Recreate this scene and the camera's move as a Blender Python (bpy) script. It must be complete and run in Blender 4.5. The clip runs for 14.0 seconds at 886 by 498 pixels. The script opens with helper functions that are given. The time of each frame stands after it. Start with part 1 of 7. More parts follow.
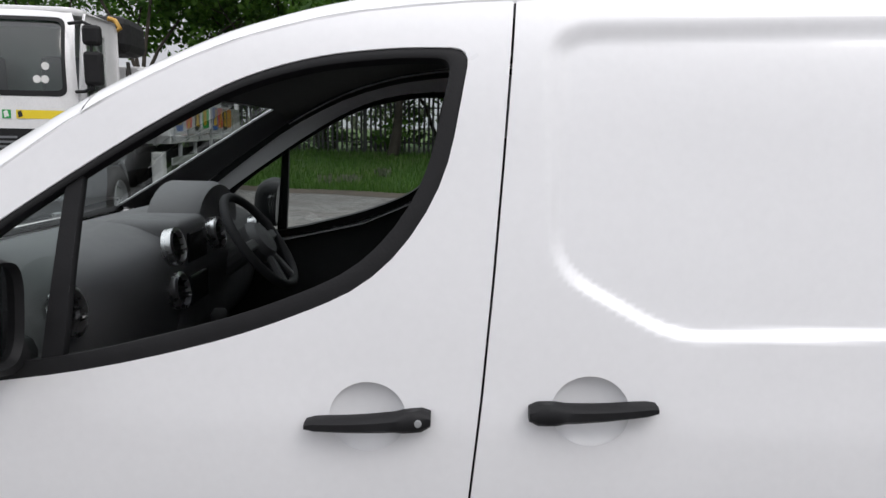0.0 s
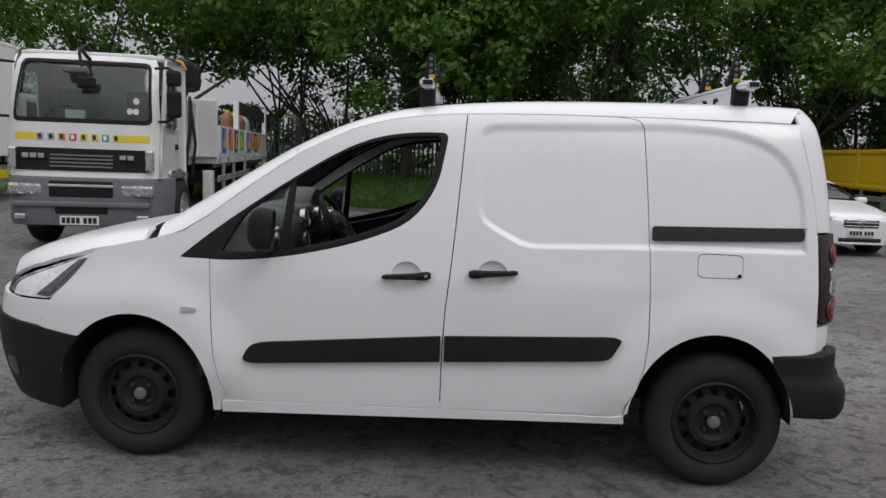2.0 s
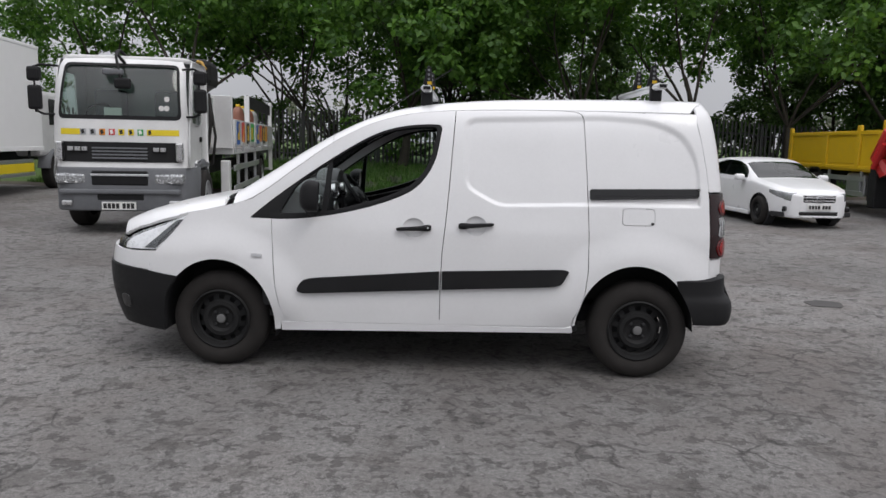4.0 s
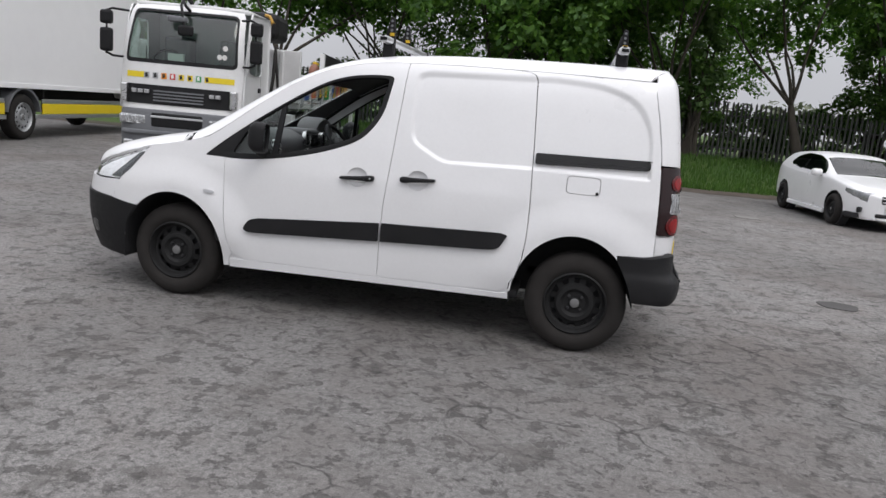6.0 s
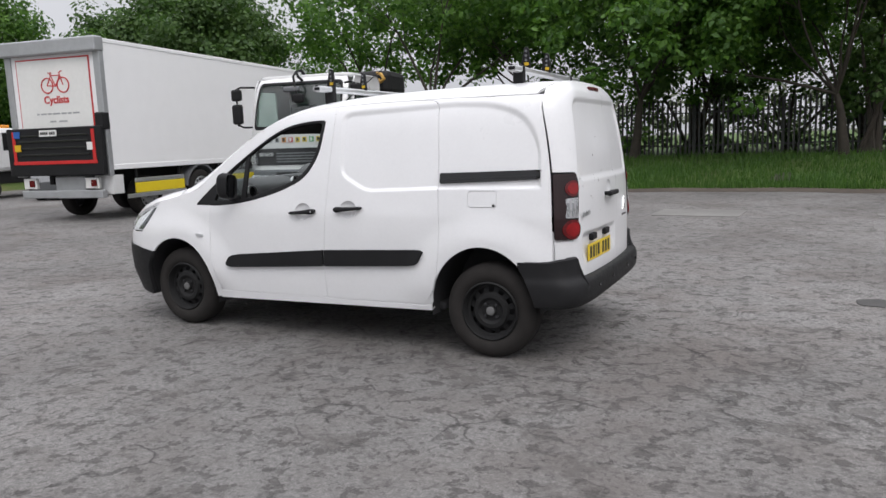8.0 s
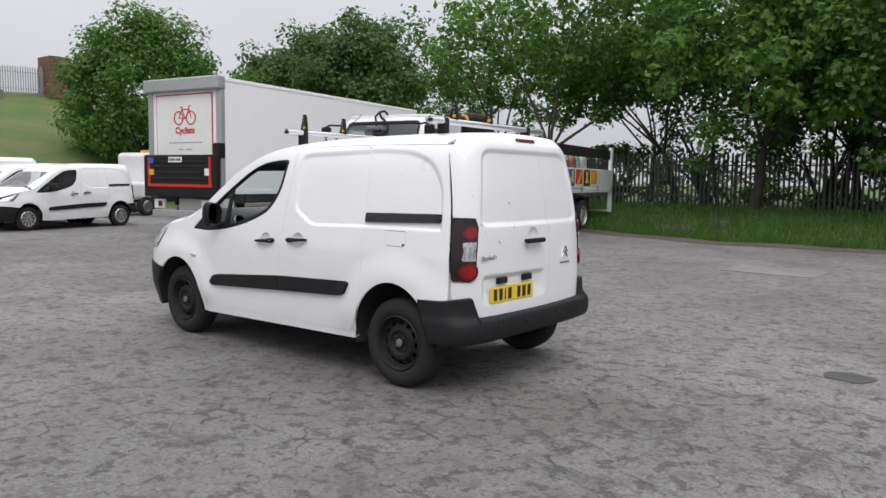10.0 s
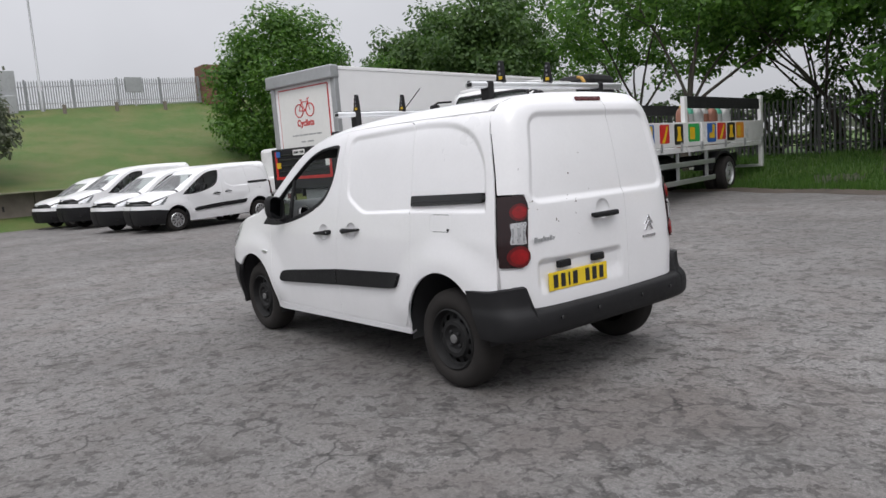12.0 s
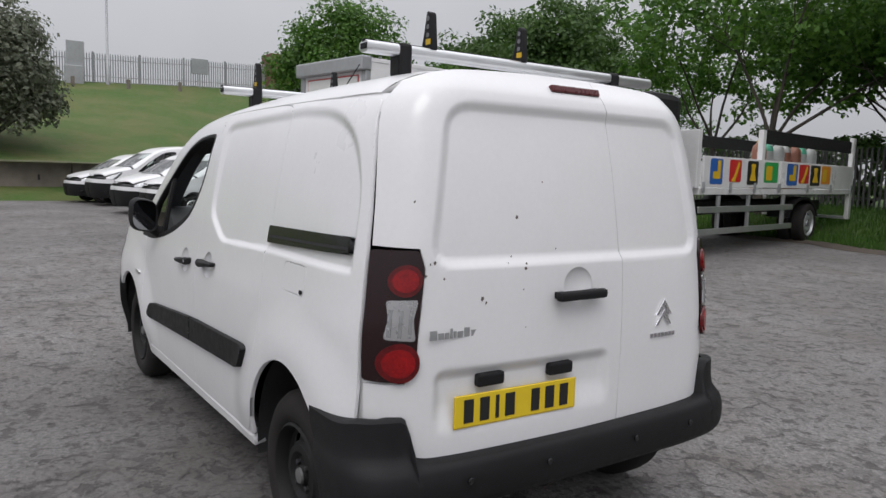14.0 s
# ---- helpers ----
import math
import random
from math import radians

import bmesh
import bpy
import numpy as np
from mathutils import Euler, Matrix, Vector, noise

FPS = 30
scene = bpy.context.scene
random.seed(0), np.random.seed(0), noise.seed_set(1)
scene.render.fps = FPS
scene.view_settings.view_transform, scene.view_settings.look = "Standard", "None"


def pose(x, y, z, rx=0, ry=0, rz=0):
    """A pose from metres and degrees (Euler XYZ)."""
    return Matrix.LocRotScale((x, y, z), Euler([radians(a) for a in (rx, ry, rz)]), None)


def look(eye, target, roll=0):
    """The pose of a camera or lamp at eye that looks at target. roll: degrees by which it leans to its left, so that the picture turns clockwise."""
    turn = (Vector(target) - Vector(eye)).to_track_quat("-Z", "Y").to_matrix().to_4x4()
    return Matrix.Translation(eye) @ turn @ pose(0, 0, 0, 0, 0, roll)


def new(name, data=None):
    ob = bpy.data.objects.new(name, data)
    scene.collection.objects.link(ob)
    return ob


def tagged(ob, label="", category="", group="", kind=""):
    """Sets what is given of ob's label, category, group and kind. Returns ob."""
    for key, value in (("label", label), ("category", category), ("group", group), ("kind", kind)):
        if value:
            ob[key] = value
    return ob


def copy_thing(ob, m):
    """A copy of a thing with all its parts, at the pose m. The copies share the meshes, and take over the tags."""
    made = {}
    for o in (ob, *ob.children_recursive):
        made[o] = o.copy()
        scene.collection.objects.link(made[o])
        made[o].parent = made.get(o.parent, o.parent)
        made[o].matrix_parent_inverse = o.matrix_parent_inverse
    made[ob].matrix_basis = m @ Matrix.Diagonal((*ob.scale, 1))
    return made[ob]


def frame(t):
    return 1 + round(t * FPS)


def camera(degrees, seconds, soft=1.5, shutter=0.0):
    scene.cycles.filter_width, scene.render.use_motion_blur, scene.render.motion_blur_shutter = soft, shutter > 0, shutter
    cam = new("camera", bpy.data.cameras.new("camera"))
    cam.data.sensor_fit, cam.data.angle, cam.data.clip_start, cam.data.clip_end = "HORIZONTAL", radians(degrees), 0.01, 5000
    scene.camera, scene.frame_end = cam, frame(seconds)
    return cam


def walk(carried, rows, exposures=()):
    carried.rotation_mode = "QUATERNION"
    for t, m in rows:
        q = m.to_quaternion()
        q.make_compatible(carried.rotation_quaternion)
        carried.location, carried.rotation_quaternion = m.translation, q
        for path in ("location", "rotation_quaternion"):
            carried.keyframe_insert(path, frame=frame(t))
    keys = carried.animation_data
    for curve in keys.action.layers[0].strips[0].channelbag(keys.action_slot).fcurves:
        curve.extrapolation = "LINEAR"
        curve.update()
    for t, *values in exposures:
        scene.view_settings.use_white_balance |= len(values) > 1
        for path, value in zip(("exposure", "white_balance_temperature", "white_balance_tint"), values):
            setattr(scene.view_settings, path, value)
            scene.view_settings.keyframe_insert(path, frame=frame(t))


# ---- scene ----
cam = camera(63.0, 14.0)
PATH = [
    (0, (0.064, -2.08, 1.467), (0.019, -0.108, 1.139), 0.9),
    (0.5, (0.059, -2.576, 1.474), (0.121, -0.604, 1.149), 1.0),
    (1, (0.152, -3.111, 1.497), (0.125, -1.132, 1.21), 1.5),
    (1.5, (0.178, -3.639, 1.488), (0.072, -1.666, 1.176), 1.9),
    (2, (0.174, -4.12, 1.518), (0.111, -2.138, 1.255), 2.1),
    (2.5, (0.211, -4.598, 1.49), (0.135, -2.612, 1.262), 1.9),
    (2.7, (0.222, -4.789, 1.509), (0.135, -2.814, 1.212), 1.9),
    (4.8, (0.24, -5.477, 1.477), (0.195, -3.499, 1.186), 0.8),
    (5, (0.361, -5.452, 1.449), (0.294, -3.477, 1.14), 0.6),
    (5.5, (0.742, -5.42, 1.425), (0.501, -3.465, 1.076), 2.8),
    (6, (1.247, -5.32, 1.431), (0.924, -3.382, 1.054), 5.3),
    (6.5, (1.782, -5.259, 1.489), (1.444, -3.32, 1.137), 4.8),
    (7, (2.266, -5.226, 1.513), (1.802, -3.304, 1.215), 3.1),
    (7.5, (2.747, -5.136, 1.494), (2.133, -3.247, 1.266), 0.1),
    (8, (3.183, -5.119, 1.434), (2.295, -3.351, 1.139), -1.9),
    (8.2, (3.286, -5.16, 1.481), (2.376, -3.414, 1.127), -2.4),
    (10.3, (4.942, -4.464, 1.453), (3.632, -2.964, 1.272), 1.1),
    (10.5, (5.046, -4.418, 1.439), (3.694, -2.971, 1.164), 0.1),
    (11, (5.106, -4.312, 1.457), (3.67, -2.958, 1.132), -0.8),
    (11.5, (4.98, -4.053, 1.424), (3.493, -2.745, 1.146), -2.7),
    (12, (4.817, -3.669, 1.454), (3.276, -2.418, 1.206), -4.3),
    (12.5, (4.664, -3.261, 1.472), (3.099, -2.04, 1.228), -1.1),
    (13, (4.383, -2.77, 1.449), (2.795, -1.581, 1.194), -2.5),
    (13.5, (4.105, -2.311, 1.446), (2.459, -1.205, 1.187), -1.1),
    (14, (3.778, -1.868, 1.459), (2.136, -0.746, 1.244), 1.7),
]
walk(cam, [(t, look(eye, target, roll)) for t, eye, target, roll in PATH], [(0.0, -0.15), (0.5, -0.76), (1.0, -0.88), (1.5, -0.80), (2.5, -0.58), (5.0, -0.3), (7.5, -0.10), (11.0, -0.11), (12.5, -0.27), (13.5, -0.31), (14.0, -0.46)])

# ---------------------------------------------------------------- light
world = bpy.data.worlds.new("overcast_sky")
scene.world = world
world.use_nodes = True
wn, wl = world.node_tree.nodes, world.node_tree.links
wn.clear()
sky = wn.new("ShaderNodeTexSky")
sky.sky_type, sky.sun_disc = "NISHITA", False
sky.sun_elevation, sky.sun_rotation = radians(51), radians(135)
sky.dust_density, sky.ozone_density = 4.0, 1.0
tc = wn.new("ShaderNodeTexCoord")
sep = wn.new("ShaderNodeSeparateXYZ")
wl.new(tc.outputs["Generated"], sep.inputs[0])
grad = wn.new("ShaderNodeValToRGB")
grad.color_ramp.elements[0].position, grad.color_ramp.elements[0].color = 0.0, (0.60, 0.61, 0.655, 1)
grad.color_ramp.elements[1].position, grad.color_ramp.elements[1].color = 1.0, (2.7, 2.7, 2.84, 1)
mid = grad.color_ramp.elements.new(0.35)
mid.color = (0.95, 0.955, 1.01, 1)
wl.new(sep.outputs["Z"], grad.inputs[0])
cloud = wn.new("ShaderNodeTexNoise")
cloud.inputs["Scale"].default_value, cloud.inputs["Detail"].default_value = 2.2, 5
wl.new(tc.outputs["Generated"], cloud.inputs["Vector"])
cramp = wn.new("ShaderNodeMapRange")
cramp.inputs["To Min"].default_value, cramp.inputs["To Max"].default_value = 0.8, 1.2
wl.new(cloud.outputs["Fac"], cramp.inputs["Value"])
mul = wn.new("ShaderNodeVectorMath")
mul.operation = "SCALE"
wl.new(grad.outputs["Color"], mul.inputs[0])
wl.new(cramp.outputs["Result"], mul.inputs["Scale"])
skydim = wn.new("ShaderNodeVectorMath")
skydim.operation = "SCALE"
skydim.inputs["Scale"].default_value = 0.08
wl.new(sky.outputs["Color"], skydim.inputs[0])
mixw = wn.new("ShaderNodeMix")
mixw.data_type = "RGBA"
mixw.inputs["Factor"].default_value = 0.93
wl.new(skydim.outputs[0], mixw.inputs["A"])
wl.new(mul.outputs[0], mixw.inputs["B"])
bg = wn.new("ShaderNodeBackground")
wl.new(mixw.outputs["Result"], bg.inputs["Color"])
bg.inputs["Strength"].default_value = 1.0
wo = wn.new("ShaderNodeOutputWorld")
wl.new(bg.outputs[0], wo.inputs[0])

sun = new("sun", bpy.data.lights.new("sun", "SUN"))
sun.data.energy, sun.data.angle, sun.data.color = 0.9, radians(25), (1.0, 0.97, 0.93)
sun.matrix_world = look((10.5, -10.5, 18.5), (0, 0, 0))


# ---------------------------------------------------------------- materials
class Nodes:
    def __init__(self, name):
        self.mat = bpy.data.materials.new(name)
        self.mat.use_nodes = True
        self.t = self.mat.node_tree
        self.n, self.l = self.t.nodes, self.t.links
        self.bsdf = self.n["Principled BSDF"]
        self.tc = self.n.new("ShaderNodeTexCoord")

    def coord(self, kind="Object", scale=(1, 1, 1)):
        m = self.n.new("ShaderNodeMapping")
        m.inputs["Scale"].default_value = scale
        self.l.new(self.tc.outputs[kind], m.inputs["Vector"])
        return m.outputs[0]

    def world_coord(self):
        g = self.n.new("ShaderNodeNewGeometry")
        return g.outputs["Position"]

    def noise(self, scale, detail=4, vec=None, rough=0.55):
        t = self.n.new("ShaderNodeTexNoise")
        t.inputs["Scale"].default_value, t.inputs["Detail"].default_value, t.inputs["Roughness"].default_value = scale, detail, rough
        self.l.new(vec if vec is not None else self.tc.outputs["Object"], t.inputs["Vector"])
        return t.outputs["Fac"]

    def voronoi(self, scale, vec=None, feature="F1", out="Distance"):
        t = self.n.new("ShaderNodeTexVoronoi")
        t.feature = feature
        t.inputs["Scale"].default_value = scale
        self.l.new(vec if vec is not None else self.tc.outputs["Object"], t.inputs["Vector"])
        return t.outputs[out]

    def ramp(self, fac, *stops):
        r = self.n.new("ShaderNodeValToRGB")
        e = r.color_ramp.elements
        while len(e) < len(stops):
            e.new(0.5)
        for s, (p, c) in zip(e, stops):
            s.position = p
            s.color = (*c, 1) if len(c) == 3 else c
        self.l.new(fac, r.inputs[0])
        return r.outputs["Color"]

    def value(self, fac, a, b, lo=0.0, hi=1.0):
        m = self.n.new("ShaderNodeMapRange")
        for k, v in (("From Min", a), ("From Max", b), ("To Min", lo), ("To Max", hi)):
            m.inputs[k].default_value = v
        self.l.new(fac, m.inputs["Value"])
        return m.outputs["Result"]

    def mix(self, fac, a, b, mode="MIX"):
        m = self.n.new("ShaderNodeMix")
        m.data_type, m.blend_type = "RGBA", mode
        if isinstance(fac, (int, float)):
            m.inputs["Factor"].default_value = fac
        else:
            self.l.new(fac, m.inputs["Factor"])
        for k, v in (("A", a), ("B", b)):
            if isinstance(v, tuple):
                m.inputs[k].default_value = (*v, 1)
            else:
                self.l.new(v, m.inputs[k])
        return m.outputs["Result"]

    def bump(self, fac, strength, dist=0.01, before=None):
        b = self.n.new("ShaderNodeBump")
        b.inputs["Strength"].default_value, b.inputs["Distance"].default_value = strength, dist
        self.l.new(fac, b.inputs["Height"])
        if before is not None:
            self.l.new(before, b.inputs["Normal"])
        return b.outputs[0]

    def put(self, **kw):
        for k, v in kw.items():
            s = self.bsdf.inputs[k.replace("_", " ").title().replace("Ior", "IOR")]
            if isinstance(v, tuple):
                s.default_value = (*v, 1) if len(v) == 3 else v
            elif isinstance(v, (int, float)):
                s.default_value = v
            else:
                self.l.new(v, s)
        return self.mat


def simple(name, col, rough=0.5, metal=0.0, vary=0.12, scale=12.0, bump=0.0, coat=0.0):
    """A plain coloured surface with grain at two scales."""
    m = Nodes(name)
    a, b = m.noise(scale, 5), m.noise(scale * 0.13, 3)
    f = m.mix(0.5, a, b)
    lo, hi = tuple(max(0, c * (1 - vary)) for c in col), tuple(min(1, c * (1 + vary)) for c in col)
    m.put(base_color=m.ramp(f, (0.3, lo), (0.7, hi)), metallic=metal, roughness=m.value(a, 0.3, 0.7, max(0.02, rough - 0.07), min(1, rough + 0.07)))
    if coat:
        m.bsdf.inputs["Coat Weight"].default_value = coat
        m.bsdf.inputs["Coat Roughness"].default_value = 0.06
    if bump:
        m.l.new(m.bump(m.noise(scale * 6, 3), bump, 0.004), m.bsdf.inputs["Normal"])
    return m.mat


def paint_material(name, col, dirt=0.06):
    """Gloss paint with a faint film of road dirt."""
    m = Nodes(name)
    film = m.noise(1.6, 6, rough=0.65)
    specks = m.noise(55, 3)
    f = m.mix(0.3, film, specks)
    dull = tuple(c * (1 - dirt * 2.2) for c in col)
    m.put(base_color=m.ramp(f, (0.34, col), (0.68, dull)), roughness=m.value(film, 0.3, 0.7, 0.26, 0.4))
    m.bsdf.inputs["Coat Weight"].default_value = 0.55
    m.bsdf.inputs["Coat Roughness"].default_value = 0.08
    return m.mat


def glass_material(name, tint=(0.75, 0.82, 0.8), body=0.9, ior=1.45):
    """Thin clear pane: mostly see-through with a mirror gloss that grows at grazing angles."""
    m = Nodes(name)
    m.n.remove(m.bsdf)
    tr, gl, mx, fr = (m.n.new("ShaderNodeBsdfTransparent"), m.n.new("ShaderNodeBsdfGlossy"), m.n.new("ShaderNodeMixShader"), m.n.new("ShaderNodeLayerWeight"))
    pw, ma = m.n.new("ShaderNodeMath"), m.n.new("ShaderNodeMath")
    pw.operation, ma.operation = "POWER", "MULTIPLY_ADD"
    r0 = ((ior - 1) / (ior + 1)) ** 2 * 1.7
    tr.inputs["Color"].default_value = (*tint, 1)
    gl.inputs["Roughness"].default_value = 0.02
    gl.inputs["Color"].default_value = (body, body, body, 1)
    pw.inputs[1].default_value, ma.inputs[1].default_value, ma.inputs[2].default_value = 4.5, 1 - r0, r0
    m.l.new(fr.outputs["Facing"], pw.inputs[0])
    m.l.new(pw.outputs[0], ma.inputs[0])
    m.l.new(ma.outputs[0], mx.inputs[0])
    m.l.new(tr.outputs[0], mx.inputs[1])
    m.l.new(gl.outputs[0], mx.inputs[2])
    m.l.new(mx.outputs[0], m.n["Material Output"].inputs["Surface"])
    return m.mat


M = {}
M["white"] = paint_material("white_van_paint", (0.755, 0.755, 0.768), 0.03)
M["white_old"] = paint_material("white_lorry_paint", (0.74, 0.74, 0.74), 0.1)
M["hub"] = simple("dull_hub_steel", (0.16, 0.16, 0.16), 0.6, 0.3, 0.2, 20)
M["grp"] = simple("white_box_panel", (0.82, 0.82, 0.825), 0.5, vary=0.03, scale=3)
M["black_plastic"] = simple("black_grained_plastic", (0.013, 0.013, 0.014), 0.56, vary=0.25, scale=30, bump=0.15)
M["black_gloss"] = simple("black_gloss_plastic", (0.012, 0.012, 0.013), 0.2, vary=0.2)
M["grey_plastic"] = simple("grey_bumper_plastic", (0.13, 0.135, 0.145), 0.55, vary=0.15, scale=20, bump=0.1)
M["dash"] = simple("dark_grey_dashboard_plastic", (0.085, 0.086, 0.09), 0.6, vary=0.15, scale=40, bump=0.25)
M["trim_dark"] = simple("dark_cabin_trim", (0.03, 0.03, 0.032), 0.75, vary=0.2, scale=30, bump=0.2)
M["headliner"] = simple("grey_headliner_felt", (0.09, 0.088, 0.085), 0.9, vary=0.1, scale=60, bump=0.3)
M["rubber"] = simple("dusty_tyre_rubber", (0.024, 0.022, 0.021), 0.9, vary=0.3, scale=14, bump=0.3)
M["steel_black"] = simple("black_painted_steel", (0.013, 0.013, 0.0135), 0.65, vary=0.35, scale=16)
M["silver"] = simple("silver_metal", (0.62, 0.62, 0.63), 0.3, 1.0, 0.08, 20)
M["alu"] = simple("dull_aluminium", (0.66, 0.67, 0.68), 0.38, 0.9, 0.1, 9)
M["chrome"] = simple("chrome", (0.75, 0.75, 0.77), 0.12, 1.0, 0.04)
M["steel_grey"] = simple("grey_galvanised_steel", (0.4, 0.41, 0.42), 0.5, 0.6, 0.15, 8)
M["glass"] = glass_material("clear_glass", (0.80, 0.86, 0.84))
M["glass_dark"] = glass_material("dark_glass", (0.16, 0.19, 0.19))
# dark green tint stands in for trees mirrored in the truck's windscreen
M["glass_trees"] = glass_material("tree_tinted_truck_glass", (0.50, 0.62, 0.57), 0.85, 1.5)
M["lamp_clear"] = simple("clear_lamp_unit", (0.42, 0.43, 0.44), 0.25, 0.6, 0.25, 30)
M["lamp_smoky"] = simple("smoky_lamp_lens", (0.30, 0.31, 0.32), 0.12, 0.5, 0.4, 30, coat=0.6)
M["lamp_grey"] = simple("dark_lamp_lining", (0.10, 0.105, 0.11), 0.3, 0.4, 0.3, 60)
M["lens"] = glass_material("clear_lamp_lens", (0.96, 0.965, 0.97))
M["red_lens"] = simple("red_lamp_lens", (0.10, 0.0015, 0.003), 0.2, vary=0.5, scale=70, coat=0.1)
M["red_core"] = simple("bright_red_lamp_core", (0.23, 0.002, 0.004), 0.2, vary=0.45, scale=110, coat=0.1)
M["dark_red"] = simple("smoked_red_lens", (0.012, 0.0012, 0.002), 0.22, vary=0.2, scale=40, coat=0.1)
M["reflector"] = simple("lamp_reflector", (0.86, 0.87, 0.89), 0.3, 0.0, 0.12, 45)
M["brake_red"] = simple("dark_red_brake_lens", (0.075, 0.002, 0.004), 0.3, vary=0.2, scale=60)
M["mirror"] = simple("mirror_glass", (0.30, 0.31, 0.32), 0.06, 1.0, 0.03)
M["yellow_plate"] = simple("yellow_plate", (0.72, 0.52, 0.02), 0.35, vary=0.05)
M["white_plate"] = simple("white_plate", (0.72, 0.72, 0.7), 0.35, vary=0.05)
M["ink"] = simple("black_ink", (0.012, 0.012, 0.012), 0.5)
M["yellow"] = simple("yellow_paint", (0.60, 0.385, 0.012), 0.4, vary=0.1, scale=6)
M["yellow_tape"] = simple("yellow_reflective_tape", (0.72, 0.55, 0.02), 0.4, vary=0.06)
M["red"] = simple("red_paint", (0.5, 0.02, 0.02), 0.35, vary=0.15)
M["blue"] = simple("blue_print", (0.02, 0.1, 0.36), 0.45)
M["green"] = simple("green_print", (0.02, 0.3, 0.07), 0.45)
M["orange"] = simple("orange_print", (0.65, 0.24, 0.02), 0.45)


for k, s in (("black_plastic", 0.2), ("rubber", 0.2), ("steel_black", 0.25), ("trim_dark", 0.25)):
    M[k].node_tree.nodes["Principled BSDF"].inputs["Specular IOR Level"].default_value = s


# ---------------------------------------------------------------- mesh helpers
from mathutils import geometry  # noqa: E402


def part(name, bm, material, parent=None, label="", smooth=None):
    """Links a bmesh (or a finished mesh) as one object, under a thing or a part."""
    if isinstance(bm, bmesh.types.BMesh):
        bmesh.ops.recalc_face_normals(bm, faces=bm.faces)
        me = bpy.data.meshes.new(name)
        bm.to_mesh(me)
        bm.free()
        if smooth is not None:
            me.shade_smooth()
            me.set_sharp_from_angle(angle=radians(smooth))
    else:
        me = bm
    if material and not me.materials:
        me.materials.append(material)
    ob = new(name, me)
    ob.parent = parent
    if label:
        ob["label"] = label
    return ob


def thing(name, label, category, m=None, group="", kind=""):
    ob = new(name)
    ob.empty_display_size = 0.1
    if m is not None:
        ob.matrix_basis = m
    return tagged(ob, label, category, group, kind)


def B():
    return bmesh.new()


def box(bm, x0, x1, y0, y1, z0, z1, bevel=0.0, seg=2, m=None):
    vs = bmesh.ops.create_cube(bm, size=1.0, matrix=Matrix.LocRotScale(((x0 + x1) / 2, (y0 + y1) / 2, (z0 + z1) / 2), None, (abs(x1 - x0), abs(y1 - y0), abs(z1 - z0))))["verts"]
    if bevel:
        es = list({e for v in vs for e in v.link_edges})
        r = bmesh.ops.bevel(bm, geom=es, offset=bevel, segments=seg, profile=0.5, affect="EDGES")
        vs = list({v for v in r["verts"]} | {v for v in vs if v.is_valid})
    if m is not None:
        bmesh.ops.transform(bm, matrix=m, verts=vs)
    return bm


def prism(bm, pts, a, b, axis="y", bevel=0.0):
    """A flat polygon pushed out along an axis from a to b. pts are (x, z), (y, z) or (x, y)."""
    at = {"y": lambda p, v: (p[0], v, p[1]), "x": lambda p, v: (v, p[0], p[1]), "z": lambda p, v: (p[0], p[1], v)}[axis]
    lo, hi = [bm.verts.new(at(p, a)) for p in pts], [bm.verts.new(at(p, b)) for p in pts]
    fs = [bm.faces.new(lo), bm.faces.new(hi[::-1])]
    n = len(pts)
    for i in range(n):
        fs.append(bm.faces.new((lo[i], hi[i], hi[(i + 1) % n], lo[(i + 1) % n])))
    if bevel:
        bmesh.ops.recalc_face_normals(bm, faces=fs)
        es = list({e for f in fs[:2] for e in f.edges})
        bmesh.ops.bevel(bm, geom=es, offset=bevel, segments=2, profile=0.5, affect="EDGES")
    return bm


def lathe(bm, prof, n=32, axis="y", centre=(0, 0, 0), cap=True):
    """A profile of (radius, along) turned round an axis."""
    rings = []
    c = Vector(centre)
    for r, h in prof:
        ring = []
        for i in range(n):
            t = 2 * math.pi * i / n
            u, v = r * math.cos(t), r * math.sin(t)
            ring.append(bm.verts.new(c + Vector({"y": (u, h, v), "x": (h, u, v), "z": (u, v, h)}[axis])))
        rings.append(ring)
    for a, b in zip(rings, rings[1:]):
        for i in range(n):
            bm.faces.new((a[i], a[(i + 1) % n], b[(i + 1) % n], b[i]))
    if cap:
        for ring, (r, h) in ((rings[0], prof[0]), (rings[-1], prof[-1])):
            if r > 1e-4:
                bm.faces.new(ring)
    return bm


def tube(bm, pts, r, n=8, cap=True):
    """A round bar along points; r is one radius or one for each point."""
    pts = [Vector(p) for p in pts]
    rs = r if isinstance(r, (list, tuple)) else [r] * len(pts)
    rings, up = [], None
    for i, p in enumerate(pts):
        d = (pts[min(i + 1, len(pts) - 1)] - pts[max(i - 1, 0)]).normalized()
        if up is None:
            up = d.orthogonal().normalized()
        up = (up - d * up.dot(d)).normalized()
        s = d.cross(up)
        rings.append([bm.verts.new(p + rs[i] * (math.cos(2 * math.pi * k / n) * up + math.sin(2 * math.pi * k / n) * s)) for k in range(n)])
    for a, b in zip(rings, rings[1:]):
        for k in range(n):
            bm.faces.new((a[k], a[(k + 1) % n], b[(k + 1) % n], b[k]))
    if cap:
        bm.faces.new(rings[0][::-1])
        bm.faces.new(rings[-1])
    return bm


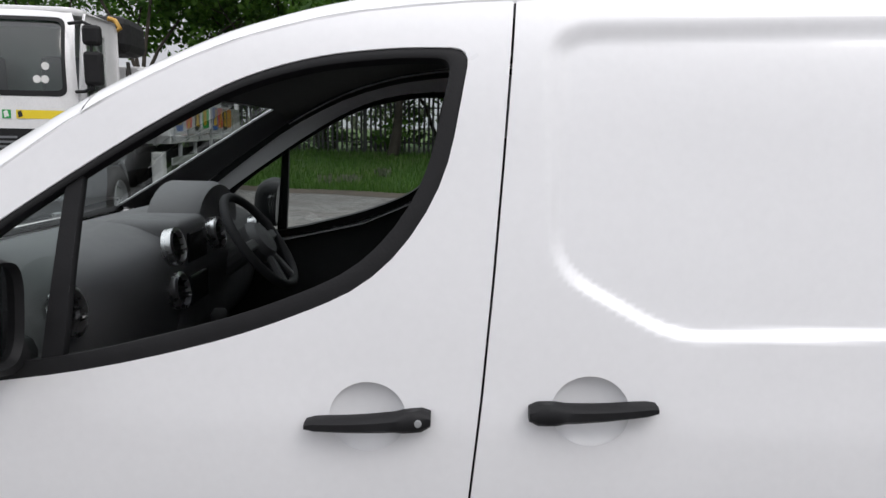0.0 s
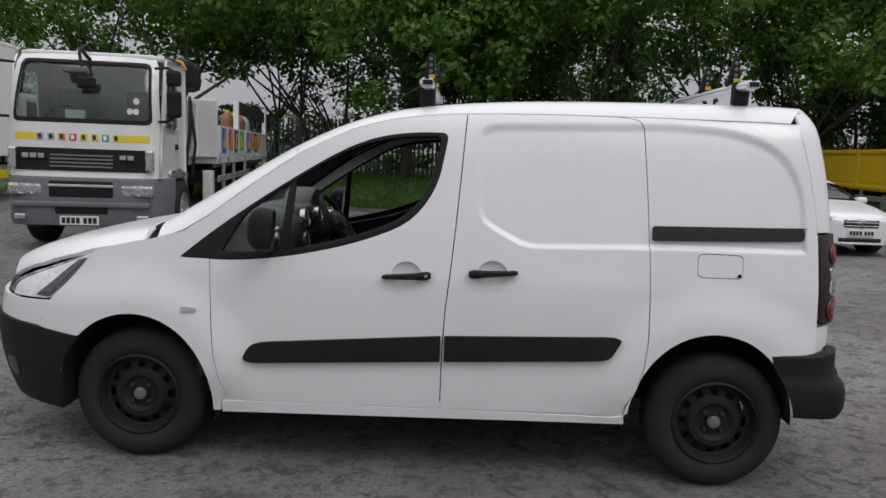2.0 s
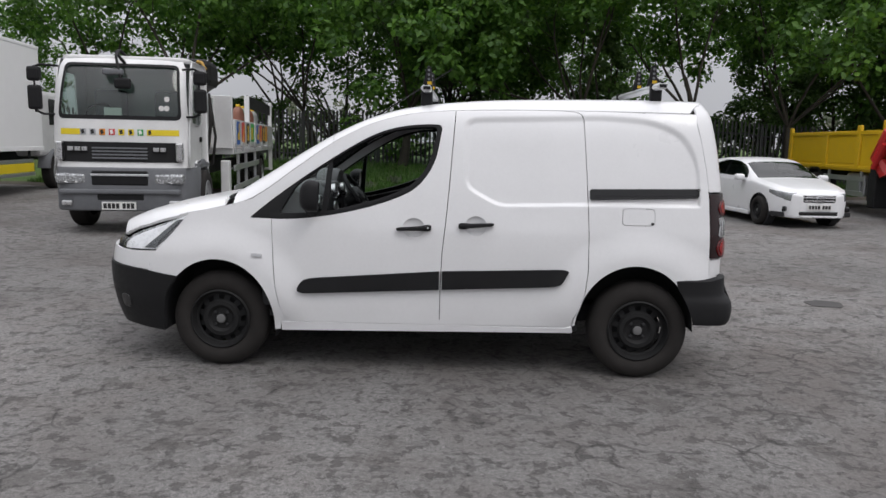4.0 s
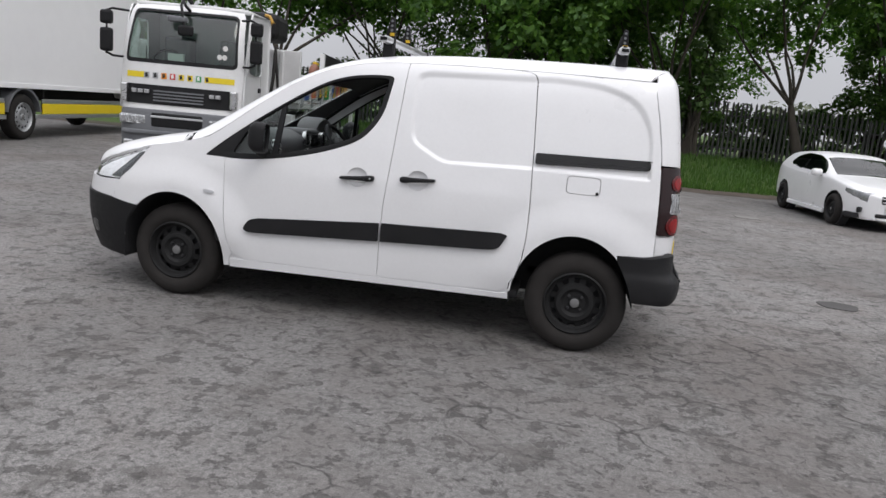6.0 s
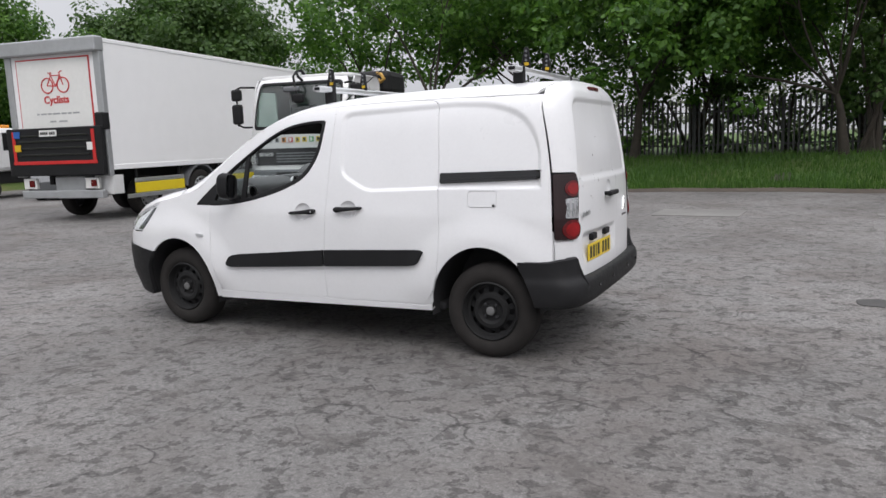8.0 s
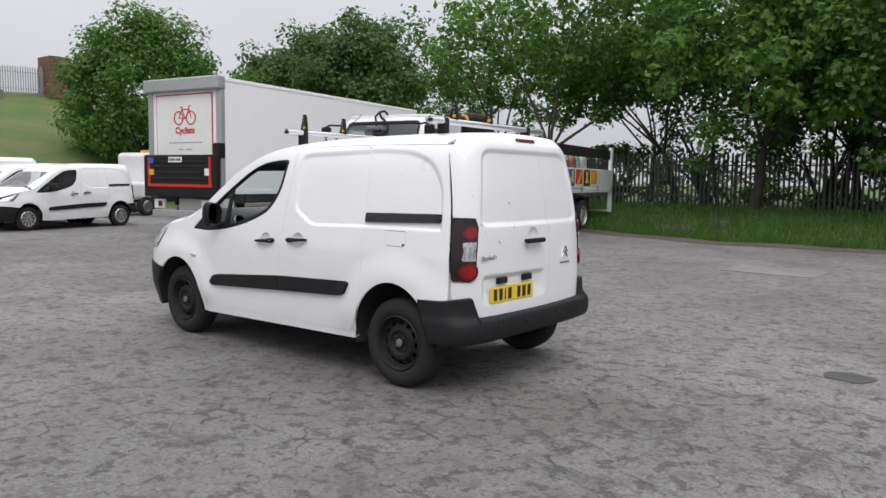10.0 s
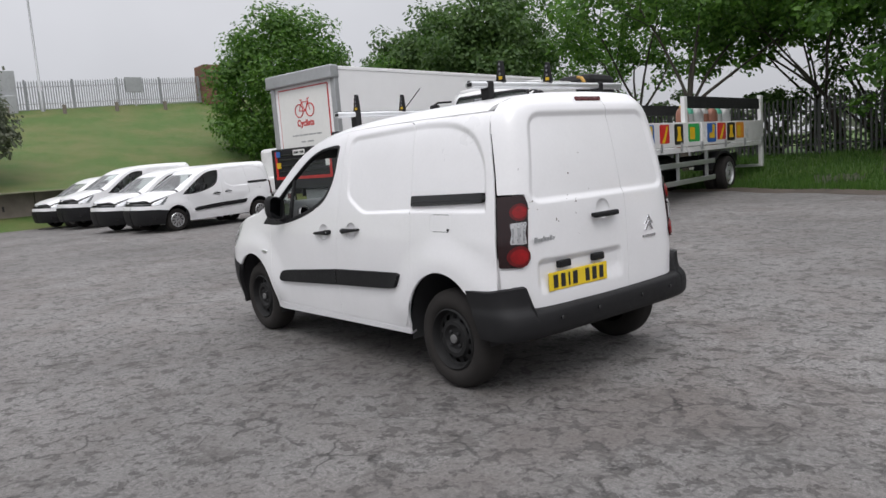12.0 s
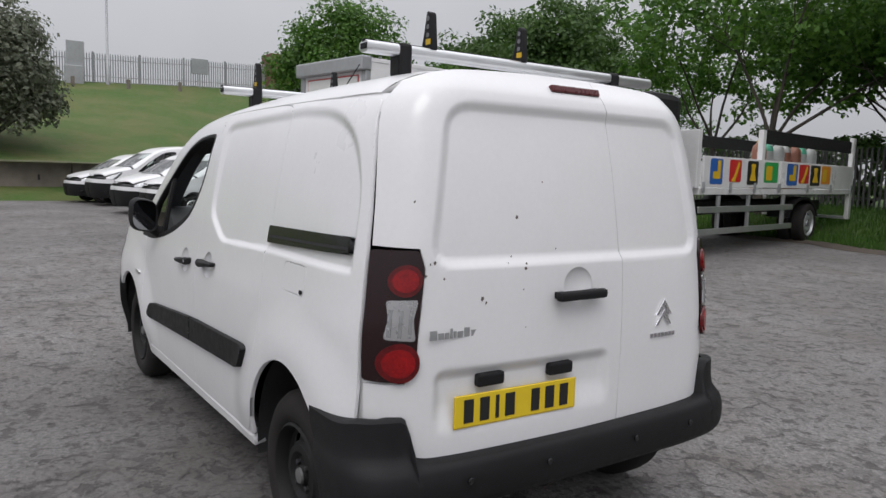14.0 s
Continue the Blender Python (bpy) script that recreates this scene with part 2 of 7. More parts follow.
def hermite(xs, ys):
    """A smooth monotone curve through points, for arrays."""
    xs, ys = np.array(xs, float), np.array(ys, float)
    h, d = np.diff(xs), np.diff(ys) / np.diff(xs)
    s = np.zeros(len(xs))
    same = d[:-1] * d[1:] > 0
    w1, w2 = 2 * h[1:] + h[:-1], h[1:] + 2 * h[:-1]
    s[1:-1][same] = ((w1 + w2)[same]) / (w1[same] / d[:-1][same] + w2[same] / d[1:][same])
    s[0], s[-1] = d[0], d[-1]

    def f(x):
        x = np.asarray(x, float)
        i = np.clip(np.searchsorted(xs, x) - 1, 0, len(h) - 1)
        t = (x - xs[i]) / h[i]
        lo, hi = t < 0, t > 1
        t = np.clip(t, 0, 1)
        y = ys[i] * (1 + 2 * t) * (1 - t) ** 2 + s[i] * h[i] * t * (1 - t) ** 2 + ys[i + 1] * t * t * (3 - 2 * t) + s[i + 1] * h[i] * t * t * (t - 1)
        return y + np.where(lo, (x - xs[0]) * s[0], 0) + np.where(hi, (x - xs[-1]) * s[-1], 0)

    return f


def rounded(pts, r=0.05, n=5):
    """A polygon with its corners rounded; a point may carry its own radius as a third number."""
    out = []
    k = len(pts)
    for i in range(k):
        p, a, b = (np.array(pts[(i + j) % k][:2], float) for j in (0, -1, 1))
        rad = pts[i][2] if len(pts[i]) > 2 else r
        u, v = a - p, b - p
        lu, lv = np.linalg.norm(u), np.linalg.norm(v)
        rad = min(rad, 0.48 * lu, 0.48 * lv)
        if rad < 1e-4:
            out.append(tuple(p))
            continue
        q0, q1 = p + u / lu * rad, p + v / lv * rad
        for j in range(n + 1):
            t = j / n
            out.append(tuple((1 - t) ** 2 * q0 + 2 * t * (1 - t) * p + t * t * q1))
    return out


def sdf(poly, x, y):
    """Signed distance to a polygon, under zero inside."""
    x, y = np.asarray(x, float), np.asarray(y, float)
    p = np.array(poly, float)
    d = np.full(np.broadcast(x, y).shape, 1e9)
    inside = np.zeros(d.shape, bool)
    for (ax, ay), (bx, by) in zip(p, np.roll(p, -1, 0)):
        ex, ey = bx - ax, by - ay
        t = np.clip(((x - ax) * ex + (y - ay) * ey) / (ex * ex + ey * ey + 1e-12), 0, 1)
        d = np.minimum(d, np.hypot(x - ax - t * ex, y - ay - t * ey))
        with np.errstate(divide="ignore", invalid="ignore"):
            inside ^= ((ay > y) != (by > y)) & (x < ex * (y - ay) / (by - ay + 1e-15) + ax)
    return np.where(inside, -d, d)


def smooth01(t):
    t = np.clip(t, 0, 1)
    return t * t * (3 - 2 * t)


def area2(p):
    return sum(p[i - 1][0] * p[i][1] - p[i][0] * p[i - 1][1] for i in range(len(p)))


def panel(name, poly, surf, cell=0.02, holes=(), lip=0.018, mirror=False):
    """A sheet cut to an outline on a curved surface surf(a, b) -> x, y, z, with lips turned in along its edges."""
    poly = list(poly) if area2(poly) > 0 else list(poly)[::-1]
    P = np.array([p[:2] for p in poly])
    (ax, ay), (bx, by) = P.min(0), P.max(0)
    nx, ny = max(1, int(math.ceil((bx - ax) / cell))), max(1, int(math.ceil((by - ay) / cell)))
    gx, gy = np.linspace(ax, bx, nx + 1), np.linspace(ay, by, ny + 1)
    cx, cy = np.meshgrid((gx[1:] + gx[:-1]) / 2, (gy[1:] + gy[:-1]) / 2, indexing="ij")
    D = sdf(poly, cx, cy)
    for hole in holes:
        D = np.maximum(D, -sdf(hole, cx, cy))
    half = math.hypot(gx[1] - gx[0], gy[1] - gy[0]) / 2
    uv, faces, index = [], [], {}

    def vert(u, v):
        k = (round(u, 6), round(v, 6))
        if k not in index:
            index[k] = len(uv)
            uv.append((u, v))
        return index[k]

    # whole cells inside; along the outline the cells are cut by a constrained triangulation
    rim, pts, edges = set(), [], set()
    seen = {}

    def corner(i, j):
        if (i, j) not in seen:
            seen[i, j] = len(pts)
            pts.append(Vector((gx[i], gy[j])))
        return seen[i, j]

    for i, j in zip(*np.nonzero(D < half)):
        if D[i, j] < -half:
            faces.append([vert(gx[i], gy[j]), vert(gx[i + 1], gy[j]), vert(gx[i + 1], gy[j + 1]), vert(gx[i], gy[j + 1])])
        else:
            rim.add((i, j))
            c = [corner(i, j), corner(i + 1, j), corner(i + 1, j + 1), corner(i, j + 1)]
            edges |= {(min(a, b), max(a, b)) for a, b in zip(c, c[1:] + c[:1])}
    edges = list(edges)
    for loop in (poly, *holes):
        k0, n = len(pts), len(loop)
        pts += [Vector(p[:2]) for p in loop]
        edges += [(k0 + k, k0 + (k + 1) % n) for k in range(n)]
    cv, _, cf, _, _, _ = geometry.delaunay_2d_cdt(pts, edges, [], 0, 1e-6)
    cv = np.array([tuple(p) for p in cv])
    cf = np.array([f for f in cf if len(f) == 3])
    mid = cv[cf].mean(1)
    keep = sdf(poly, mid[:, 0], mid[:, 1]) < 0
    for hole in holes:
        keep &= sdf(hole, mid[:, 0], mid[:, 1]) > 0
    ci, cj = np.searchsorted(gx, mid[:, 0]) - 1, np.searchsorted(gy, mid[:, 1]) - 1
    for f, ok, i, j in zip(cf, keep, ci, cj):
        if ok and (i, j) in rim:
            ks = [vert(*cv[q]) for q in f]
            a = area2([uv[q] for q in ks])
            if len(set(ks)) == 3 and abs(a) > 1e-10:
                faces.append(ks if a > 0 else ks[::-1])

    def place(w):
        w = np.array(w)
        e = 2e-3
        f = lambda a, b: np.stack(surf(a, b), -1)  # noqa: E731
        s = f(w[:, 0], w[:, 1])
        du, dv = f(w[:, 0] + e, w[:, 1]) - f(w[:, 0] - e, w[:, 1]), f(w[:, 0], w[:, 1] + e) - f(w[:, 0], w[:, 1] - e)
        n = np.cross(du, dv)
        return s, n / (np.linalg.norm(n, axis=1, keepdims=True) + 1e-12), du, dv

    S, N, _, _ = place(uv)
    V, NN, F = [S], [N], list(faces)
    count = len(S)
    for loop in (poly, *[h if area2(h) < 0 else list(h)[::-1] for h in holes]) if lip else ():
        fine = []
        for p, q in zip(loop, list(loop[1:]) + [loop[0]]):
            k = max(1, int(math.hypot(q[0] - p[0], q[1] - p[1]) / (2 * cell)))
            fine += [(p[0] + (q[0] - p[0]) * t / k, p[1] + (q[1] - p[1]) * t / k) for t in range(k)]
        s, n, _, _ = place(fine)
        along = np.roll(s, -1, 0) - np.roll(s, 1, 0)
        out = np.cross(along, n)
        out /= np.linalg.norm(out, axis=1, keepdims=True) + 1e-12
        k = len(fine)
        V += [s, s - n * lip]
        NN += [(out + n) / 1.414, out]
        F += [[count + i, count + k + i, count + k + (i + 1) % k, count + (i + 1) % k] for i in range(k)]
        count += 2 * k
    V, NN = np.concatenate(V), np.concatenate(NN)
    if mirror:
        V, NN, F = V * (1, -1, 1), NN * (1, -1, 1), [f[::-1] for f in F]
    me = bpy.data.meshes.new(name)
    me.from_pydata(V.tolist(), [], F)
    me.update()
    me.shade_smooth()
    me.normals_split_custom_set_from_vertices(NN.tolist())
    return me


def band(name, outer, inner, surf, lip, mirror=False, n=140):
    """A narrow ring between two outlines on a curved surface, with its inner and outer edges turned in."""
    def even(loop, k):
        q = np.array(list(loop) + [loop[0]], float)
        d = np.concatenate([[0], np.cumsum(np.hypot(*np.diff(q, axis=0).T))])
        t = np.linspace(0, d[-1], k + 1)[:-1]
        return np.stack([np.interp(t, d, q[:, 0]), np.interp(t, d, q[:, 1])], 1)
    outer = list(outer) if area2(outer) > 0 else list(outer)[::-1]
    o, c = even(outer, n), even(inner, n * 6)
    i = np.array([c[np.argmin(((c - p) ** 2).sum(1))] for p in o])
    e = 2e-3

    def put(w):
        f = lambda a, b: np.stack(surf(a, b), -1)  # noqa: E731
        s = f(w[:, 0], w[:, 1])
        nn = np.cross(f(w[:, 0] + e, w[:, 1]) - f(w[:, 0] - e, w[:, 1]), f(w[:, 0], w[:, 1] + e) - f(w[:, 0], w[:, 1] - e))
        return s, nn / (np.linalg.norm(nn, axis=1, keepdims=True) + 1e-12)

    rows = []
    for w, drop in ((o, lip), (o, 0), (o * 0.8 + i * 0.2, -0.002), (o * 0.2 + i * 0.8, -0.002), (i, 0), (i, lip)):
        s, nn = put(w)
        rows.append(s - nn * drop)
    V = np.concatenate(rows)
    F = [[r * n + k, r * n + (k + 1) % n, (r + 1) * n + (k + 1) % n, (r + 1) * n + k] for r in range(5) for k in range(n)]
    if mirror:
        V, F = V * (1, -1, 1), [f[::-1] for f in F]
    bm = bmesh.new()
    me = bpy.data.meshes.new(name)
    me.from_pydata(V.tolist(), [], F)
    bm.from_mesh(me)
    bmesh.ops.remove_doubles(bm, verts=bm.verts, dist=0.0004)
    return bm


# ---------------------------------------------------------------- the white van: surfaces
# Local frame: x towards the tail, y towards the driver's side, z up; wheels at x = -1.364 and 1.364.
VAN_W = hermite([0.15, 0.25, 0.45, 0.62, 0.80, 0.92, 1.02, 1.2, 1.4, 1.55, 1.64, 1.70, 1.74], [0.845, 0.862, 0.882, 0.888, 0.888, 0.884, 0.872, 0.846, 0.808, 0.776, 0.748, 0.716, 0.68])
VAN_NOSE = hermite([0.2, 0.35, 0.6, 0.78, 0.90, 1.0, 1.1], [2.15, 2.21, 2.24, 2.21, 2.11, 1.93, 1.74])
VAN_TAIL = hermite([0.3, 0.55, 0.8, 1.0, 1.2, 1.4, 1.6, 1.72, 1.80], [1.93, 1.935, 1.935, 1.93, 1.917, 1.892, 1.855, 1.825, 1.76])
VAN_TOP = hermite([-2.28, -2.2, -2.04, -1.785, -1.53, -1.29, -1.1, -0.84, -0.58, -0.32, -0.1, 0.16, 0.51, 0.96, 1.36, 1.6, 1.72], [0.80, 0.87, 0.96, 1.045, 1.10, 1.15, 1.265, 1.43, 1.575, 1.685, 1.74, 1.774, 1.799, 1.812, 1.816, 1.815, 1.812])
VAN_EDGE = hermite([-2.2, -1.9, -1.58, -1.3, -1.13, -1.05, -0.8, -0.55, -0.3, -0.09, 0.18, 0.6, 1.0, 1.4, 1.68, 1.75], [0.74, 0.89, 0.995, 1.065, 1.11, 1.155, 1.345, 1.515, 1.63, 1.68, 1.705, 1.715, 1.716, 1.713, 1.708, 1.706])
REC_A = rounded([(0.25, 1.62, 0.12), (0.30, 1.645, 0.05), (1.10, 1.672, 0.0), (1.10, 1.13, 0.0), (0.46, 1.11, 0.06), (0.25, 1.225, 0.07)], 0.06)
REC_B = rounded([(0.95, 1.6665, 0.0), (1.10, 1.672, 0.0), (1.38, 1.655, 0.12), (1.58, 1.575, 0.12), (1.675, 1.40, 0.15), (1.69, 1.13, 0.0), (0.90, 1.13, 0.0)], 0.05)
SX0, SX1 = -1.5, 1.5


def van_width(x, z):
    """Half the width of the body at a length and a height, with its pressings."""
    w = VAN_W(z)
    w = w - 0.045 * w * np.clip((x - SX1) / 0.26, 0, 1.3) ** 2
    d = np.minimum(sdf(REC_A, x, z), sdf(REC_B, x, z))
    w = w - 0.016 * smooth01(0.5 - d / (0.026 + 0.026 * smooth01((z - 1.35) / 0.2)))
    for cx, top in ((-1.34, 0.030), (1.335, 0.026)):
        r = np.hypot(x - cx, z - 0.32)
        w = w + top * smooth01((0.66 - r) / 0.22) * smooth01((z - 0.25) / 0.25)
    return w


DISHES = ((-0.072, 0.958), (0.318, 0.977), (0.005, 1.072))


def ring(cx, cz, r, kx=1.1, n=36):
    return [(cx + kx * r * math.cos(2 * math.pi * i / n), cz + r * math.sin(2 * math.pi * i / n)) for i in range(n)]


def dished(surf, cx, cz, axis, r=0.065, kx=1.1, depth=0.022):
    """A surface with a shallow round bowl pressed in behind a door handle."""
    def f(a, b):
        p = list(surf(a, b))
        q = np.clip(1 - ((np.asarray(a) - cx) / (kx * r)) ** 2 - ((np.asarray(b) - cz) / r) ** 2, 0, 1)
        p[axis] = p[axis] + (depth if axis == 1 else -depth) * q ** 0.7
        return tuple(p)
    return f


def van_side(a, z):
    """The flank, running on round the nose: x = a behind SX0, an angle before it."""
    a, z = np.asarray(a, float), np.asarray(z, float)
    th = np.clip((SX0 - a) / 0.75, 0, math.pi / 2)
    x = np.where(a > SX0, a, SX0 - (VAN_NOSE(z) + SX0) * np.sin(th))
    w = van_width(np.maximum(a, SX0), z) * np.cos(th) ** 0.62
    return x, -w, z


def nose_turn(x, z):
    """How far the flank has drawn in at a length ahead of SX0."""
    return np.maximum(1 - np.clip(np.maximum(SX0 - x, 0) / (VAN_NOSE(np.minimum(z, 1.1)) + SX0), 0, 0.97) ** 2, 0.02) ** 0.31


def van_top(x, y):
    """Bonnet, windscreen and roof."""
    edge, top = VAN_EDGE(x), VAN_TOP(x)
    we = van_width(np.maximum(x, SX0), edge) * nose_turn(x, edge)
    u = np.clip(np.abs(y) / we, 0, 1.02)
    return x, y, top - (top - edge) * (0.25 * u**2 + 0.75 * u**10)


REC_R = rounded([(-0.555, 1.672, 0.09), (0.545, 1.672, 0.09), (0.645, 1.165, 0.08), (-0.645, 1.165, 0.08)], 0.07)
REC_PL = rounded([(-0.63, 0.812, 0.03), (0.10, 0.805, 0.03), (0.12, 0.58, 0.08), (-0.63, 0.58, 0.08)], 0.04)


def van_rear(y, z):
    """The tail doors, rounded at the corners."""
    y, z = np.asarray(y, float), np.asarray(z, float)
    w = VAN_W(z)
    u = np.clip(np.abs(y) / w, 0, 1.0)
    xr = VAN_TAIL(z)
    x = xr - (xr - 1.62) * (0.14 * u**2 + 0.86 * u**12)
    x = x - 0.018 * smooth01(0.5 - sdf(REC_R, y, z) / 0.045)
    d = sdf(REC_PL, y, z)
    x = x - 0.022 * smooth01(0.5 - d / 0.05) * smooth01((z - 0.6) / 0.12)
    return x, y, z


def van_rear_u(u, z):
    return van_rear(np.asarray(u) * VAN_W(np.asarray(z)), z)


def tail_u(z, off=0.0):
    """How far round the corner the tail doors meet the flank, as a share of the half width."""
    z = np.asarray(z, float)
    e = np.clip((VAN_TAIL(z) - TAIL_GAP(z) - off) / (VAN_TAIL(z) - 1.62), 0.02, 0.98)
    lo, hi = np.zeros_like(z), np.ones_like(z)
    for _ in range(40):
        m = (lo + hi) / 2
        less = 0.14 * m**2 + 0.86 * m**12 < e
        lo, hi = np.where(less, m, lo), np.where(less, hi, m)
    return (lo + hi) / 2


TAIL_GAP = hermite([0.62, 0.81, 1.18, 1.32, 1.59, 1.69], [1.775, 1.772, 1.755, 1.738, 1.685, 1.66])


def proud(surf, d):
    """The same surface lifted by d along its normal."""
    def f(a, b):
        a, b = np.asarray(a, float), np.asarray(b, float)
        e = 4e-3
        s = np.stack(surf(a, b), -1)
        n = np.cross(np.stack(surf(a + e, b), -1) - np.stack(surf(a - e, b), -1), np.stack(surf(a, b + e), -1) - np.stack(surf(a, b - e), -1))
        n = n / (np.linalg.norm(n, axis=-1, keepdims=True) + 1e-12)
        s = s + d * n
        return s[..., 0], s[..., 1], s[..., 2]
    return f


def arc(cx, cz, r, a0, a1, n=24, squash=1.0):
    return [(cx + r * math.cos(radians(a0 + (a1 - a0) * i / n)), cz + squash * r * math.sin(radians(a0 + (a1 - a0) * i / n))) for i in range(n + 1)]


G = 0.0025  # half a panel gap
EDGE_TOP = [-1.09, -1.0, -0.9, -0.8, -0.7, -0.6, -0.5, -0.4, -0.3, -0.2, -0.1, 0.0, 0.1]
WINDOW = rounded([(-1.115, 0.998, 0.01), (-0.87, 0.990, 0.15), (-0.58, 1.025, 0.15), (-0.29, 1.098, 0.2), (-0.06, 1.195, 0.14), (0.056, 1.36, 0.14), (0.098, 1.612, 0.035), (-0.02, 1.612, 0.05), (-0.17, 1.597, 0.1), (-0.31, 1.556, 0.1), (-0.44, 1.487, 0.1), (-0.58, 1.40, 0.1), (-0.73, 1.30, 0.1), (-0.87, 1.20, 0.1), (-1.01, 1.088, 0.05)], 0.05, 4)
DOOR_BACK = [(0.100, 0.335), (0.102, 0.67), (0.128, 0.99), (0.150, 1.27), (0.170, 1.59)]
DOOR_F = [(-0.975, 0.995), (-0.972, 0.87), (-0.964, 0.73), (-0.95, 0.55), (-0.925, 0.42), (-0.90, 0.365), (-0.85, 0.333), (-0.79, 0.325)]


def door_back(z, off=0.0):
    return float(hermite([p[1] for p in DOOR_BACK], [p[0] for p in DOOR_BACK])(z)) + off


SLIDE_R = [(0.985, 1.665), (1.008, 1.28), (1.026, 0.9), (1.026, 0.70), (1.012, 0.56), (0.975, 0.44), (0.935, 0.375)]
SLIDE_TOP = [(0.885, 1.7115), (0.935, 1.707), (0.968, 1.693), (0.983, 1.66)]


def van_body(v, far, cell, fine=True):
    """Panels of one flank; far mirrors them to the driver's side."""
    k = {"mirror": far}
    side, w = van_side, M["white"]
    ft = rounded([(x, float(VAN_EDGE(x)) - 0.004, 0.0) for x in EDGE_TOP] + [(door_back(1.69, -G), 1.7, 0.004)] + [(door_back(z, -G), z, 0.0) for z in (1.6, 1.4, 1.2, 1.0, 0.8, 0.6, 0.45)] + [(door_back(0.33, -G), 0.328, 0.012)] + [(x + G, z, 0.0) for x, z in DOOR_F[::-1]] + [(-1.15, 0.995, 0.0), (-1.14, 1.06, 0.01)], 0.0)
    door = part("front_door", panel("front_door", ft, side, cell, [WINDOW, ring(*DISHES[0], 0.062)], **k), w, v, "white front door with a black side strip")
    # window: black surround, pane, divider
    inner = rounded([(-0.93, 1.03, 0.02), (-0.70, 1.04, 0.1), (-0.57, 1.062, 0.15), (-0.29, 1.135, 0.2), (-0.085, 1.222, 0.12), (0.022, 1.365, 0.12), (0.066, 1.594, 0.03), (-0.02, 1.594, 0.05), (-0.17, 1.580, 0.1), (-0.31, 1.540, 0.1), (-0.44, 1.472, 0.1), (-0.58, 1.385, 0.1), (-0.73, 1.285, 0.1), (-0.83, 1.205, 0.04)], 0.04, 4)
    part("window_surround", band("window_surround", WINDOW, inner, proud(side, -0.004), 0.03, far), M["black_plastic"], door, "black rubber window surround", 40)
    # the near window is wound down; only its fixed quarter light keeps a pane
    quarter_light = [(-0.93, 1.03), (-0.66, 1.045), (-0.615, 1.362), (-0.73, 1.274), (-0.83, 1.195)]
    shut = far or not fine
    pane = part("window_pane", panel("window_pane", inner if shut else quarter_light, proud(side, -0.018), 0.06, (), 0, **k), M["glass"], door, "clear side window glass")
    pane.visible_shadow = False
    part("window_divider", panel("window_divider", [(-0.665, 1.045), (-0.625, 1.05), (-0.595, 1.385), (-0.625, 1.365)], proud(side, -0.010), 0.04, (), 0.02, **k), M["black_plastic"], door)
    st = rounded([(-0.825, 0.535, 0.03), (-0.79, 0.602, 0.05), (-0.72, 0.618, 0.1), (0.094, 0.682, 0.004), (0.094, 0.565, 0.004), (-0.78, 0.518, 0.04)], 0.02)
    part("side_strip", panel("side_strip", st, proud(side, 0.024), 0.03, (), 0.028, **k), M["black_plastic"], door, "black plastic rubbing strip")
    part("handle_bowl", panel("handle_bowl", ring(*DISHES[0], 0.0625), dished(side, *DISHES[0], 1), 0.008, (), 0, **k), w, door)
    handle_part(door, -0.18, 0.04, 0.948, 0.962, far, True)
    # sliding door
    sd = rounded([(door_back(1.69, G), 1.700, 0.004), (0.27, 1.705, 0.0), (0.6, 1.711, 0.0), (0.83, 1.711, 0.0)] + [(x - G, z - G, 0.0) for x, z in SLIDE_TOP] + [(x - G, z, 0.0) for x, z in SLIDE_R[1:]] + [(0.90, 0.340, 0.03), (door_back(0.33, G), 0.328, 0.012)] + [(door_back(z, G), z, 0.0) for z in (0.45, 0.6, 0.8, 1.0, 1.2, 1.4, 1.6)], 0.0)
    slide = part("sliding_door" if not far else "side_panel", panel("sliding_door", sd, side, cell * 0.68, [ring(*DISHES[1], 0.062)], **k), w, v, "white panelled sliding door")
    st = rounded([(0.112, 0.683, 0.004), (0.88, 0.712, 0.02), (0.912, 0.70, 0.01), (0.865, 0.612, 0.03), (0.81, 0.600, 0.03), (0.112, 0.566, 0.004)], 0.02)
    part("side_strip", panel("side_strip", st, proud(side, 0.024), 0.03, (), 0.028, **k), M["black_plastic"], slide, "black plastic rubbing strip")
    part("handle_bowl", panel("handle_bowl", ring(*DISHES[1], 0.0625), dished(side, *DISHES[1], 1), 0.008, (), 0, **k), w, slide)
    handle_part(slide, 0.21, 0.43, 0.976, 0.99, far, False)
    # rear quarter with its wheel arch
    q = [(float(TAIL_GAP(z)) - G, z) for z in (0.655, 0.81, 1.0, 1.18, 1.32, 1.5, 1.6, 1.685)] + [(1.55, 1.700), (1.3, 1.708), (1.1, 1.7125), (0.88, 1.7125)] + [(x + G, z + 0.4 * G) for x, z in SLIDE_TOP] + [(x + G, z) for x, z in SLIDE_R[1:-1]] + [(0.955, 0.40), (0.945, 0.34)] + arc(1.32, 0.32, 0.36, 176, 44, 24, 1.19) + [(1.69, 0.60)]
    quarter = part("rear_quarter", panel("rear_quarter", q, side, cell * 0.7, [rounded([(1.2225, 1.1095), (1.4195, 1.1095), (1.4195, 1.0005), (1.2225, 1.0005)], 0.029)] if not far else (), **k), w, v)
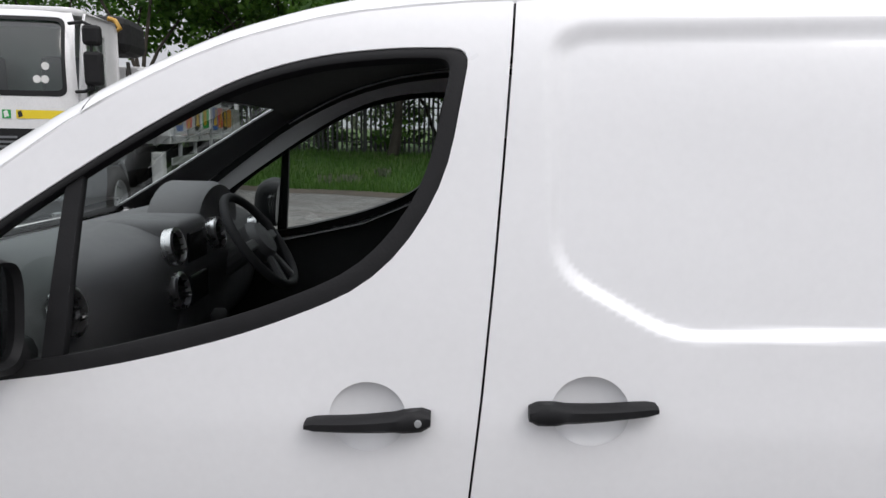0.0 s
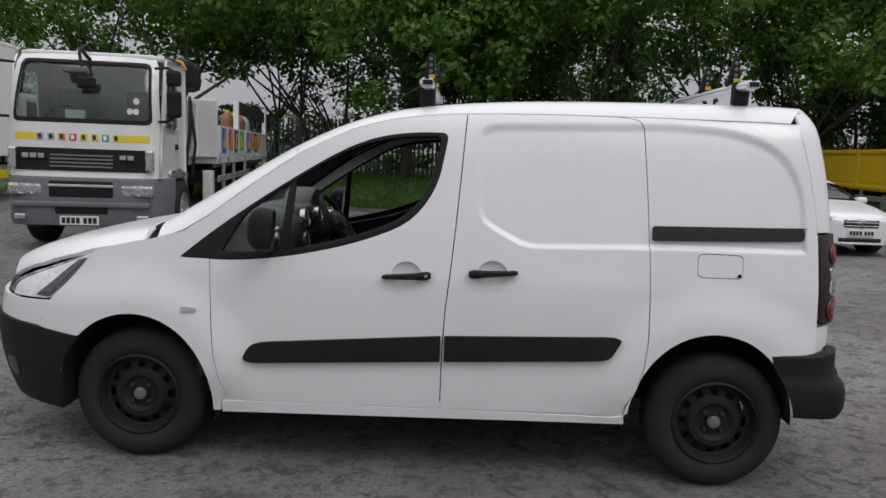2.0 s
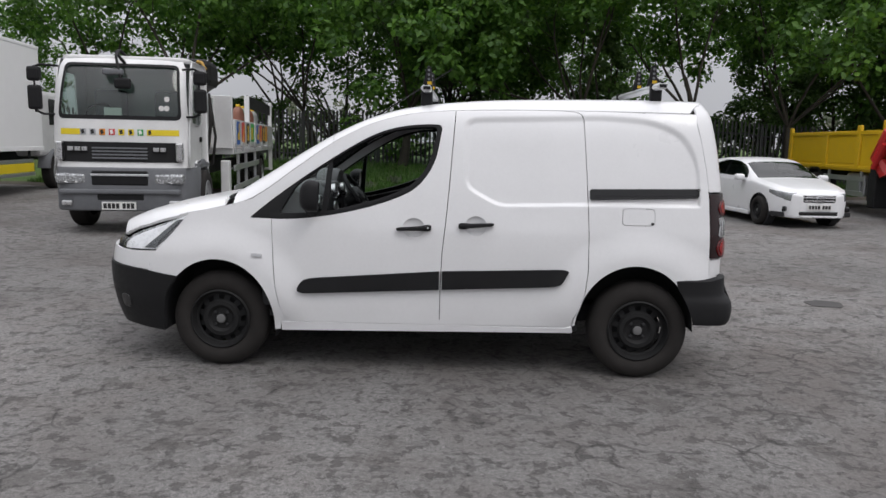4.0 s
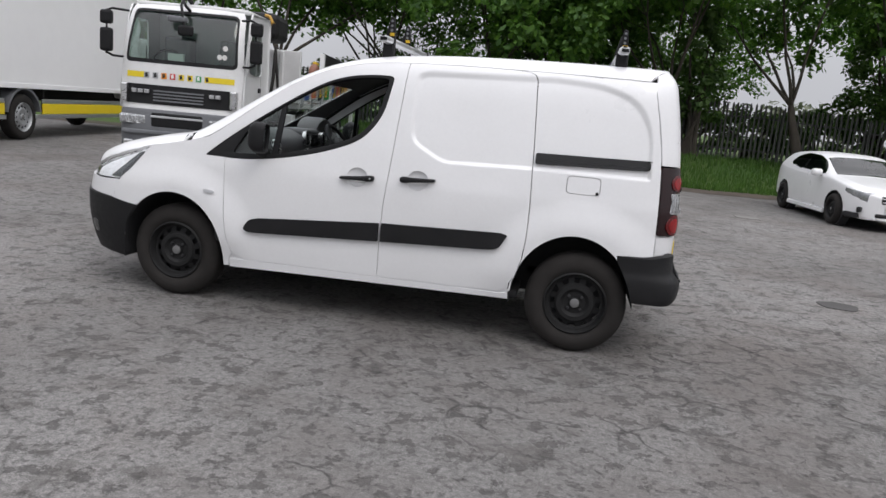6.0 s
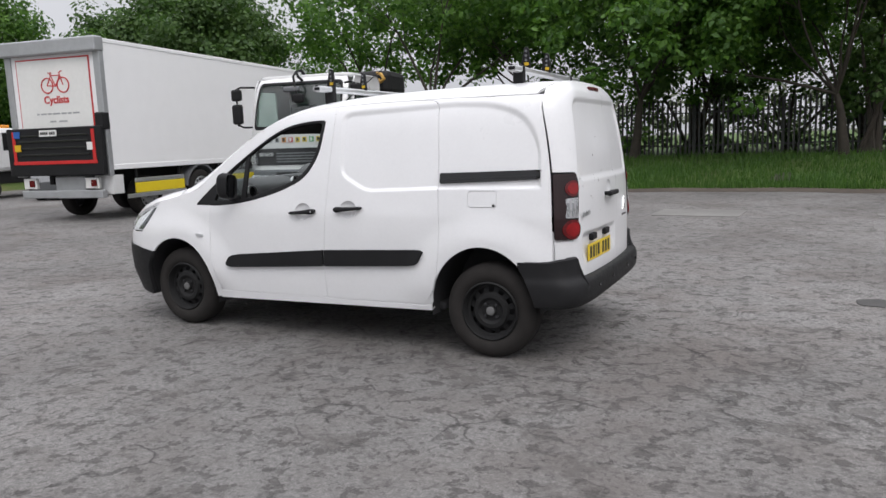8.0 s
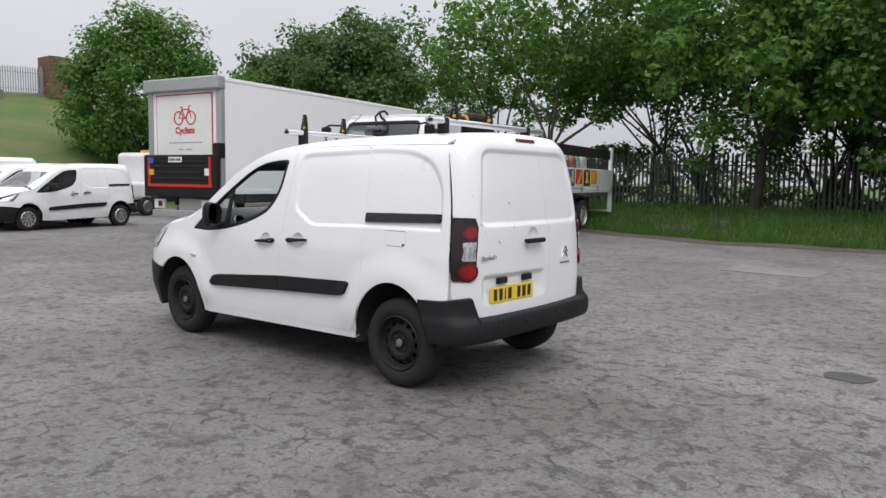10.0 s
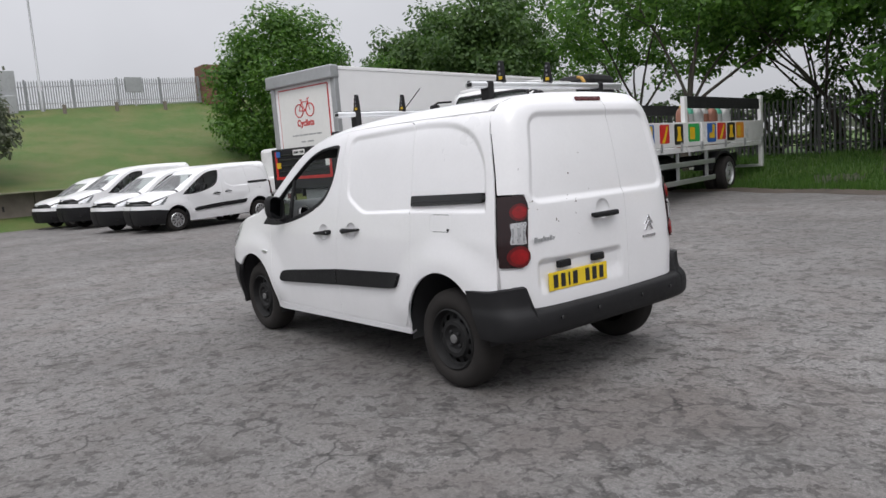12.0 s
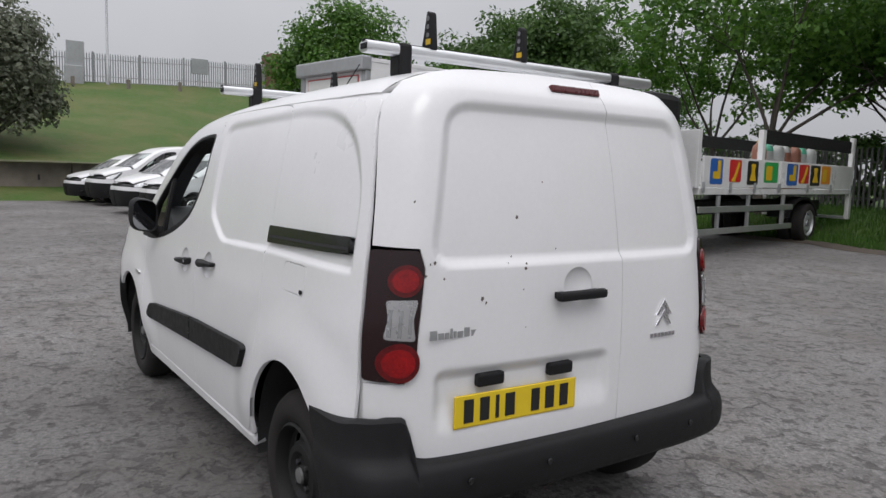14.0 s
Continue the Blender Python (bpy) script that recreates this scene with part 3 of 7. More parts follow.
    if not far:
        flap = part("fuel_flap", panel("fuel_flap", rounded([(1.226, 1.106), (1.416, 1.106), (1.416, 1.004), (1.226, 1.004)], 0.027), side, 0.03, (), **k), w, quarter, "white fuel filler flap")
        bm = B()
        lathe(bm, [(0.009, -0.002), (0.007, 0.006)], 10, "y")
        lock = part("flap_lock", bm, M["black_plastic"], flap)
        lock.location = (1.402, -float(van_width(1.402, 1.016)) - 0.006, 1.016)
    rail = part("door_rail", panel("door_rail", rounded([(1.026, 1.222), (1.672, 1.236), (1.69, 1.225), (1.69, 1.19), (1.675, 1.178), (1.026, 1.155)], 0.012), proud(side, 0.016), 0.03, (), 0.03, **k), M["black_gloss"], quarter, "black sliding door rail")
    part("rail_groove", panel("rail_groove", [(1.05, 1.186), (1.665, 1.202), (1.665, 1.192), (1.05, 1.176)], proud(side, 0.0175), 0.06, (), 0.001, **k), M["trim_dark"], rail)
    gut = [(x, float(VAN_EDGE(x)) - 0.03) for x in np.linspace(-1.05, 1.40, 30)] + [(x, float(VAN_EDGE(x)) + 0.002) for x in np.linspace(1.40, -1.05, 30)]
    part("roof_gutter", panel("roof_gutter", gut, proud(side, -0.010), 0.05, (), 0, **k), M["trim_dark"], v)
    end = [(x, 1.63) for x in np.linspace(1.36, 1.675, 8)] + [(x, float(VAN_EDGE(x)) + 0.002) for x in np.linspace(1.675, 1.36, 8)]
    part("roof_corner", panel("roof_corner", end, proud(side, -0.006), 0.03, (), 0, **k), w, v)
    # sill
    sl = [(-0.922, 0.316), (-0.84, 0.320), (0.90, 0.326), (0.945, 0.336), (0.95, 0.295), (-0.922, 0.262)]
    part("sill", panel("sill", sl, proud(side, 0.002), 0.03, (), 0.05, **k), w, v)
    inner_sill = [(-0.945, 0.30), (-0.955, 0.46), (-0.90, 0.46), (-0.86, 0.36), (0.86, 0.36), (0.90, 0.46), (0.955, 0.46), (0.945, 0.36), (0.94, 0.29)]
    part("inner_sill", panel("inner_sill", inner_sill, proud(side, -0.009), 0.05, (), 0, **k), w, v)
    # front wing
    hl_low, hl_back = (-1.62, 0.905), (-1.52, 1.0)
    wing = [(-1.595, 0.605)] + arc(-1.33, 0.32, 0.365, 130, 3, 24, 1.12) + [(-0.964, 0.266), (-0.93, 0.268), (-0.926, 0.318)] + [(x - G, z) for x, z in DOOR_F[::-1][2:]] + [(-1.15, 0.998), (-1.12, 1.06), (-1.1, 1.12)] + [(x, float(VAN_EDGE(x))) for x in (-1.15, -1.25, -1.35, -1.45, -1.515)] + [(-1.56, 0.985), (-1.615, 0.915), (-1.68, 0.83), (-1.735, 0.775), (-1.80, 0.64)]
    part("front_wing", panel("front_wing", wing, side, cell, (), **k), w, v)
    ind = part("side_indicator", panel("side_indicator", rounded([(-1.095, 0.775), (-1.03, 0.768), (-1.03, 0.75), (-1.095, 0.752)], 0.01), proud(side, 0.012), 0.02, (), 0.015, **k), M["silver"], v, "small clear side indicator")
    # headlamp
    hl = rounded([(-1.518, 1.012, 0.02), (-1.64, 0.978, 0.02), (-1.80, 0.928, 0.02), (-1.95, 0.878, 0.02), (-2.06, 0.83, 0.03), (-2.08, 0.768, 0.03), (-1.75, 0.778, 0.03), (-1.68, 0.845, 0.02), (-1.60, 0.935, 0.03)], 0.02)
    lamp = part("headlamp", panel("headlamp", hl, proud(side, -0.016), 0.03, (), 0.02, **k), M["reflector"], v, "clear-lensed headlamp with chrome reflector")
    part("lens", panel("lens", hl, proud(side, 0.004), 0.03, (), 0.02, **k), M["lens"], lamp)
    blade = [(-1.592, 0.972), (-1.60, 0.972), (-1.735, 0.835), (-1.745, 0.80), (-1.737, 0.80), (-1.727, 0.83)]
    part("lamp_bezel", panel("lamp_bezel", blade, proud(side, -0.010), 0.03, (), 0.01, **k), M["black_gloss"], lamp)
    strip = [(-1.572, 0.978), (-1.622, 0.918), (-1.692, 0.842), (-1.755, 0.785), (-1.85, 0.785), (-1.775, 0.852), (-1.70, 0.922), (-1.645, 0.968)]
    part("lamp_strip", panel("lamp_strip", strip, proud(side, -0.011), 0.03, (), 0.006, **k), M["lamp_grey"], lamp, "dark grey band inside the headlamp")
    # nose: body-coloured band and black lower bumper
    up = [(-1.80, 0.645), (-1.735, 0.77), (-1.98, 0.758), (-2.1, 0.76), (-2.675, 0.77), (-2.675, 0.67), (-2.05, 0.655)]
    part("bumper_band", panel("bumper_band", up, side, 0.04, (), **k), w, v)
    low = rounded([(-1.80, 0.64, 0.02), (-2.05, 0.648, 0.0), (-2.675, 0.66, 0.0), (-2.675, 0.24, 0.0), (-2.0, 0.25, 0.0), (-1.71, 0.235, 0.03), (-1.698, 0.36, 0.0), (-1.66, 0.50, 0.03), (-1.588, 0.612, 0.0)], 0.01)
    part("front_bumper", panel("front_bumper", low, proud(side, 0.012), 0.04, (), 0.04, **k), M["black_plastic"], v, "black plastic front bumper")
    part("fog_lamp", panel("fog_lamp", rounded([(-1.98, 0.46), (-2.09, 0.46), (-2.09, 0.37), (-1.98, 0.37)], 0.04), proud(side, 0.016), 0.03, (), 0.01, **k), M["black_gloss"], v)
    grille = [(-2.09, 0.775), (-2.675, 0.785), (-2.675, 0.86), (-2.10, 0.83)]
    part("grille", panel("grille", grille, proud(side, -0.02), 0.04, (), 0.02, **k), M["black_gloss"], v)
    # arch liners and cladding lip
    for cx, a0, a1, inn, sq in ((-1.33, 0, 182, 0.365, 1.12), (1.32, 15, 178, 0.36, 1.19)):
        bm = B()
        s = 1 if far else -1
        pts = arc(cx, 0.32, inn + 0.012, a0 - 15, a1 + 10, 22, sq)
        for y0, y1 in ((0.42, 0.86),):
            lo = [bm.verts.new((x, s * y0, z)) for x, z in pts]
            hi = [bm.verts.new((x, s * y1, z)) for x, z in pts]
            for i in range(len(pts) - 1):
                bm.faces.new((lo[i], lo[i + 1], hi[i + 1], hi[i]))
            bm.faces.new(lo)
        part("arch_liner", bm, M["trim_dark"], v, smooth=40)
    return door


def handle_part(door, x0, x1, z0, z1, far, locked):
    """A bar handle that tapers to its hinge, with a gap behind."""
    bm = B()
    s = 1 if far else -1
    n = 14
    rings = []
    for i in range(n + 1):
        t = i / n
        x, z = x0 + (x1 - x0) * t, z0 + (z1 - z0) * t
        if not locked:
            t = 1 - t
        h = 0.011 + 0.006 * smooth01(np.array(t)) + (0.003 if t > 0.78 else 0)
        h = h * (0.6 if i in (0, n) else 1)
        out = 0.022 + 0.012 * math.sin(math.pi * t)
        y = float(van_width((x0 + x1) / 2 - 0.13, z))
        rings.append([bm.verts.new((x, s * (y + out + du), z + dz * h)) for du, dz in ((-0.03, -0.8), (-0.002, -1), (0.008, -0.5), (0.008, 0.5), (-0.002, 1), (-0.03, 0.8))])
    for a, b in zip(rings, rings[1:]):
        for k in range(6):
            bm.faces.new((a[k], a[(k + 1) % 6], b[(k + 1) % 6], b[k]))
    bm.faces.new(rings[0])
    bm.faces.new(rings[-1])
    h = part("door_handle", bm, M["black_plastic"], door, "black bar door handle", 50)
    if locked and not far:
        bm = B()
        lathe(bm, [(0.0075, 0.0), (0.0075, -0.005), (0.005, -0.006)], 12, "y")
        k = part("key_lock", bm, M["steel_grey"], h)
        k.location = (x1 - 0.022, -float(van_width(-0.2, z1)) - 0.029, z1 - 0.001)
    return h


M["chip"] = simple("chipped_bare_metal", (0.11, 0.09, 0.08), 0.7, vary=0.5, scale=90)


def wheel(parent, x, y, out, rim_mat, r=0.318, w=0.19, cover=False, label="", rim_r=0.195):
    """A tyre with its tread blocks and a pressed steel rim; out is the way the face looks along y."""
    wh = new("wheel")
    wh.parent = parent
    wh.location = (x, y, r)
    wh.scale = (1, out, 1)
    if label:
        wh["label"] = label
    h = w / 2
    bm = B()
    lathe(bm, [(rim_r, -h + 0.01), (rim_r + 0.012, -h), (r - 0.05, -h - 0.006), (r - 0.018, -h + 0.012), (r - 0.003, -h + 0.035), (r, -h + 0.06), (r, h - 0.06), (r - 0.003, h - 0.035), (r - 0.018, h - 0.012), (r - 0.05, h + 0.006), (rim_r + 0.04, h + 0.008), (rim_r + 0.012, h), (rim_r, h - 0.012)], 48, "y", cap=False)
    part("tyre", bm, M["rubber"], wh, smooth=40)
    bm = B()
    k = rim_r / 0.195
    if cover:
        prof = [(rim_r + 0.004, h - 0.004), (rim_r - 0.008, h + 0.006), (rim_r - 0.03, h - 0.002), (0.085 * k, h + 0.012), (0.03 * k, h + 0.016), (0.0, h + 0.017)]
        lathe(bm, prof, 40, "y", cap=False)
        part("wheel_cover", bm, rim_mat, wh, smooth=40)
        bm = B()
        for i in range(10):
            box(bm, 0.105 * k, 0.165 * k, h + 0.002, h + 0.0125, -0.014, 0.014, 0.005, 1, Matrix.Rotation(2 * math.pi * i / 10, 4, "Y"))
        part("cover_slots", bm, M["black_gloss"], wh)
        return wh
    lathe(bm, [(rim_r + 0.004, h - 0.004), (rim_r - 0.006, h + 0.004), (rim_r - 0.014, h - 0.01), (rim_r - 0.022, h - 0.045), (0.158 * k, h - 0.05)], 48, "y", cap=False)
    lathe(bm, [(0.128 * k, h - 0.035), (0.115 * k, h - 0.02), (0.09 * k, h - 0.018), (0.07 * k, h - 0.035), (0.04 * k, h - 0.035), (0.036 * k, h - 0.02), (0.0, h - 0.019)], 48, "y", cap=False)
    n = 12
    for i in range(n):
        a0, a1 = 2 * math.pi * (i + 0.22) / n, 2 * math.pi * (i + 0.78) / n
        vs = [bm.verts.new((q * math.cos(t), yy, q * math.sin(t))) for q, t, yy in ((0.126 * k, a0, h - 0.034), (0.126 * k, a1, h - 0.034), (0.16 * k, a1 - 0.03, h - 0.05), (0.16 * k, a0 + 0.03, h - 0.05))]
        bm.faces.new(vs)
    part("rim", bm, rim_mat, wh, smooth=35)
    bm = B()
    lathe(bm, [(0.16 * k, h - 0.09), (0.0, h - 0.09)], 24, "y", cap=False)
    part("brake_drum", bm, M["trim_dark"], wh)
    for i in range(4):
        bm = B()
        t = math.pi / 4 + math.pi / 2 * i
        lathe(bm, [(0.011, h - 0.04), (0.011, h - 0.022), (0.007, h - 0.019)], 6, "y", (0.055 * k * math.cos(t), 0, 0.055 * k * math.sin(t)))
        part("wheel_bolt", bm, M["trim_dark"], wh)
    bm = B()
    lathe(bm, [(0.03 * k, h - 0.02), (0.028 * k, h - 0.012), (0.015 * k, h - 0.008), (0.0, h - 0.008)], 20, "y", cap=False)
    part("hub_cap", bm, M["hub"], wh, smooth=40)
    return wh


def letters(parent, text, size, m, material, depth=0.002, name="lettering", align="CENTER", bold=0.0):
    """Raised words in the built-in font, as a mesh."""
    c = bpy.data.curves.new(name, "FONT")
    c.body, c.size, c.extrude, c.align_x, c.align_y, c.offset = text, size, depth, align, "CENTER", bold
    o = bpy.data.objects.new(name, c)
    me = bpy.data.meshes.new_from_object(o)
    bpy.data.objects.remove(o)
    me.materials.clear()
    ob = part(name, me, material, parent)
    ob.matrix_basis = m
    return ob


def bars(parent, widths, height, m, material, gap=0.012, name="plate_mark"):
    """Plain upright bars in place of characters; a width under zero leaves a space."""
    x = -(sum(abs(w) for w in widths) + gap * (len(widths) - 1)) / 2
    for wd in widths:
        if wd > 0:
            o = part(name, box(B(), x, x + wd, -height / 2, height / 2, 0, 0.0015), material, parent)
            o.matrix_basis = m
        x += abs(wd) + gap


FACE_NEG_Y = pose(0, 0, 0, 90, 0, 0)   # a sheet's front turned to -y
FACE_POS_X = pose(0, 0, 0, 90, 0, 90)  # a sheet's front turned to +x


def tail_seam():
    """The line on which the roof meets the tail doors."""
    out = []
    for u in sorted([*np.linspace(-0.965, 0.965, 27), 0.197, 0.203]):
        lo, hi = 1.60, 1.86
        for _ in range(40):
            z = (lo + hi) / 2
            x, y, _ = van_rear_u(np.array(u), np.array(z))
            if float(van_top(x, y)[2]) > z:
                lo = z
            else:
                hi = z
        out.append((float(u), z, float(x), float(y)))
    return out


def build_van(m, label, wheel_mat, cover, fine=True, plate_bars=True):
    v = thing("panel_van", label, "van", m)
    cell = 0.0125 if fine else 0.035
    van_body(v, False, cell, fine)
    van_body(v, True, 0.035)
    w = M["white"]
    # roof, bonnet and windscreen
    ys = 0.998
    xs = [-0.598, -0.45, -0.3, -0.15, 0.0, 0.2, 0.5, 0.8, 1.1, 1.4, 1.55, 1.63]
    edge = lambda x, f=ys: f * float(van_width(np.array(x), VAN_EDGE(np.array(x))))  # noqa: E731
    seam = tail_seam()
    roof = [(x, -edge(x)) for x in xs] + [(x - G, y) for u, z, x, y in seam] + [(x, edge(x)) for x in xs[::-1]] + [(-0.60, 0.58), (-0.625, 0.3), (-0.63, 0.0), (-0.625, -0.3), (-0.60, -0.58)]
    part("roof", panel("roof", roof, van_top, 0.03, (), 0.02), w, v)
    ws = [(-1.24, -0.66), (-0.80, -0.655), (-0.606, -0.63), (-0.632, -0.3), (-0.637, 0.0), (-0.632, 0.3), (-0.606, 0.63), (-0.80, 0.655), (-1.24, 0.66), (-1.285, 0.35), (-1.30, 0), (-1.285, -0.35)]
    pane = part("windscreen", panel("windscreen", ws, proud(van_top, -0.004), 0.04, (), 0), M["glass"], v, "clear raked windscreen")
    pane.visible_shadow = False
    for s in (-1, 1):
        px = [-1.22, -1.1, -1.0, -0.9, -0.8, -0.7, -0.602]
        pl = [(x, s * edge(x)) for x in px] + [(-0.602, s * 0.634), (-0.80, s * 0.657), (-1.0, s * 0.66), (-1.24, s * 0.662)]
        part("screen_pillar", panel("screen_pillar", pl, van_top, 0.03, (), 0.004), w, v)
    bx = [-1.28, -1.4, -1.6, -1.8, -2.0]
    bw = lambda x: 0.995 * float(van_width(np.array(max(x, SX0)), VAN_EDGE(np.array(x))) * nose_turn(np.array(x), VAN_EDGE(np.array(x))))  # noqa: E731
    bonnet = [(x, -bw(x)) for x in bx] + [(-2.06, -0.52), (-2.13, -0.27), (-2.15, 0), (-2.13, 0.27), (-2.06, 0.52)] + [(x, bw(x)) for x in bx[::-1]] + [(-1.33, 0.4), (-1.345, 0), (-1.33, -0.4)]
    part("bonnet", panel("bonnet", bonnet, van_top, 0.04, (), 0.02), w, v)
    scut = [(-1.345, -0.72), (-1.30, -0.72), (-1.22, -0.67), (-1.27, -0.4), (-1.29, 0), (-1.27, 0.4), (-1.22, 0.67), (-1.30, 0.72), (-1.345, 0.72), (-1.36, 0)]
    part("scuttle", panel("scuttle", scut, proud(van_top, -0.008), 0.05, (), 0.02), M["black_plastic"], v)
    # tail doors, lamps and bumper
    tu = lambda z: float(tail_u(z, 2.6 * G))  # noqa: E731
    top = [(u, z - 0.002) for u, z, x, y in seam]
    zs = (0.66, 0.72, 0.785)
    zu = (1.219, 1.35, 1.45, 1.55, 1.63, 1.67)
    tl = [(-0.83, 0.79), (-0.79, 0.855), (-0.788, 1.0), (-0.785, 1.155), (-0.81, 1.215)]
    split = [(0.205, 1.3), (0.21, 1.15), (0.205, 0.9), (0.2, 0.58)]
    side_l = [(-tu(z), z) for z in zs] + tl + [(-tu(z), z) for z in zu]
    big = side_l + [(u, z) for u, z in top if u < 0.2] + [(u - 0.003, z) for u, z in split] + [(0.197, 0.535), (-0.79, 0.542), (-0.832, 0.565), (-0.845, 0.655)]
    rd = part("tail_door", panel("tail_door", big, van_rear_u, cell * 0.8 if fine else 0.04, [ring(-0.058, 1.072, 0.062, 1.25)], 0.02), w, v, "white chipped wide tail door with a number plate")
    right = [(-u, z) for u, z in side_l[::-1]] + [(0.845, 0.655), (0.832, 0.565), (0.79, 0.542), (0.203, 0.535)] + [(u + 0.003, z) for u, z in split[::-1]] + [(u, z) for u, z in top if u > 0.2]
    part("handle_bowl", panel("handle_bowl", ring(-0.058, 1.072, 0.0625, 1.25), dished(van_rear_u, -0.058, 1.072, 0, 0.065, 1.25), 0.008, (), 0), w, rd)
    rs = part("tail_door", panel("tail_door_narrow", right, van_rear_u, cell if fine else 0.04, (), 0.02), w, v, "white narrow tail door with a chevron badge")
    for s in (-1, 1):
        part("tail_jamb", panel("tail_jamb", [(s * 0.86, 0.64), (s * 0.997, 0.64), (s * 0.997, 0.85), (s * 0.86, 0.85)], proud(van_rear_u, -0.014), 0.03, (), 0), w, v)
        part("tail_jamb", panel("tail_jamb", [(s * 0.82, 1.58), (s * 0.995, 1.58), (s * 0.985, 1.70), (s * 0.93, 1.73), (s * 0.82, 1.75)], proud(van_rear_u, -0.02), 0.03, (), 0), w, v)
        lamp = [(s * 0.815, 1.209)] + [(s * tu(z), z) for z in (1.207, 1.06, 0.91, 0.797)] + [(s * 0.83, 0.797), (s * 0.795, 0.86), (s * 0.793, 1.0), (s * 0.79, 1.155)]
        lo = part("tail_lamp", panel("tail_lamp", rounded(lamp, 0.012), proud(van_rear_u, 0.010), 0.02, (), 0.03), M["dark_red"], v, "smoked red tail lamp cluster")
        for zc, r, mat, nm in ((1.115, 0.050, "red_lens", "stop_lamp"), (0.860, 0.062, "red_lens", "rear_lamp")):
            c = [(s * 0.844 + r * 0.98 * math.cos(t), zc + r * math.sin(t)) for t in [2 * math.pi * i / 20 for i in range(20)]]
            ln = part(nm, panel(nm, c, proud(van_rear_u, 0.017), 0.02, (), 0.01), M[mat], lo, "round red lens")
            c = [(s * 0.844 + r * 0.74 * math.cos(t), zc + r * 0.72 * math.sin(t)) for t in [2 * math.pi * i / 18 for i in range(18)]]
            part("lens_core", panel("lens_core", c, proud(van_rear_u, 0.020), 0.02, (), 0.004), M["red_core"], ln)
        c = rounded([(s * 0.802, 1.058), (s * 0.892, 1.053), (s * 0.882, 0.995), (s * 0.890, 0.932), (s * 0.80, 0.929), (s * 0.812, 0.995)], 0.012)
        rl = part("reversing_lamp", panel("reversing_lamp", c, proud(van_rear_u, 0.015), 0.02, (), 0.008), M["silver"], lo, "clear ribbed reversing lens")
        for q in range(5):
            u0, zq = 0.816 + 0.0142 * q, 0.940 + 0.014 * (q % 2)
            rib = [(s * u0, zq + 0.085), (s * (u0 + 0.010), zq + 0.085), (s * (u0 + 0.009), zq), (s * (u0 - 0.001), zq)]
            part("lens_rib", panel("lens_rib", rib, proud(van_rear_u, 0.019), 0.03, (), 0.004), M["silver" if q % 2 else "lamp_clear"], rl)
    # rear bumper: deep moulding with raised corner horns
    BAR = hermite([0.34, 0.37, 0.41, 0.48, 0.525, 0.55, 0.57, 0.75], [0.0, 0.015, 0.045, 0.055, 0.046, 0.02, 0.004, 0.0])
    ARCH_END = hermite([0.34, 0.42, 0.5, 0.57, 0.62, 0.7], [1.68, 1.665, 1.635, 1.60, 1.57, 1.555])

    def bump(a, z):
        a, z = np.asarray(a, float), np.asarray(z, float)
        t = np.clip(a, -1.6, 1.6)
        y = 0.914 * np.sign(t) * np.abs(np.sin(np.clip(np.abs(t), 0, math.pi / 2))) ** 0.5
        bar = BAR(z)
        x0 = ARCH_END(z)
        x = x0 + (1.945 - x0 + bar) * np.cos(np.clip(np.abs(t), 0, math.pi / 2)) ** 0.36
        return x, y * (1 + 0.3 * bar), z
    hp = math.pi / 2
    HY = hermite([0.0, 0.66, 0.715, 0.735, 0.755, 0.88, 0.93, 0.97], [0.535, 0.540, 0.548, 0.640, 0.680, 0.675, 0.650, 0.632])
    bm = B()
    rows, nn, mm = [], 110, 18
    for i in range(nn + 1):
        s = i / nn * 2 - 1
        a = math.pi / 2 * np.sign(s) * abs(s) ** 0.45
        z0, z1 = 0.38, float(HY(abs(float(bump(a, 0.6)[1]))))
        row = []
        for j in range(mm + 1):
            x, y, z = bump(a, z0 + (z1 - z0) * j / mm)
            row.append(bm.verts.new((float(x), float(y), float(z))))
        x, y, z = bump(a, z1)
        row.append(bm.verts.new((float(x) - 0.01, float(y) * 0.99, z1 + 0.006)))
        row.append(bm.verts.new((min(float(x) - 0.02, 1.84), float(y) * 0.95, z1 + 0.004)))
        rows.append(row)
    for r0, r1 in zip(rows, rows[1:]):
        for j in range(mm + 2):
            bm.faces.new((r0[j], r0[j + 1], r1[j + 1], r1[j]))
    rb = part("rear_bumper", bm, M["black_plastic"], v, "scuffed black plastic rear bumper", 50)
    for yy in (-0.55, -0.22, 0.22, 0.55):
        bm = B()
        lathe(bm, [(0.012, 0.0), (0.012, 0.006), (0.009, 0.008)], 14, "x")
        o = part("parking_sensor", bm, M["black_gloss"], rb)
        o.location = (1.66 + 0.347 * (1 - (yy / 0.90) ** 4) ** 0.18 - 0.004, yy, 0.48)
    # tail fittings
    def at_rear(y, z, d=0.0):
        x, _, _ = van_rear(np.array(y), np.array(z))
        return Vector((float(x) + d, y, z))
    pl = part("number_plate", box(B(), -0.26, 0.26, -0.0555, 0.0555, 0, 0.006, 0.004, 1), M["yellow_plate"], rd, "yellow number plate")
    pl.matrix_basis = Matrix.Translation(at_rear(-0.313, 0.683, 0.014)) @ pose(0, 0, 0, 0, 0, -2.0) @ FACE_POS_X
    bars(pl, [0.038, 0.038, 0.014, 0.04, -0.02, 0.036, 0.04, 0.038], 0.079, pose(0, 0, 0.0062), M["ink"], 0.026)
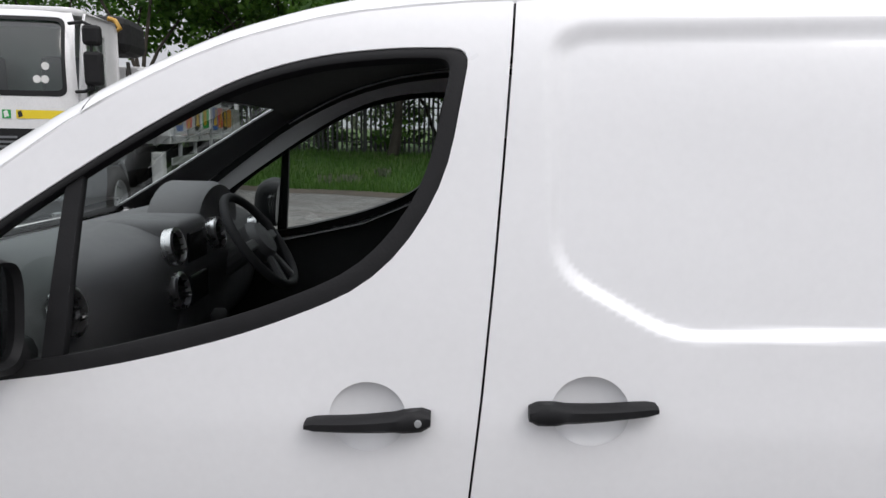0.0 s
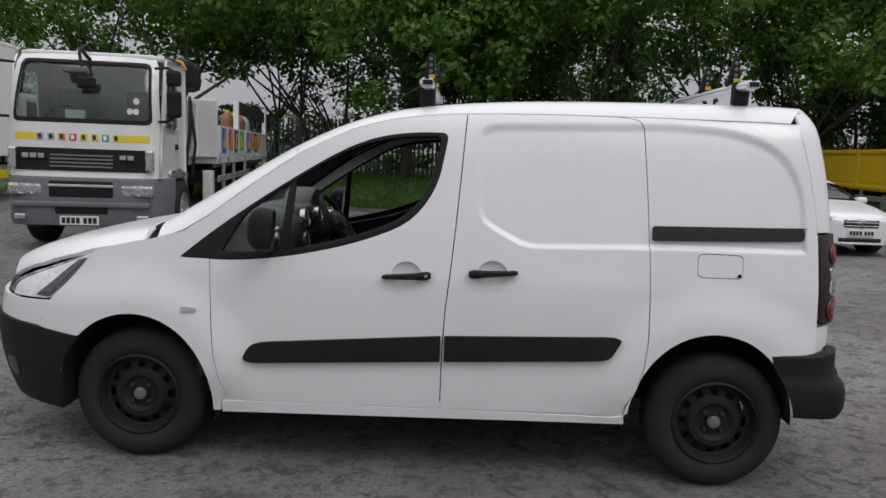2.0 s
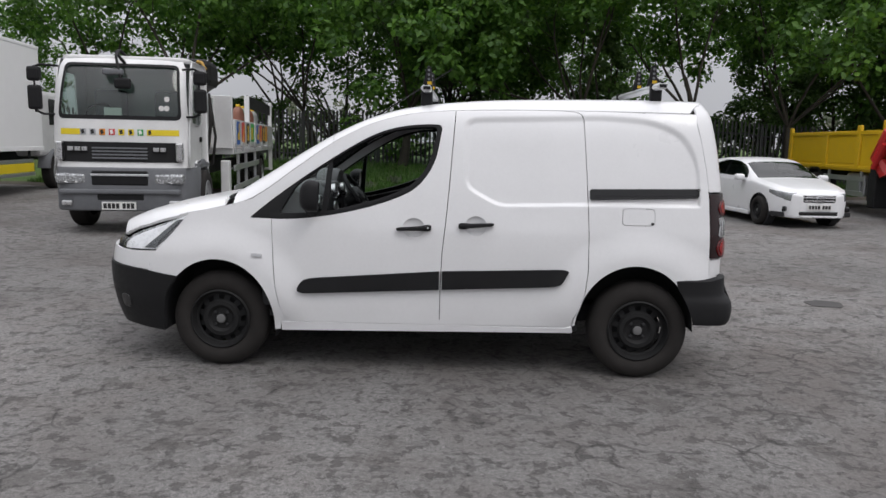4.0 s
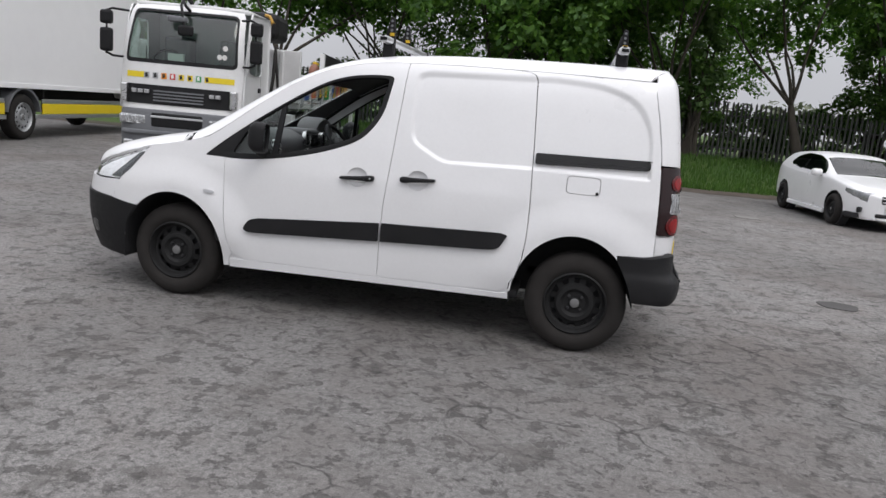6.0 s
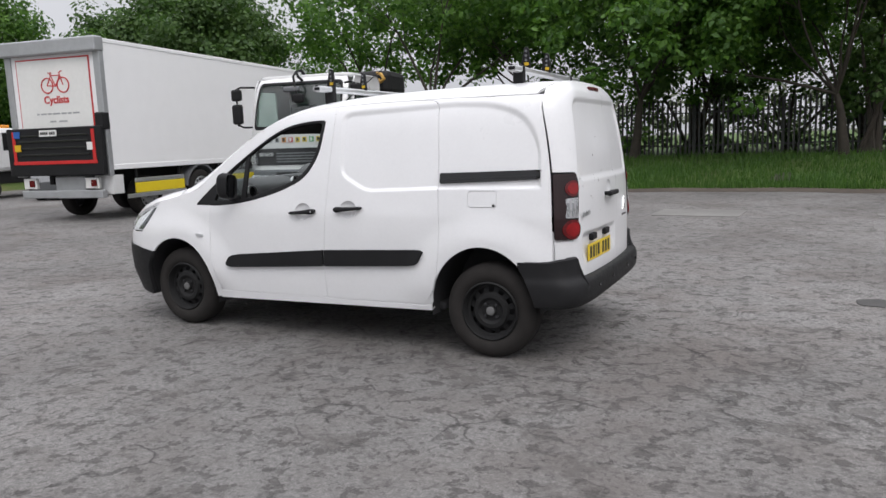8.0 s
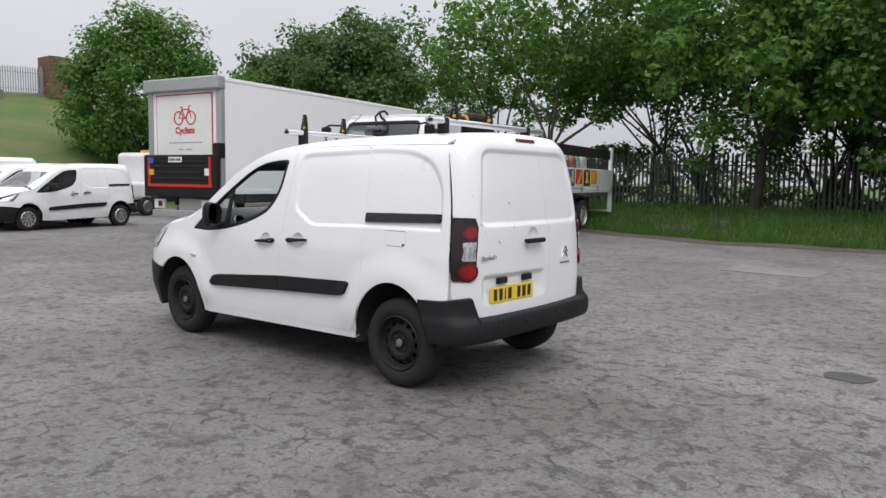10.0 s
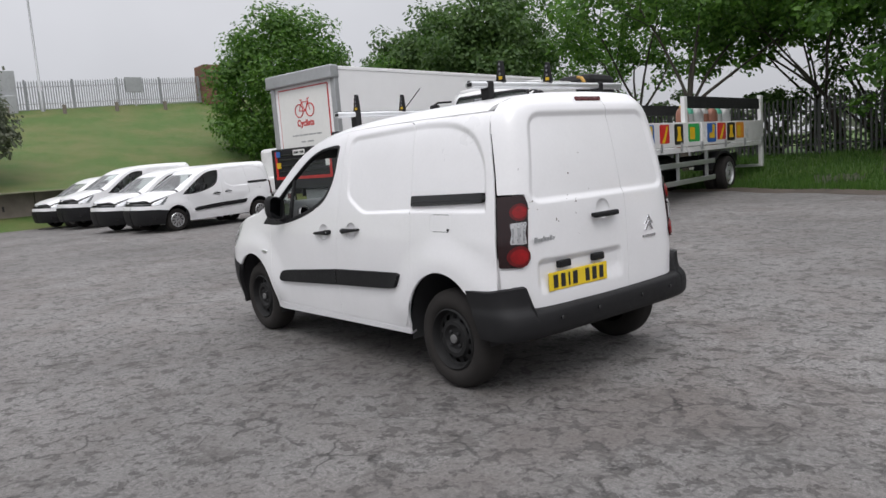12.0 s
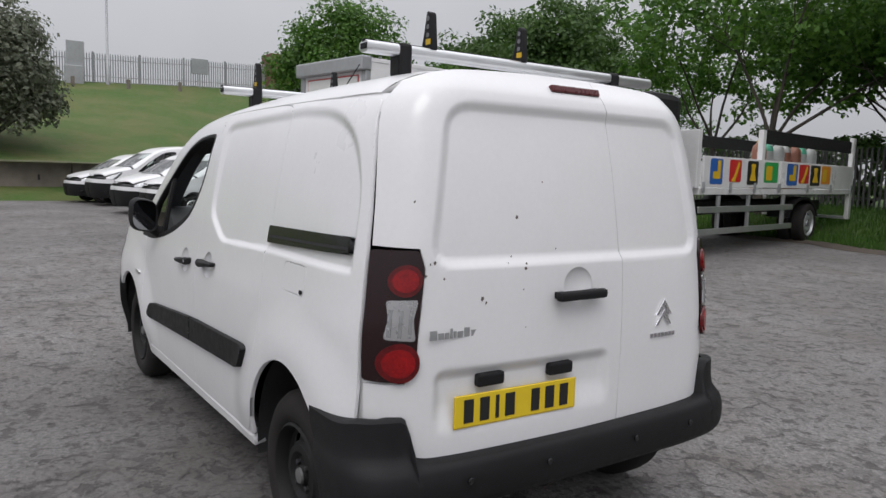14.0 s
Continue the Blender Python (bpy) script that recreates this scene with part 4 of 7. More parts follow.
    for yc in (-0.428, -0.123):
        bm = box(B(), -0.055, 0.055, -0.022, 0.022, 0, 0.03, 0.008)
        o = part("plate_lamp", bm, M["black_plastic"], rd)
        o.matrix_basis = Matrix.Translation(at_rear(yc, 0.778, -0.002)) @ FACE_POS_X
    bm = box(B(), -0.12, 0.12, -0.014, 0.014, 0, 0.02, 0.006)
    o = part("brake_lamp", bm, M["brake_red"], rd, "high-level red brake lamp")
    o.matrix_basis = Matrix.Translation(at_rear(0.01, 1.758, -0.008)) @ pose(0, 0, 0, 0, -18, 0) @ FACE_POS_X
    bm = B()
    box(bm, -0.115, 0.115, -0.017, 0.017, 0.012, 0.045, 0.011)
    box(bm, -0.10, -0.06, -0.012, 0.012, -0.01, 0.02, 0.003)
    box(bm, 0.06, 0.10, -0.012, 0.012, -0.01, 0.02, 0.003)
    o = part("tail_handle", bm, M["black_plastic"], rd, "black bar tail door handle")
    o.matrix_basis = Matrix.Translation(at_rear(-0.062, 1.04, 0.006)) @ FACE_POS_X
    for k, zz in enumerate((0.95, 0.91)):
        bm = B()
        prism(bm, [(-0.048, -0.03), (-0.03, -0.03), (0, 0.012), (0.03, -0.03), (0.048, -0.03), (0, 0.034)], 0, 0.008, "z", 0.002)
        o = part("badge", bm, M["chrome"], rs, "chrome chevron badge")
        o.matrix_basis = Matrix.Translation(at_rear(0.425, zz, 0.001)) @ FACE_POS_X
    bm = B()
    for i in range(7):
        box(bm, -0.075 + i * 0.0215, -0.058 + i * 0.0215, -0.008, 0.008, 0, 0.004)
    o = part("maker_badge", bm, M["chrome"], rs)
    o.matrix_basis = Matrix.Translation(at_rear(0.425, 0.842, 0.002)) @ FACE_POS_X
    bm = B()
    x = -0.105
    for i, (wd, ht) in enumerate(((0.026, 0.03), (0.02, 0.02), (0.014, 0.02), (0.008, 0.032), (0.008, 0.022), (0.02, 0.02), (0.02, 0.03), (0.02, 0.02))):
        box(bm, x, x + wd, -0.012, -0.012 + ht, 0, 0.003)
        x += wd + 0.006
    o = part("model_badge", bm, M["steel_grey"], rd)
    o.matrix_basis = Matrix.Translation(at_rear(-0.565, 0.943, 0.002)) @ FACE_POS_X
    if fine:
        for yy, zz, r in ((-0.69, 1.36, 7), (-0.31, 1.31, 10), (-0.19, 1.43, 5), (-0.64, 1.17, 9), (-0.67, 1.13, 8), (-0.61, 1.12, 6), (-0.47, 1.05, 13), (-0.455, 1.035, 8), (-0.36, 1.16, 5), (-0.29, 1.14, 10), (-0.285, 1.155, 9), (-0.30, 1.07, 5), (-0.14, 1.20, 5), (-0.34, 1.18, 6), (-0.29, 0.94, 4), (-0.655, 1.165, 6)):
            bm = B()
            n = 7
            lathe(bm, [(r * 0.0006, 0.0), (r * 0.0005, 0.0009)], n, "x")
            for vv in bm.verts:
                vv.co.y *= random.uniform(0.4, 1.3)
                vv.co.z *= random.uniform(0.5, 1.6)
            o = part("paint_chip", bm, M["chip"], rd)
            o.location = at_rear(yy, zz, 0.0004)
    # door mirrors
    for s in (-1, 1):
        bm = B()
        n, m = 32, 8
        shell = []
        for i in range(m + 1):
            t = i / m
            k = (0.42, 0.74, 0.88, 0.96, 1.0, 1.0, 0.99, 0.97, 0.93)[i]
            x = -0.058 + 0.112 * t
            loop = []
            for j in range(n):
                a = 2 * math.pi * j / n
                cy, cz = math.cos(a), math.sin(a)
                e = 0.62
                yy, zz = 0.078 * k * math.copysign(abs(cy) ** e, cy), 0.099 * k * math.copysign(abs(cz) ** e, cz)
                loop.append(bm.verts.new((x, yy, zz + 0.012 * (yy * s) / 0.078)))
            shell.append(loop)
        for p, q in zip(shell, shell[1:]):
            for j in range(n):
                bm.faces.new((p[j], p[(j + 1) % n], q[(j + 1) % n], q[j]))
        bm.faces.new(shell[0])
        inner = [bm.verts.new((v0.co.x - 0.014, v0.co.y * 0.93, v0.co.z * 0.93)) for v0 in shell[-1]]
        for j in range(n):
            bm.faces.new((shell[-1][j], shell[-1][(j + 1) % n], inner[(j + 1) % n], inner[j]))
        mir = part("door_mirror", bm, M["black_plastic"], v, "black plastic door mirror", 50)
        mir.location = (-0.72, s * 0.955, 1.15)
        mir.rotation_euler = (0, radians(4), radians(-s * 8))
        bm = B()
        bm.faces.new([bm.verts.new((0.040, 0.0735 * math.copysign(abs(math.cos(t)) ** 0.62, math.cos(t)), 0.092 * math.copysign(abs(math.sin(t)) ** 0.62, math.sin(t)) + 0.011 * s * math.cos(t))) for t in [2 * math.pi * j / 32 for j in range(32)]])
        part("mirror_glass", bm, M["mirror"], mir, "mirror glass")
        bm = B()
        tube(bm, [(0.0, -s * 0.05, -0.075), (0.012, -s * 0.085, -0.100), (0.02, -s * 0.125, -0.105)], [0.032, 0.036, 0.040], 10)
        part("mirror_arm", bm, M["black_plastic"], mir, smooth=50)
    # running gear
    for x, tag in ((-1.364, 0), (1.364, 1)):
        for s in (-1, 1):
            wheel(v, x, s * (0.755 if tag == 0 else 0.775), s, wheel_mat, cover=cover)
    bm = box(B(), -1.0, 1.0, -0.76, 0.76, 0.27, 0.33, 0.02)
    box(bm, -1.7, -1.0, -0.42, 0.42, 0.26, 0.5, 0.03)
    box(bm, 1.0, 1.85, -0.42, 0.42, 0.36, 0.46, 0.03)
    part("underbody", bm, M["trim_dark"], v)
    cabin(v, fine)
    stretch(v)
    return v


VAN_X = hermite([-2.24, -1.33, -1.06, -0.825, -0.5, 0.0, 0.43, 1.0, 1.4, 1.7, 1.93, 2.05], [-2.285, -1.364, -1.094, -0.851, -0.525, -0.021, 0.415, 0.993, 1.41, 1.72, 1.952, 2.068])


def stretch(v):
    """Draws the body out to its true overhangs; the wheels stay where they are."""
    def walk_down(o):
        for c in o.children:
            if c.name.startswith("wheel") and c.type == "EMPTY":
                continue
            if c.matrix_basis == Matrix.Identity(4):
                xs = np.empty(len(c.data.vertices) * 3)
                c.data.vertices.foreach_get("co", xs)
                xs[::3] = VAN_X(xs[::3])
                c.data.vertices.foreach_set("co", xs)
                c.data.update()
                walk_down(c)
            else:
                x = c.matrix_basis.translation.x
                m = c.matrix_basis.copy()
                m.translation.x = float(VAN_X(x))
                c.matrix_basis = m
    walk_down(v)


def cabin(v, fine):
    """Floor, bulkhead, seats, dashboard and steering wheel."""
    bm = box(B(), -1.2, 0.32, -0.80, 0.80, 0.34, 0.38)
    part("cabin_floor", bm, M["trim_dark"], v)
    bm = prism(B(), [(-0.79, 0.36), (0.79, 0.36), (0.80, 1.0), (0.70, 1.60), (0.55, 1.72), (-0.55, 1.72), (-0.70, 1.60), (-0.80, 1.0)], 0.30, 0.33, "x")
    part("bulkhead", bm, M["trim_dark"], v)
    hx = [-0.60, -0.4, -0.2, 0.0, 0.29]
    hp = [(x, -0.93 * float(van_width(np.array(x), VAN_EDGE(np.array(x))))) for x in hx]
    part("headliner", panel("headliner", hp + [(x, -y) for x, y in hp[::-1]], proud(van_top, -0.035), 0.06, (), 0), M["headliner"], v, "grey felt headliner")
    for s in (-1, 1):
        # door card and inner pillar trims
        dc = [(-1.05, 0.40), (0.06, 0.40), (0.06, 1.30), (-0.10, 1.19), (-0.30, 1.10), (-0.60, 1.03), (-1.05, 0.985)]
        part("door_card", panel("door_card", dc, proud(van_side, -0.075), 0.05, (), 0.03, mirror=s > 0), M["trim_dark"], v)
        px = [-1.2, -1.0, -0.8, -0.6, -0.50]
        pl = [(x, s * 0.985 * float(van_width(np.array(x), VAN_EDGE(np.array(x))))) for x in px] + [(-0.50, s * 0.59), (-0.60, s * 0.605), (-0.80, s * 0.627), (-1.0, s * 0.63), (-1.24, s * 0.632)]
        part("pillar_trim", panel("pillar_trim", pl, proud(van_top, -0.012), 0.05, (), 0.006), M["dash"], v)
        # seats
        bm = B()
        yc = s * 0.40
        box(bm, -0.38, 0.10, yc - 0.24, yc + 0.24, 0.52, 0.70, 0.06, 3)
        box(bm, 0.06, 0.20, yc - 0.23, yc + 0.23, 0.62, 1.26, 0.06, 3, Matrix.Translation((0.06, 0, 0.62)) @ Matrix.Rotation(radians(9), 4, "Y") @ Matrix.Translation((-0.06, 0, -0.62)))
        box(bm, 0.17, 0.27, yc - 0.13, yc + 0.13, 1.27, 1.44, 0.04, 3)
        part("seat", bm, M["trim_dark"], v, "dark cloth front seat", 40)
    # dashboard: a rounded moulding across the car
    pr = rounded([(-1.20, 0.66), (-0.90, 0.66), (-0.76, 0.80), (-0.71, 1.02), (-0.74, 1.12), (-0.86, 1.18), (-1.02, 1.185), (-1.24, 1.11)], 0.07)
    dash = part("dashboard", prism(B(), pr, -0.78, 0.78, "y", 0.02), M["dash"], v, "dark grey plastic dashboard", 40)
    bm = B()
    box(bm, -0.96, -0.72, -0.04, 0.19, 0.84, 1.19, 0.03, 3)
    part("centre_console", bm, M["dash"], dash, smooth=40)
    bm = B()
    box(bm, -0.722, -0.712, 0.0, 0.15, 1.06, 1.15, 0.004, 1)
    box(bm, -0.722, -0.712, 0.0, 0.15, 0.93, 1.02, 0.004, 1)
    part("radio", bm, M["black_gloss"], dash)
    bm = B()
    lathe(bm, [(0.22, -0.13), (0.22, 0.0), (0.20, 0.03), (0.17, 0.02)], 28, "x", (0, 0, 0), cap=True)
    for vv in bm.verts:
        vv.co.z *= 0.62
        if vv.co.z < 0:
            vv.co.z *= 0.5
    o = part("instrument_hood", bm, M["dash"], dash, smooth=40)
    o.location = (-0.78, 0.38, 1.14)
    for yv, zv in ((-0.68, 1.085), (-0.12, 1.13), (-0.10, 1.00), (0.23, 1.12), (0.69, 1.08)):
        bm = B()
        lathe(bm, [(0.052, -0.02), (0.054, 0.008), (0.045, 0.012), (0.043, -0.004)], 24, "x", cap=False)
        o = part("air_vent", bm, M["silver"], dash, "silver-ringed round air vent", 40)
        o.location = (-0.705, yv, zv)
        o.rotation_euler = (0, radians(-10), 0)
        bm = B()
        lathe(bm, [(0.044, -0.004), (0.0, -0.012)], 20, "x", cap=False)
        for k in (-1, 0, 1):
            box(bm, -0.004, 0.006, -0.04, 0.04, k * 0.02 - 0.002, k * 0.02 + 0.002)
        part("vent_slats", bm, M["black_gloss"], o)
    # steering wheel
    sw = new("steering_wheel")
    sw.parent = v
    sw.matrix_basis = Matrix.Translation((-0.61, 0.39, 1.07)) @ Matrix.Rotation(radians(-36), 4, "Y")
    bm = B()
    tube(bm, [(0, 0.185 * math.cos(t), 0.185 * math.sin(t)) for t in [2 * math.pi * i / 36 for i in range(37)]], 0.016, 10, False)
    part("rim", bm, M["trim_dark"], sw, smooth=60)
    bm = B()
    lathe(bm, [(0.075, -0.03), (0.078, 0.0), (0.06, 0.025), (0.0, 0.032)], 24, "x", cap=False)
    part("airbag_cover", bm, M["dash"], sw, smooth=40)
    for t in (0, 180, 250, 290):
        bm = B()
        box(bm, -0.012, 0.010, 0.06, 0.18, -0.018, 0.018, 0.006, 1, Matrix.Rotation(radians(t), 4, "X"))
        part("spoke", bm, M["dash"], sw)
    bm = B()
    tube(bm, [(-0.16, 0, -0.0), (-0.02, 0, 0)], 0.04, 12)
    part("column", bm, M["dash"], sw)
    bm = B()
    tube(bm, [(-0.78, 0.06, 0.72), (-0.66, 0.06, 0.86)], [0.02, 0.014], 10)
    lathe(bm, [(0.0, -0.02), (0.024, -0.01), (0.028, 0.012), (0.018, 0.03), (0.0, 0.034)], 14, "z", (-0.65, 0.06, 0.875), cap=False)
    part("gear_lever", bm, M["trim_dark"], v, smooth=50)


van = build_van(pose(0, 0.02, 0), "white panel van with black bumpers, rubbing strips and steel wheels", M["steel_black"], False)

# ---------------------------------------------------------------- ground
def asphalt():
    """Old fretted asphalt: pale pinkish grit, ragged dark lost patches, open cracks."""
    m = Nodes("worn_asphalt")
    p = m.world_coord()

    def times(a, b):
        q = m.n.new("ShaderNodeMath")
        q.operation = "MULTIPLY"
        m.l.new(a, q.inputs[0])
        m.l.new(b, q.inputs[1])
        return q.outputs[0]

    def warped(scale, amount):
        add, wob, sc = m.n.new("ShaderNodeVectorMath"), m.n.new("ShaderNodeTexNoise"), m.n.new("ShaderNodeVectorMath")
        add.operation, sc.operation = "ADD", "SCALE"
        wob.inputs["Scale"].default_value, wob.inputs["Detail"].default_value = scale, 6
        sc.inputs["Scale"].default_value = amount
        m.l.new(p, wob.inputs["Vector"])
        m.l.new(wob.outputs["Color"], sc.inputs[0])
        m.l.new(p, add.inputs[0])
        m.l.new(sc.outputs[0], add.inputs[1])
        return add.outputs[0]

    broad, mid, grit, lump = m.noise(0.22, 4, p), m.noise(1.5, 5, p, 0.65), m.noise(150, 3, p, 0.6), m.noise(38, 5, p, 0.75)
    base = m.ramp(m.mix(0.45, lump, grit), (0.38, (0.078, 0.075, 0.073)), (0.5, (0.178, 0.172, 0.168)), (0.62, (0.325, 0.313, 0.305)))
    base = m.mix(m.value(mid, 0.46, 0.62, 0.0, 0.42), base, (0.126, 0.108, 0.100))
    base = m.mix(m.value(m.noise(0.55, 5, p, 0.6), 0.50, 0.64, 0.0, 0.55), base, (0.098, 0.080, 0.073))
    base = m.mix(m.value(broad, 0.42, 0.60, 0.0, 0.45), base, (0.088, 0.084, 0.082))
    # shallow pits where the top dressing has gone, in three sizes with sharp rims
    pits = m.noise(7.5, 6, p, 0.66)
    base = m.mix(m.value(pits, 0.560, 0.590, 0.0, 0.66), base, (0.050, 0.046, 0.044))
    wide = m.noise(2.7, 7, p, 0.7)
    base = m.mix(m.value(wide, 0.56, 0.61, 0.0, 0.48), base, (0.062, 0.056, 0.052))
    small = m.noise(21, 4, p, 0.6)
    base = m.mix(m.value(small, 0.565, 0.61, 0.0, 0.58), base, (0.052, 0.049, 0.047))
    # cracks: a wide net, broken up, and a finer crazing in the worst places
    net = m.value(m.voronoi(2.3, warped(3.0, 0.42), "DISTANCE_TO_EDGE"), 0.010, 0.034, 1.0, 0.0)
    net = times(net, m.value(m.noise(1.3, 5, p, 0.75), 0.49, 0.60))
    craze = m.value(m.voronoi(6.0, warped(6.0, 0.24), "DISTANCE_TO_EDGE"), 0.03, 0.09, 1.0, 0.0)
    craze = times(craze, times(m.value(m.noise(0.45, 4, p, 0.6), 0.44, 0.60), m.value(m.noise(3.4, 3, p, 0.7), 0.46, 0.56)))
    base = m.mix(m.value(craze, 0.0, 1.0, 0.0, 0.5), base, (0.036, 0.034, 0.033))
    base = m.mix(m.value(net, 0.0, 1.0, 0.0, 0.66), base, (0.024, 0.023, 0.022))
    n1 = m.bump(m.mix(0.5, lump, grit), 0.7, 0.008)
    n2 = m.bump(m.value(pits, 0.545, 0.60, 1.0, 0.0), 0.6, 0.012, n1)
    n3 = m.bump(m.value(net, 0.0, 1.0, 1.0, 0.0), 0.4, 0.010, n2)
    m.put(base_color=base, roughness=0.88, normal=n3)
    return m.mat


M["asphalt"] = asphalt()


def ground_z(x, y):
    """The yard is level but for faint hollows."""
    x, y = np.asarray(x, float), np.asarray(y, float)
    return 0.012 * np.sin(0.35 * x + 1.0) * np.sin(0.31 * y) * smooth01((np.hypot(x, y) - 6) / 6)


gx = np.concatenate([[-3000, -600, -150, -60], np.arange(-30, 30.1, 1.0), [60, 150, 600, 3000]])
gy = np.concatenate([[-3000, -600, -150, -60], np.arange(-20, 26.1, 1.0), [60, 150, 600, 3000]])
gv = [(x, y, float(ground_z(x, y))) for x in gx for y in gy]
gf = [(i * len(gy) + j, (i + 1) * len(gy) + j, (i + 1) * len(gy) + j + 1, i * len(gy) + j + 1) for i in range(len(gx) - 1) for j in range(len(gy) - 1)]
gm = bpy.data.meshes.new("ground")
gm.from_pydata(gv, [], gf)
gm.shade_smooth()
ground = tagged(part("ground", gm, M["asphalt"]), "worn cracked grey asphalt yard", "ground", kind="structure")


# ---------------------------------------------------------------- lofted vehicles
def loft_body(parent, stations, glass_at, low=0.22, mats=("white", "glass_dark"), names=("body", "glazing"), bumper_z=None):
    """A car body from cross-sections (x, top, belt, half width, half roof width). glass_at(i, j) tells which faces are glass:
    j 0-1 top, 2 roof edge, 3 window band, from 4 the flank."""
    rings = []
    for x, zt, zb, wb, wr in stations:
        zb = min(zb, zt - 0.02)
        lo = min(low, zb - 0.1)
        zm = lo + (zb - lo) * 0.55
        half = [(0.0, zt), (0.55 * wr, zt - 0.008), (0.93 * wr, zt - 0.035), (wr, zt - 0.06 * min(1, (zt - zb) / 0.2)), (wb * 0.965, zb + 0.015), (wb * 0.995, zb - 0.05), (wb, zm), (wb * 0.985, lo + 0.12 * (zb - lo)), (wb * 0.93, lo), (0.0, lo)]
        rings.append([(x, y, z) for y, z in half] + [(x, -y, z) for y, z in half[-2:0:-1]])
    n, h = len(rings[0]), 9
    bms = (B(), B())
    vs = [[[bm.verts.new(p) for p in r] for r in rings] for bm in bms]
    for i in range(len(rings) - 1):
        for j in range(n):
            jj = j if j < h else n - 1 - j
            k = 1 if glass_at(i, jj) else 0
            v = vs[k]
            bms[k].faces.new((v[i][j], v[i][(j + 1) % n], v[i + 1][(j + 1) % n], v[i + 1][j]))
    for i in (0, len(rings) - 1):
        bms[0].faces.new(vs[0][i])
    out = []
    for bm, mt, nm in zip(bms, mats, names):
        bmesh.ops.delete(bm, geom=[q for q in bm.verts if not q.link_faces], context="VERTS")
        o = part(nm, bm, M[mt], parent, smooth=32)
        out.append(o)
    md = out[0].modifiers.new("round", "BEVEL")
    md.width, md.segments, md.limit_method, md.angle_limit = 0.02, 2, "ANGLE", radians(20)
    return out


def fitted(name, parent, mat, x0, x1, y0, y1, z0, z1, bevel=0.01, label="", m=None, seg=2):
    return part(name, box(B(), x0, x1, y0, y1, z0, z1, bevel, seg, m), M[mat], parent, label)


def arch_disc(parent, x, y, r, s):
    bm = B()
    lathe(bm, [(r, -0.16), (r, 0.0), (r * 0.6, 0.001)], 28, "y", (0, 0, 0), cap=True)
    o = part("wheel_arch", bm, M["trim_dark"], parent)
    o.location, o.scale = (x, y, 0.33), (1, s, 1)
    return o


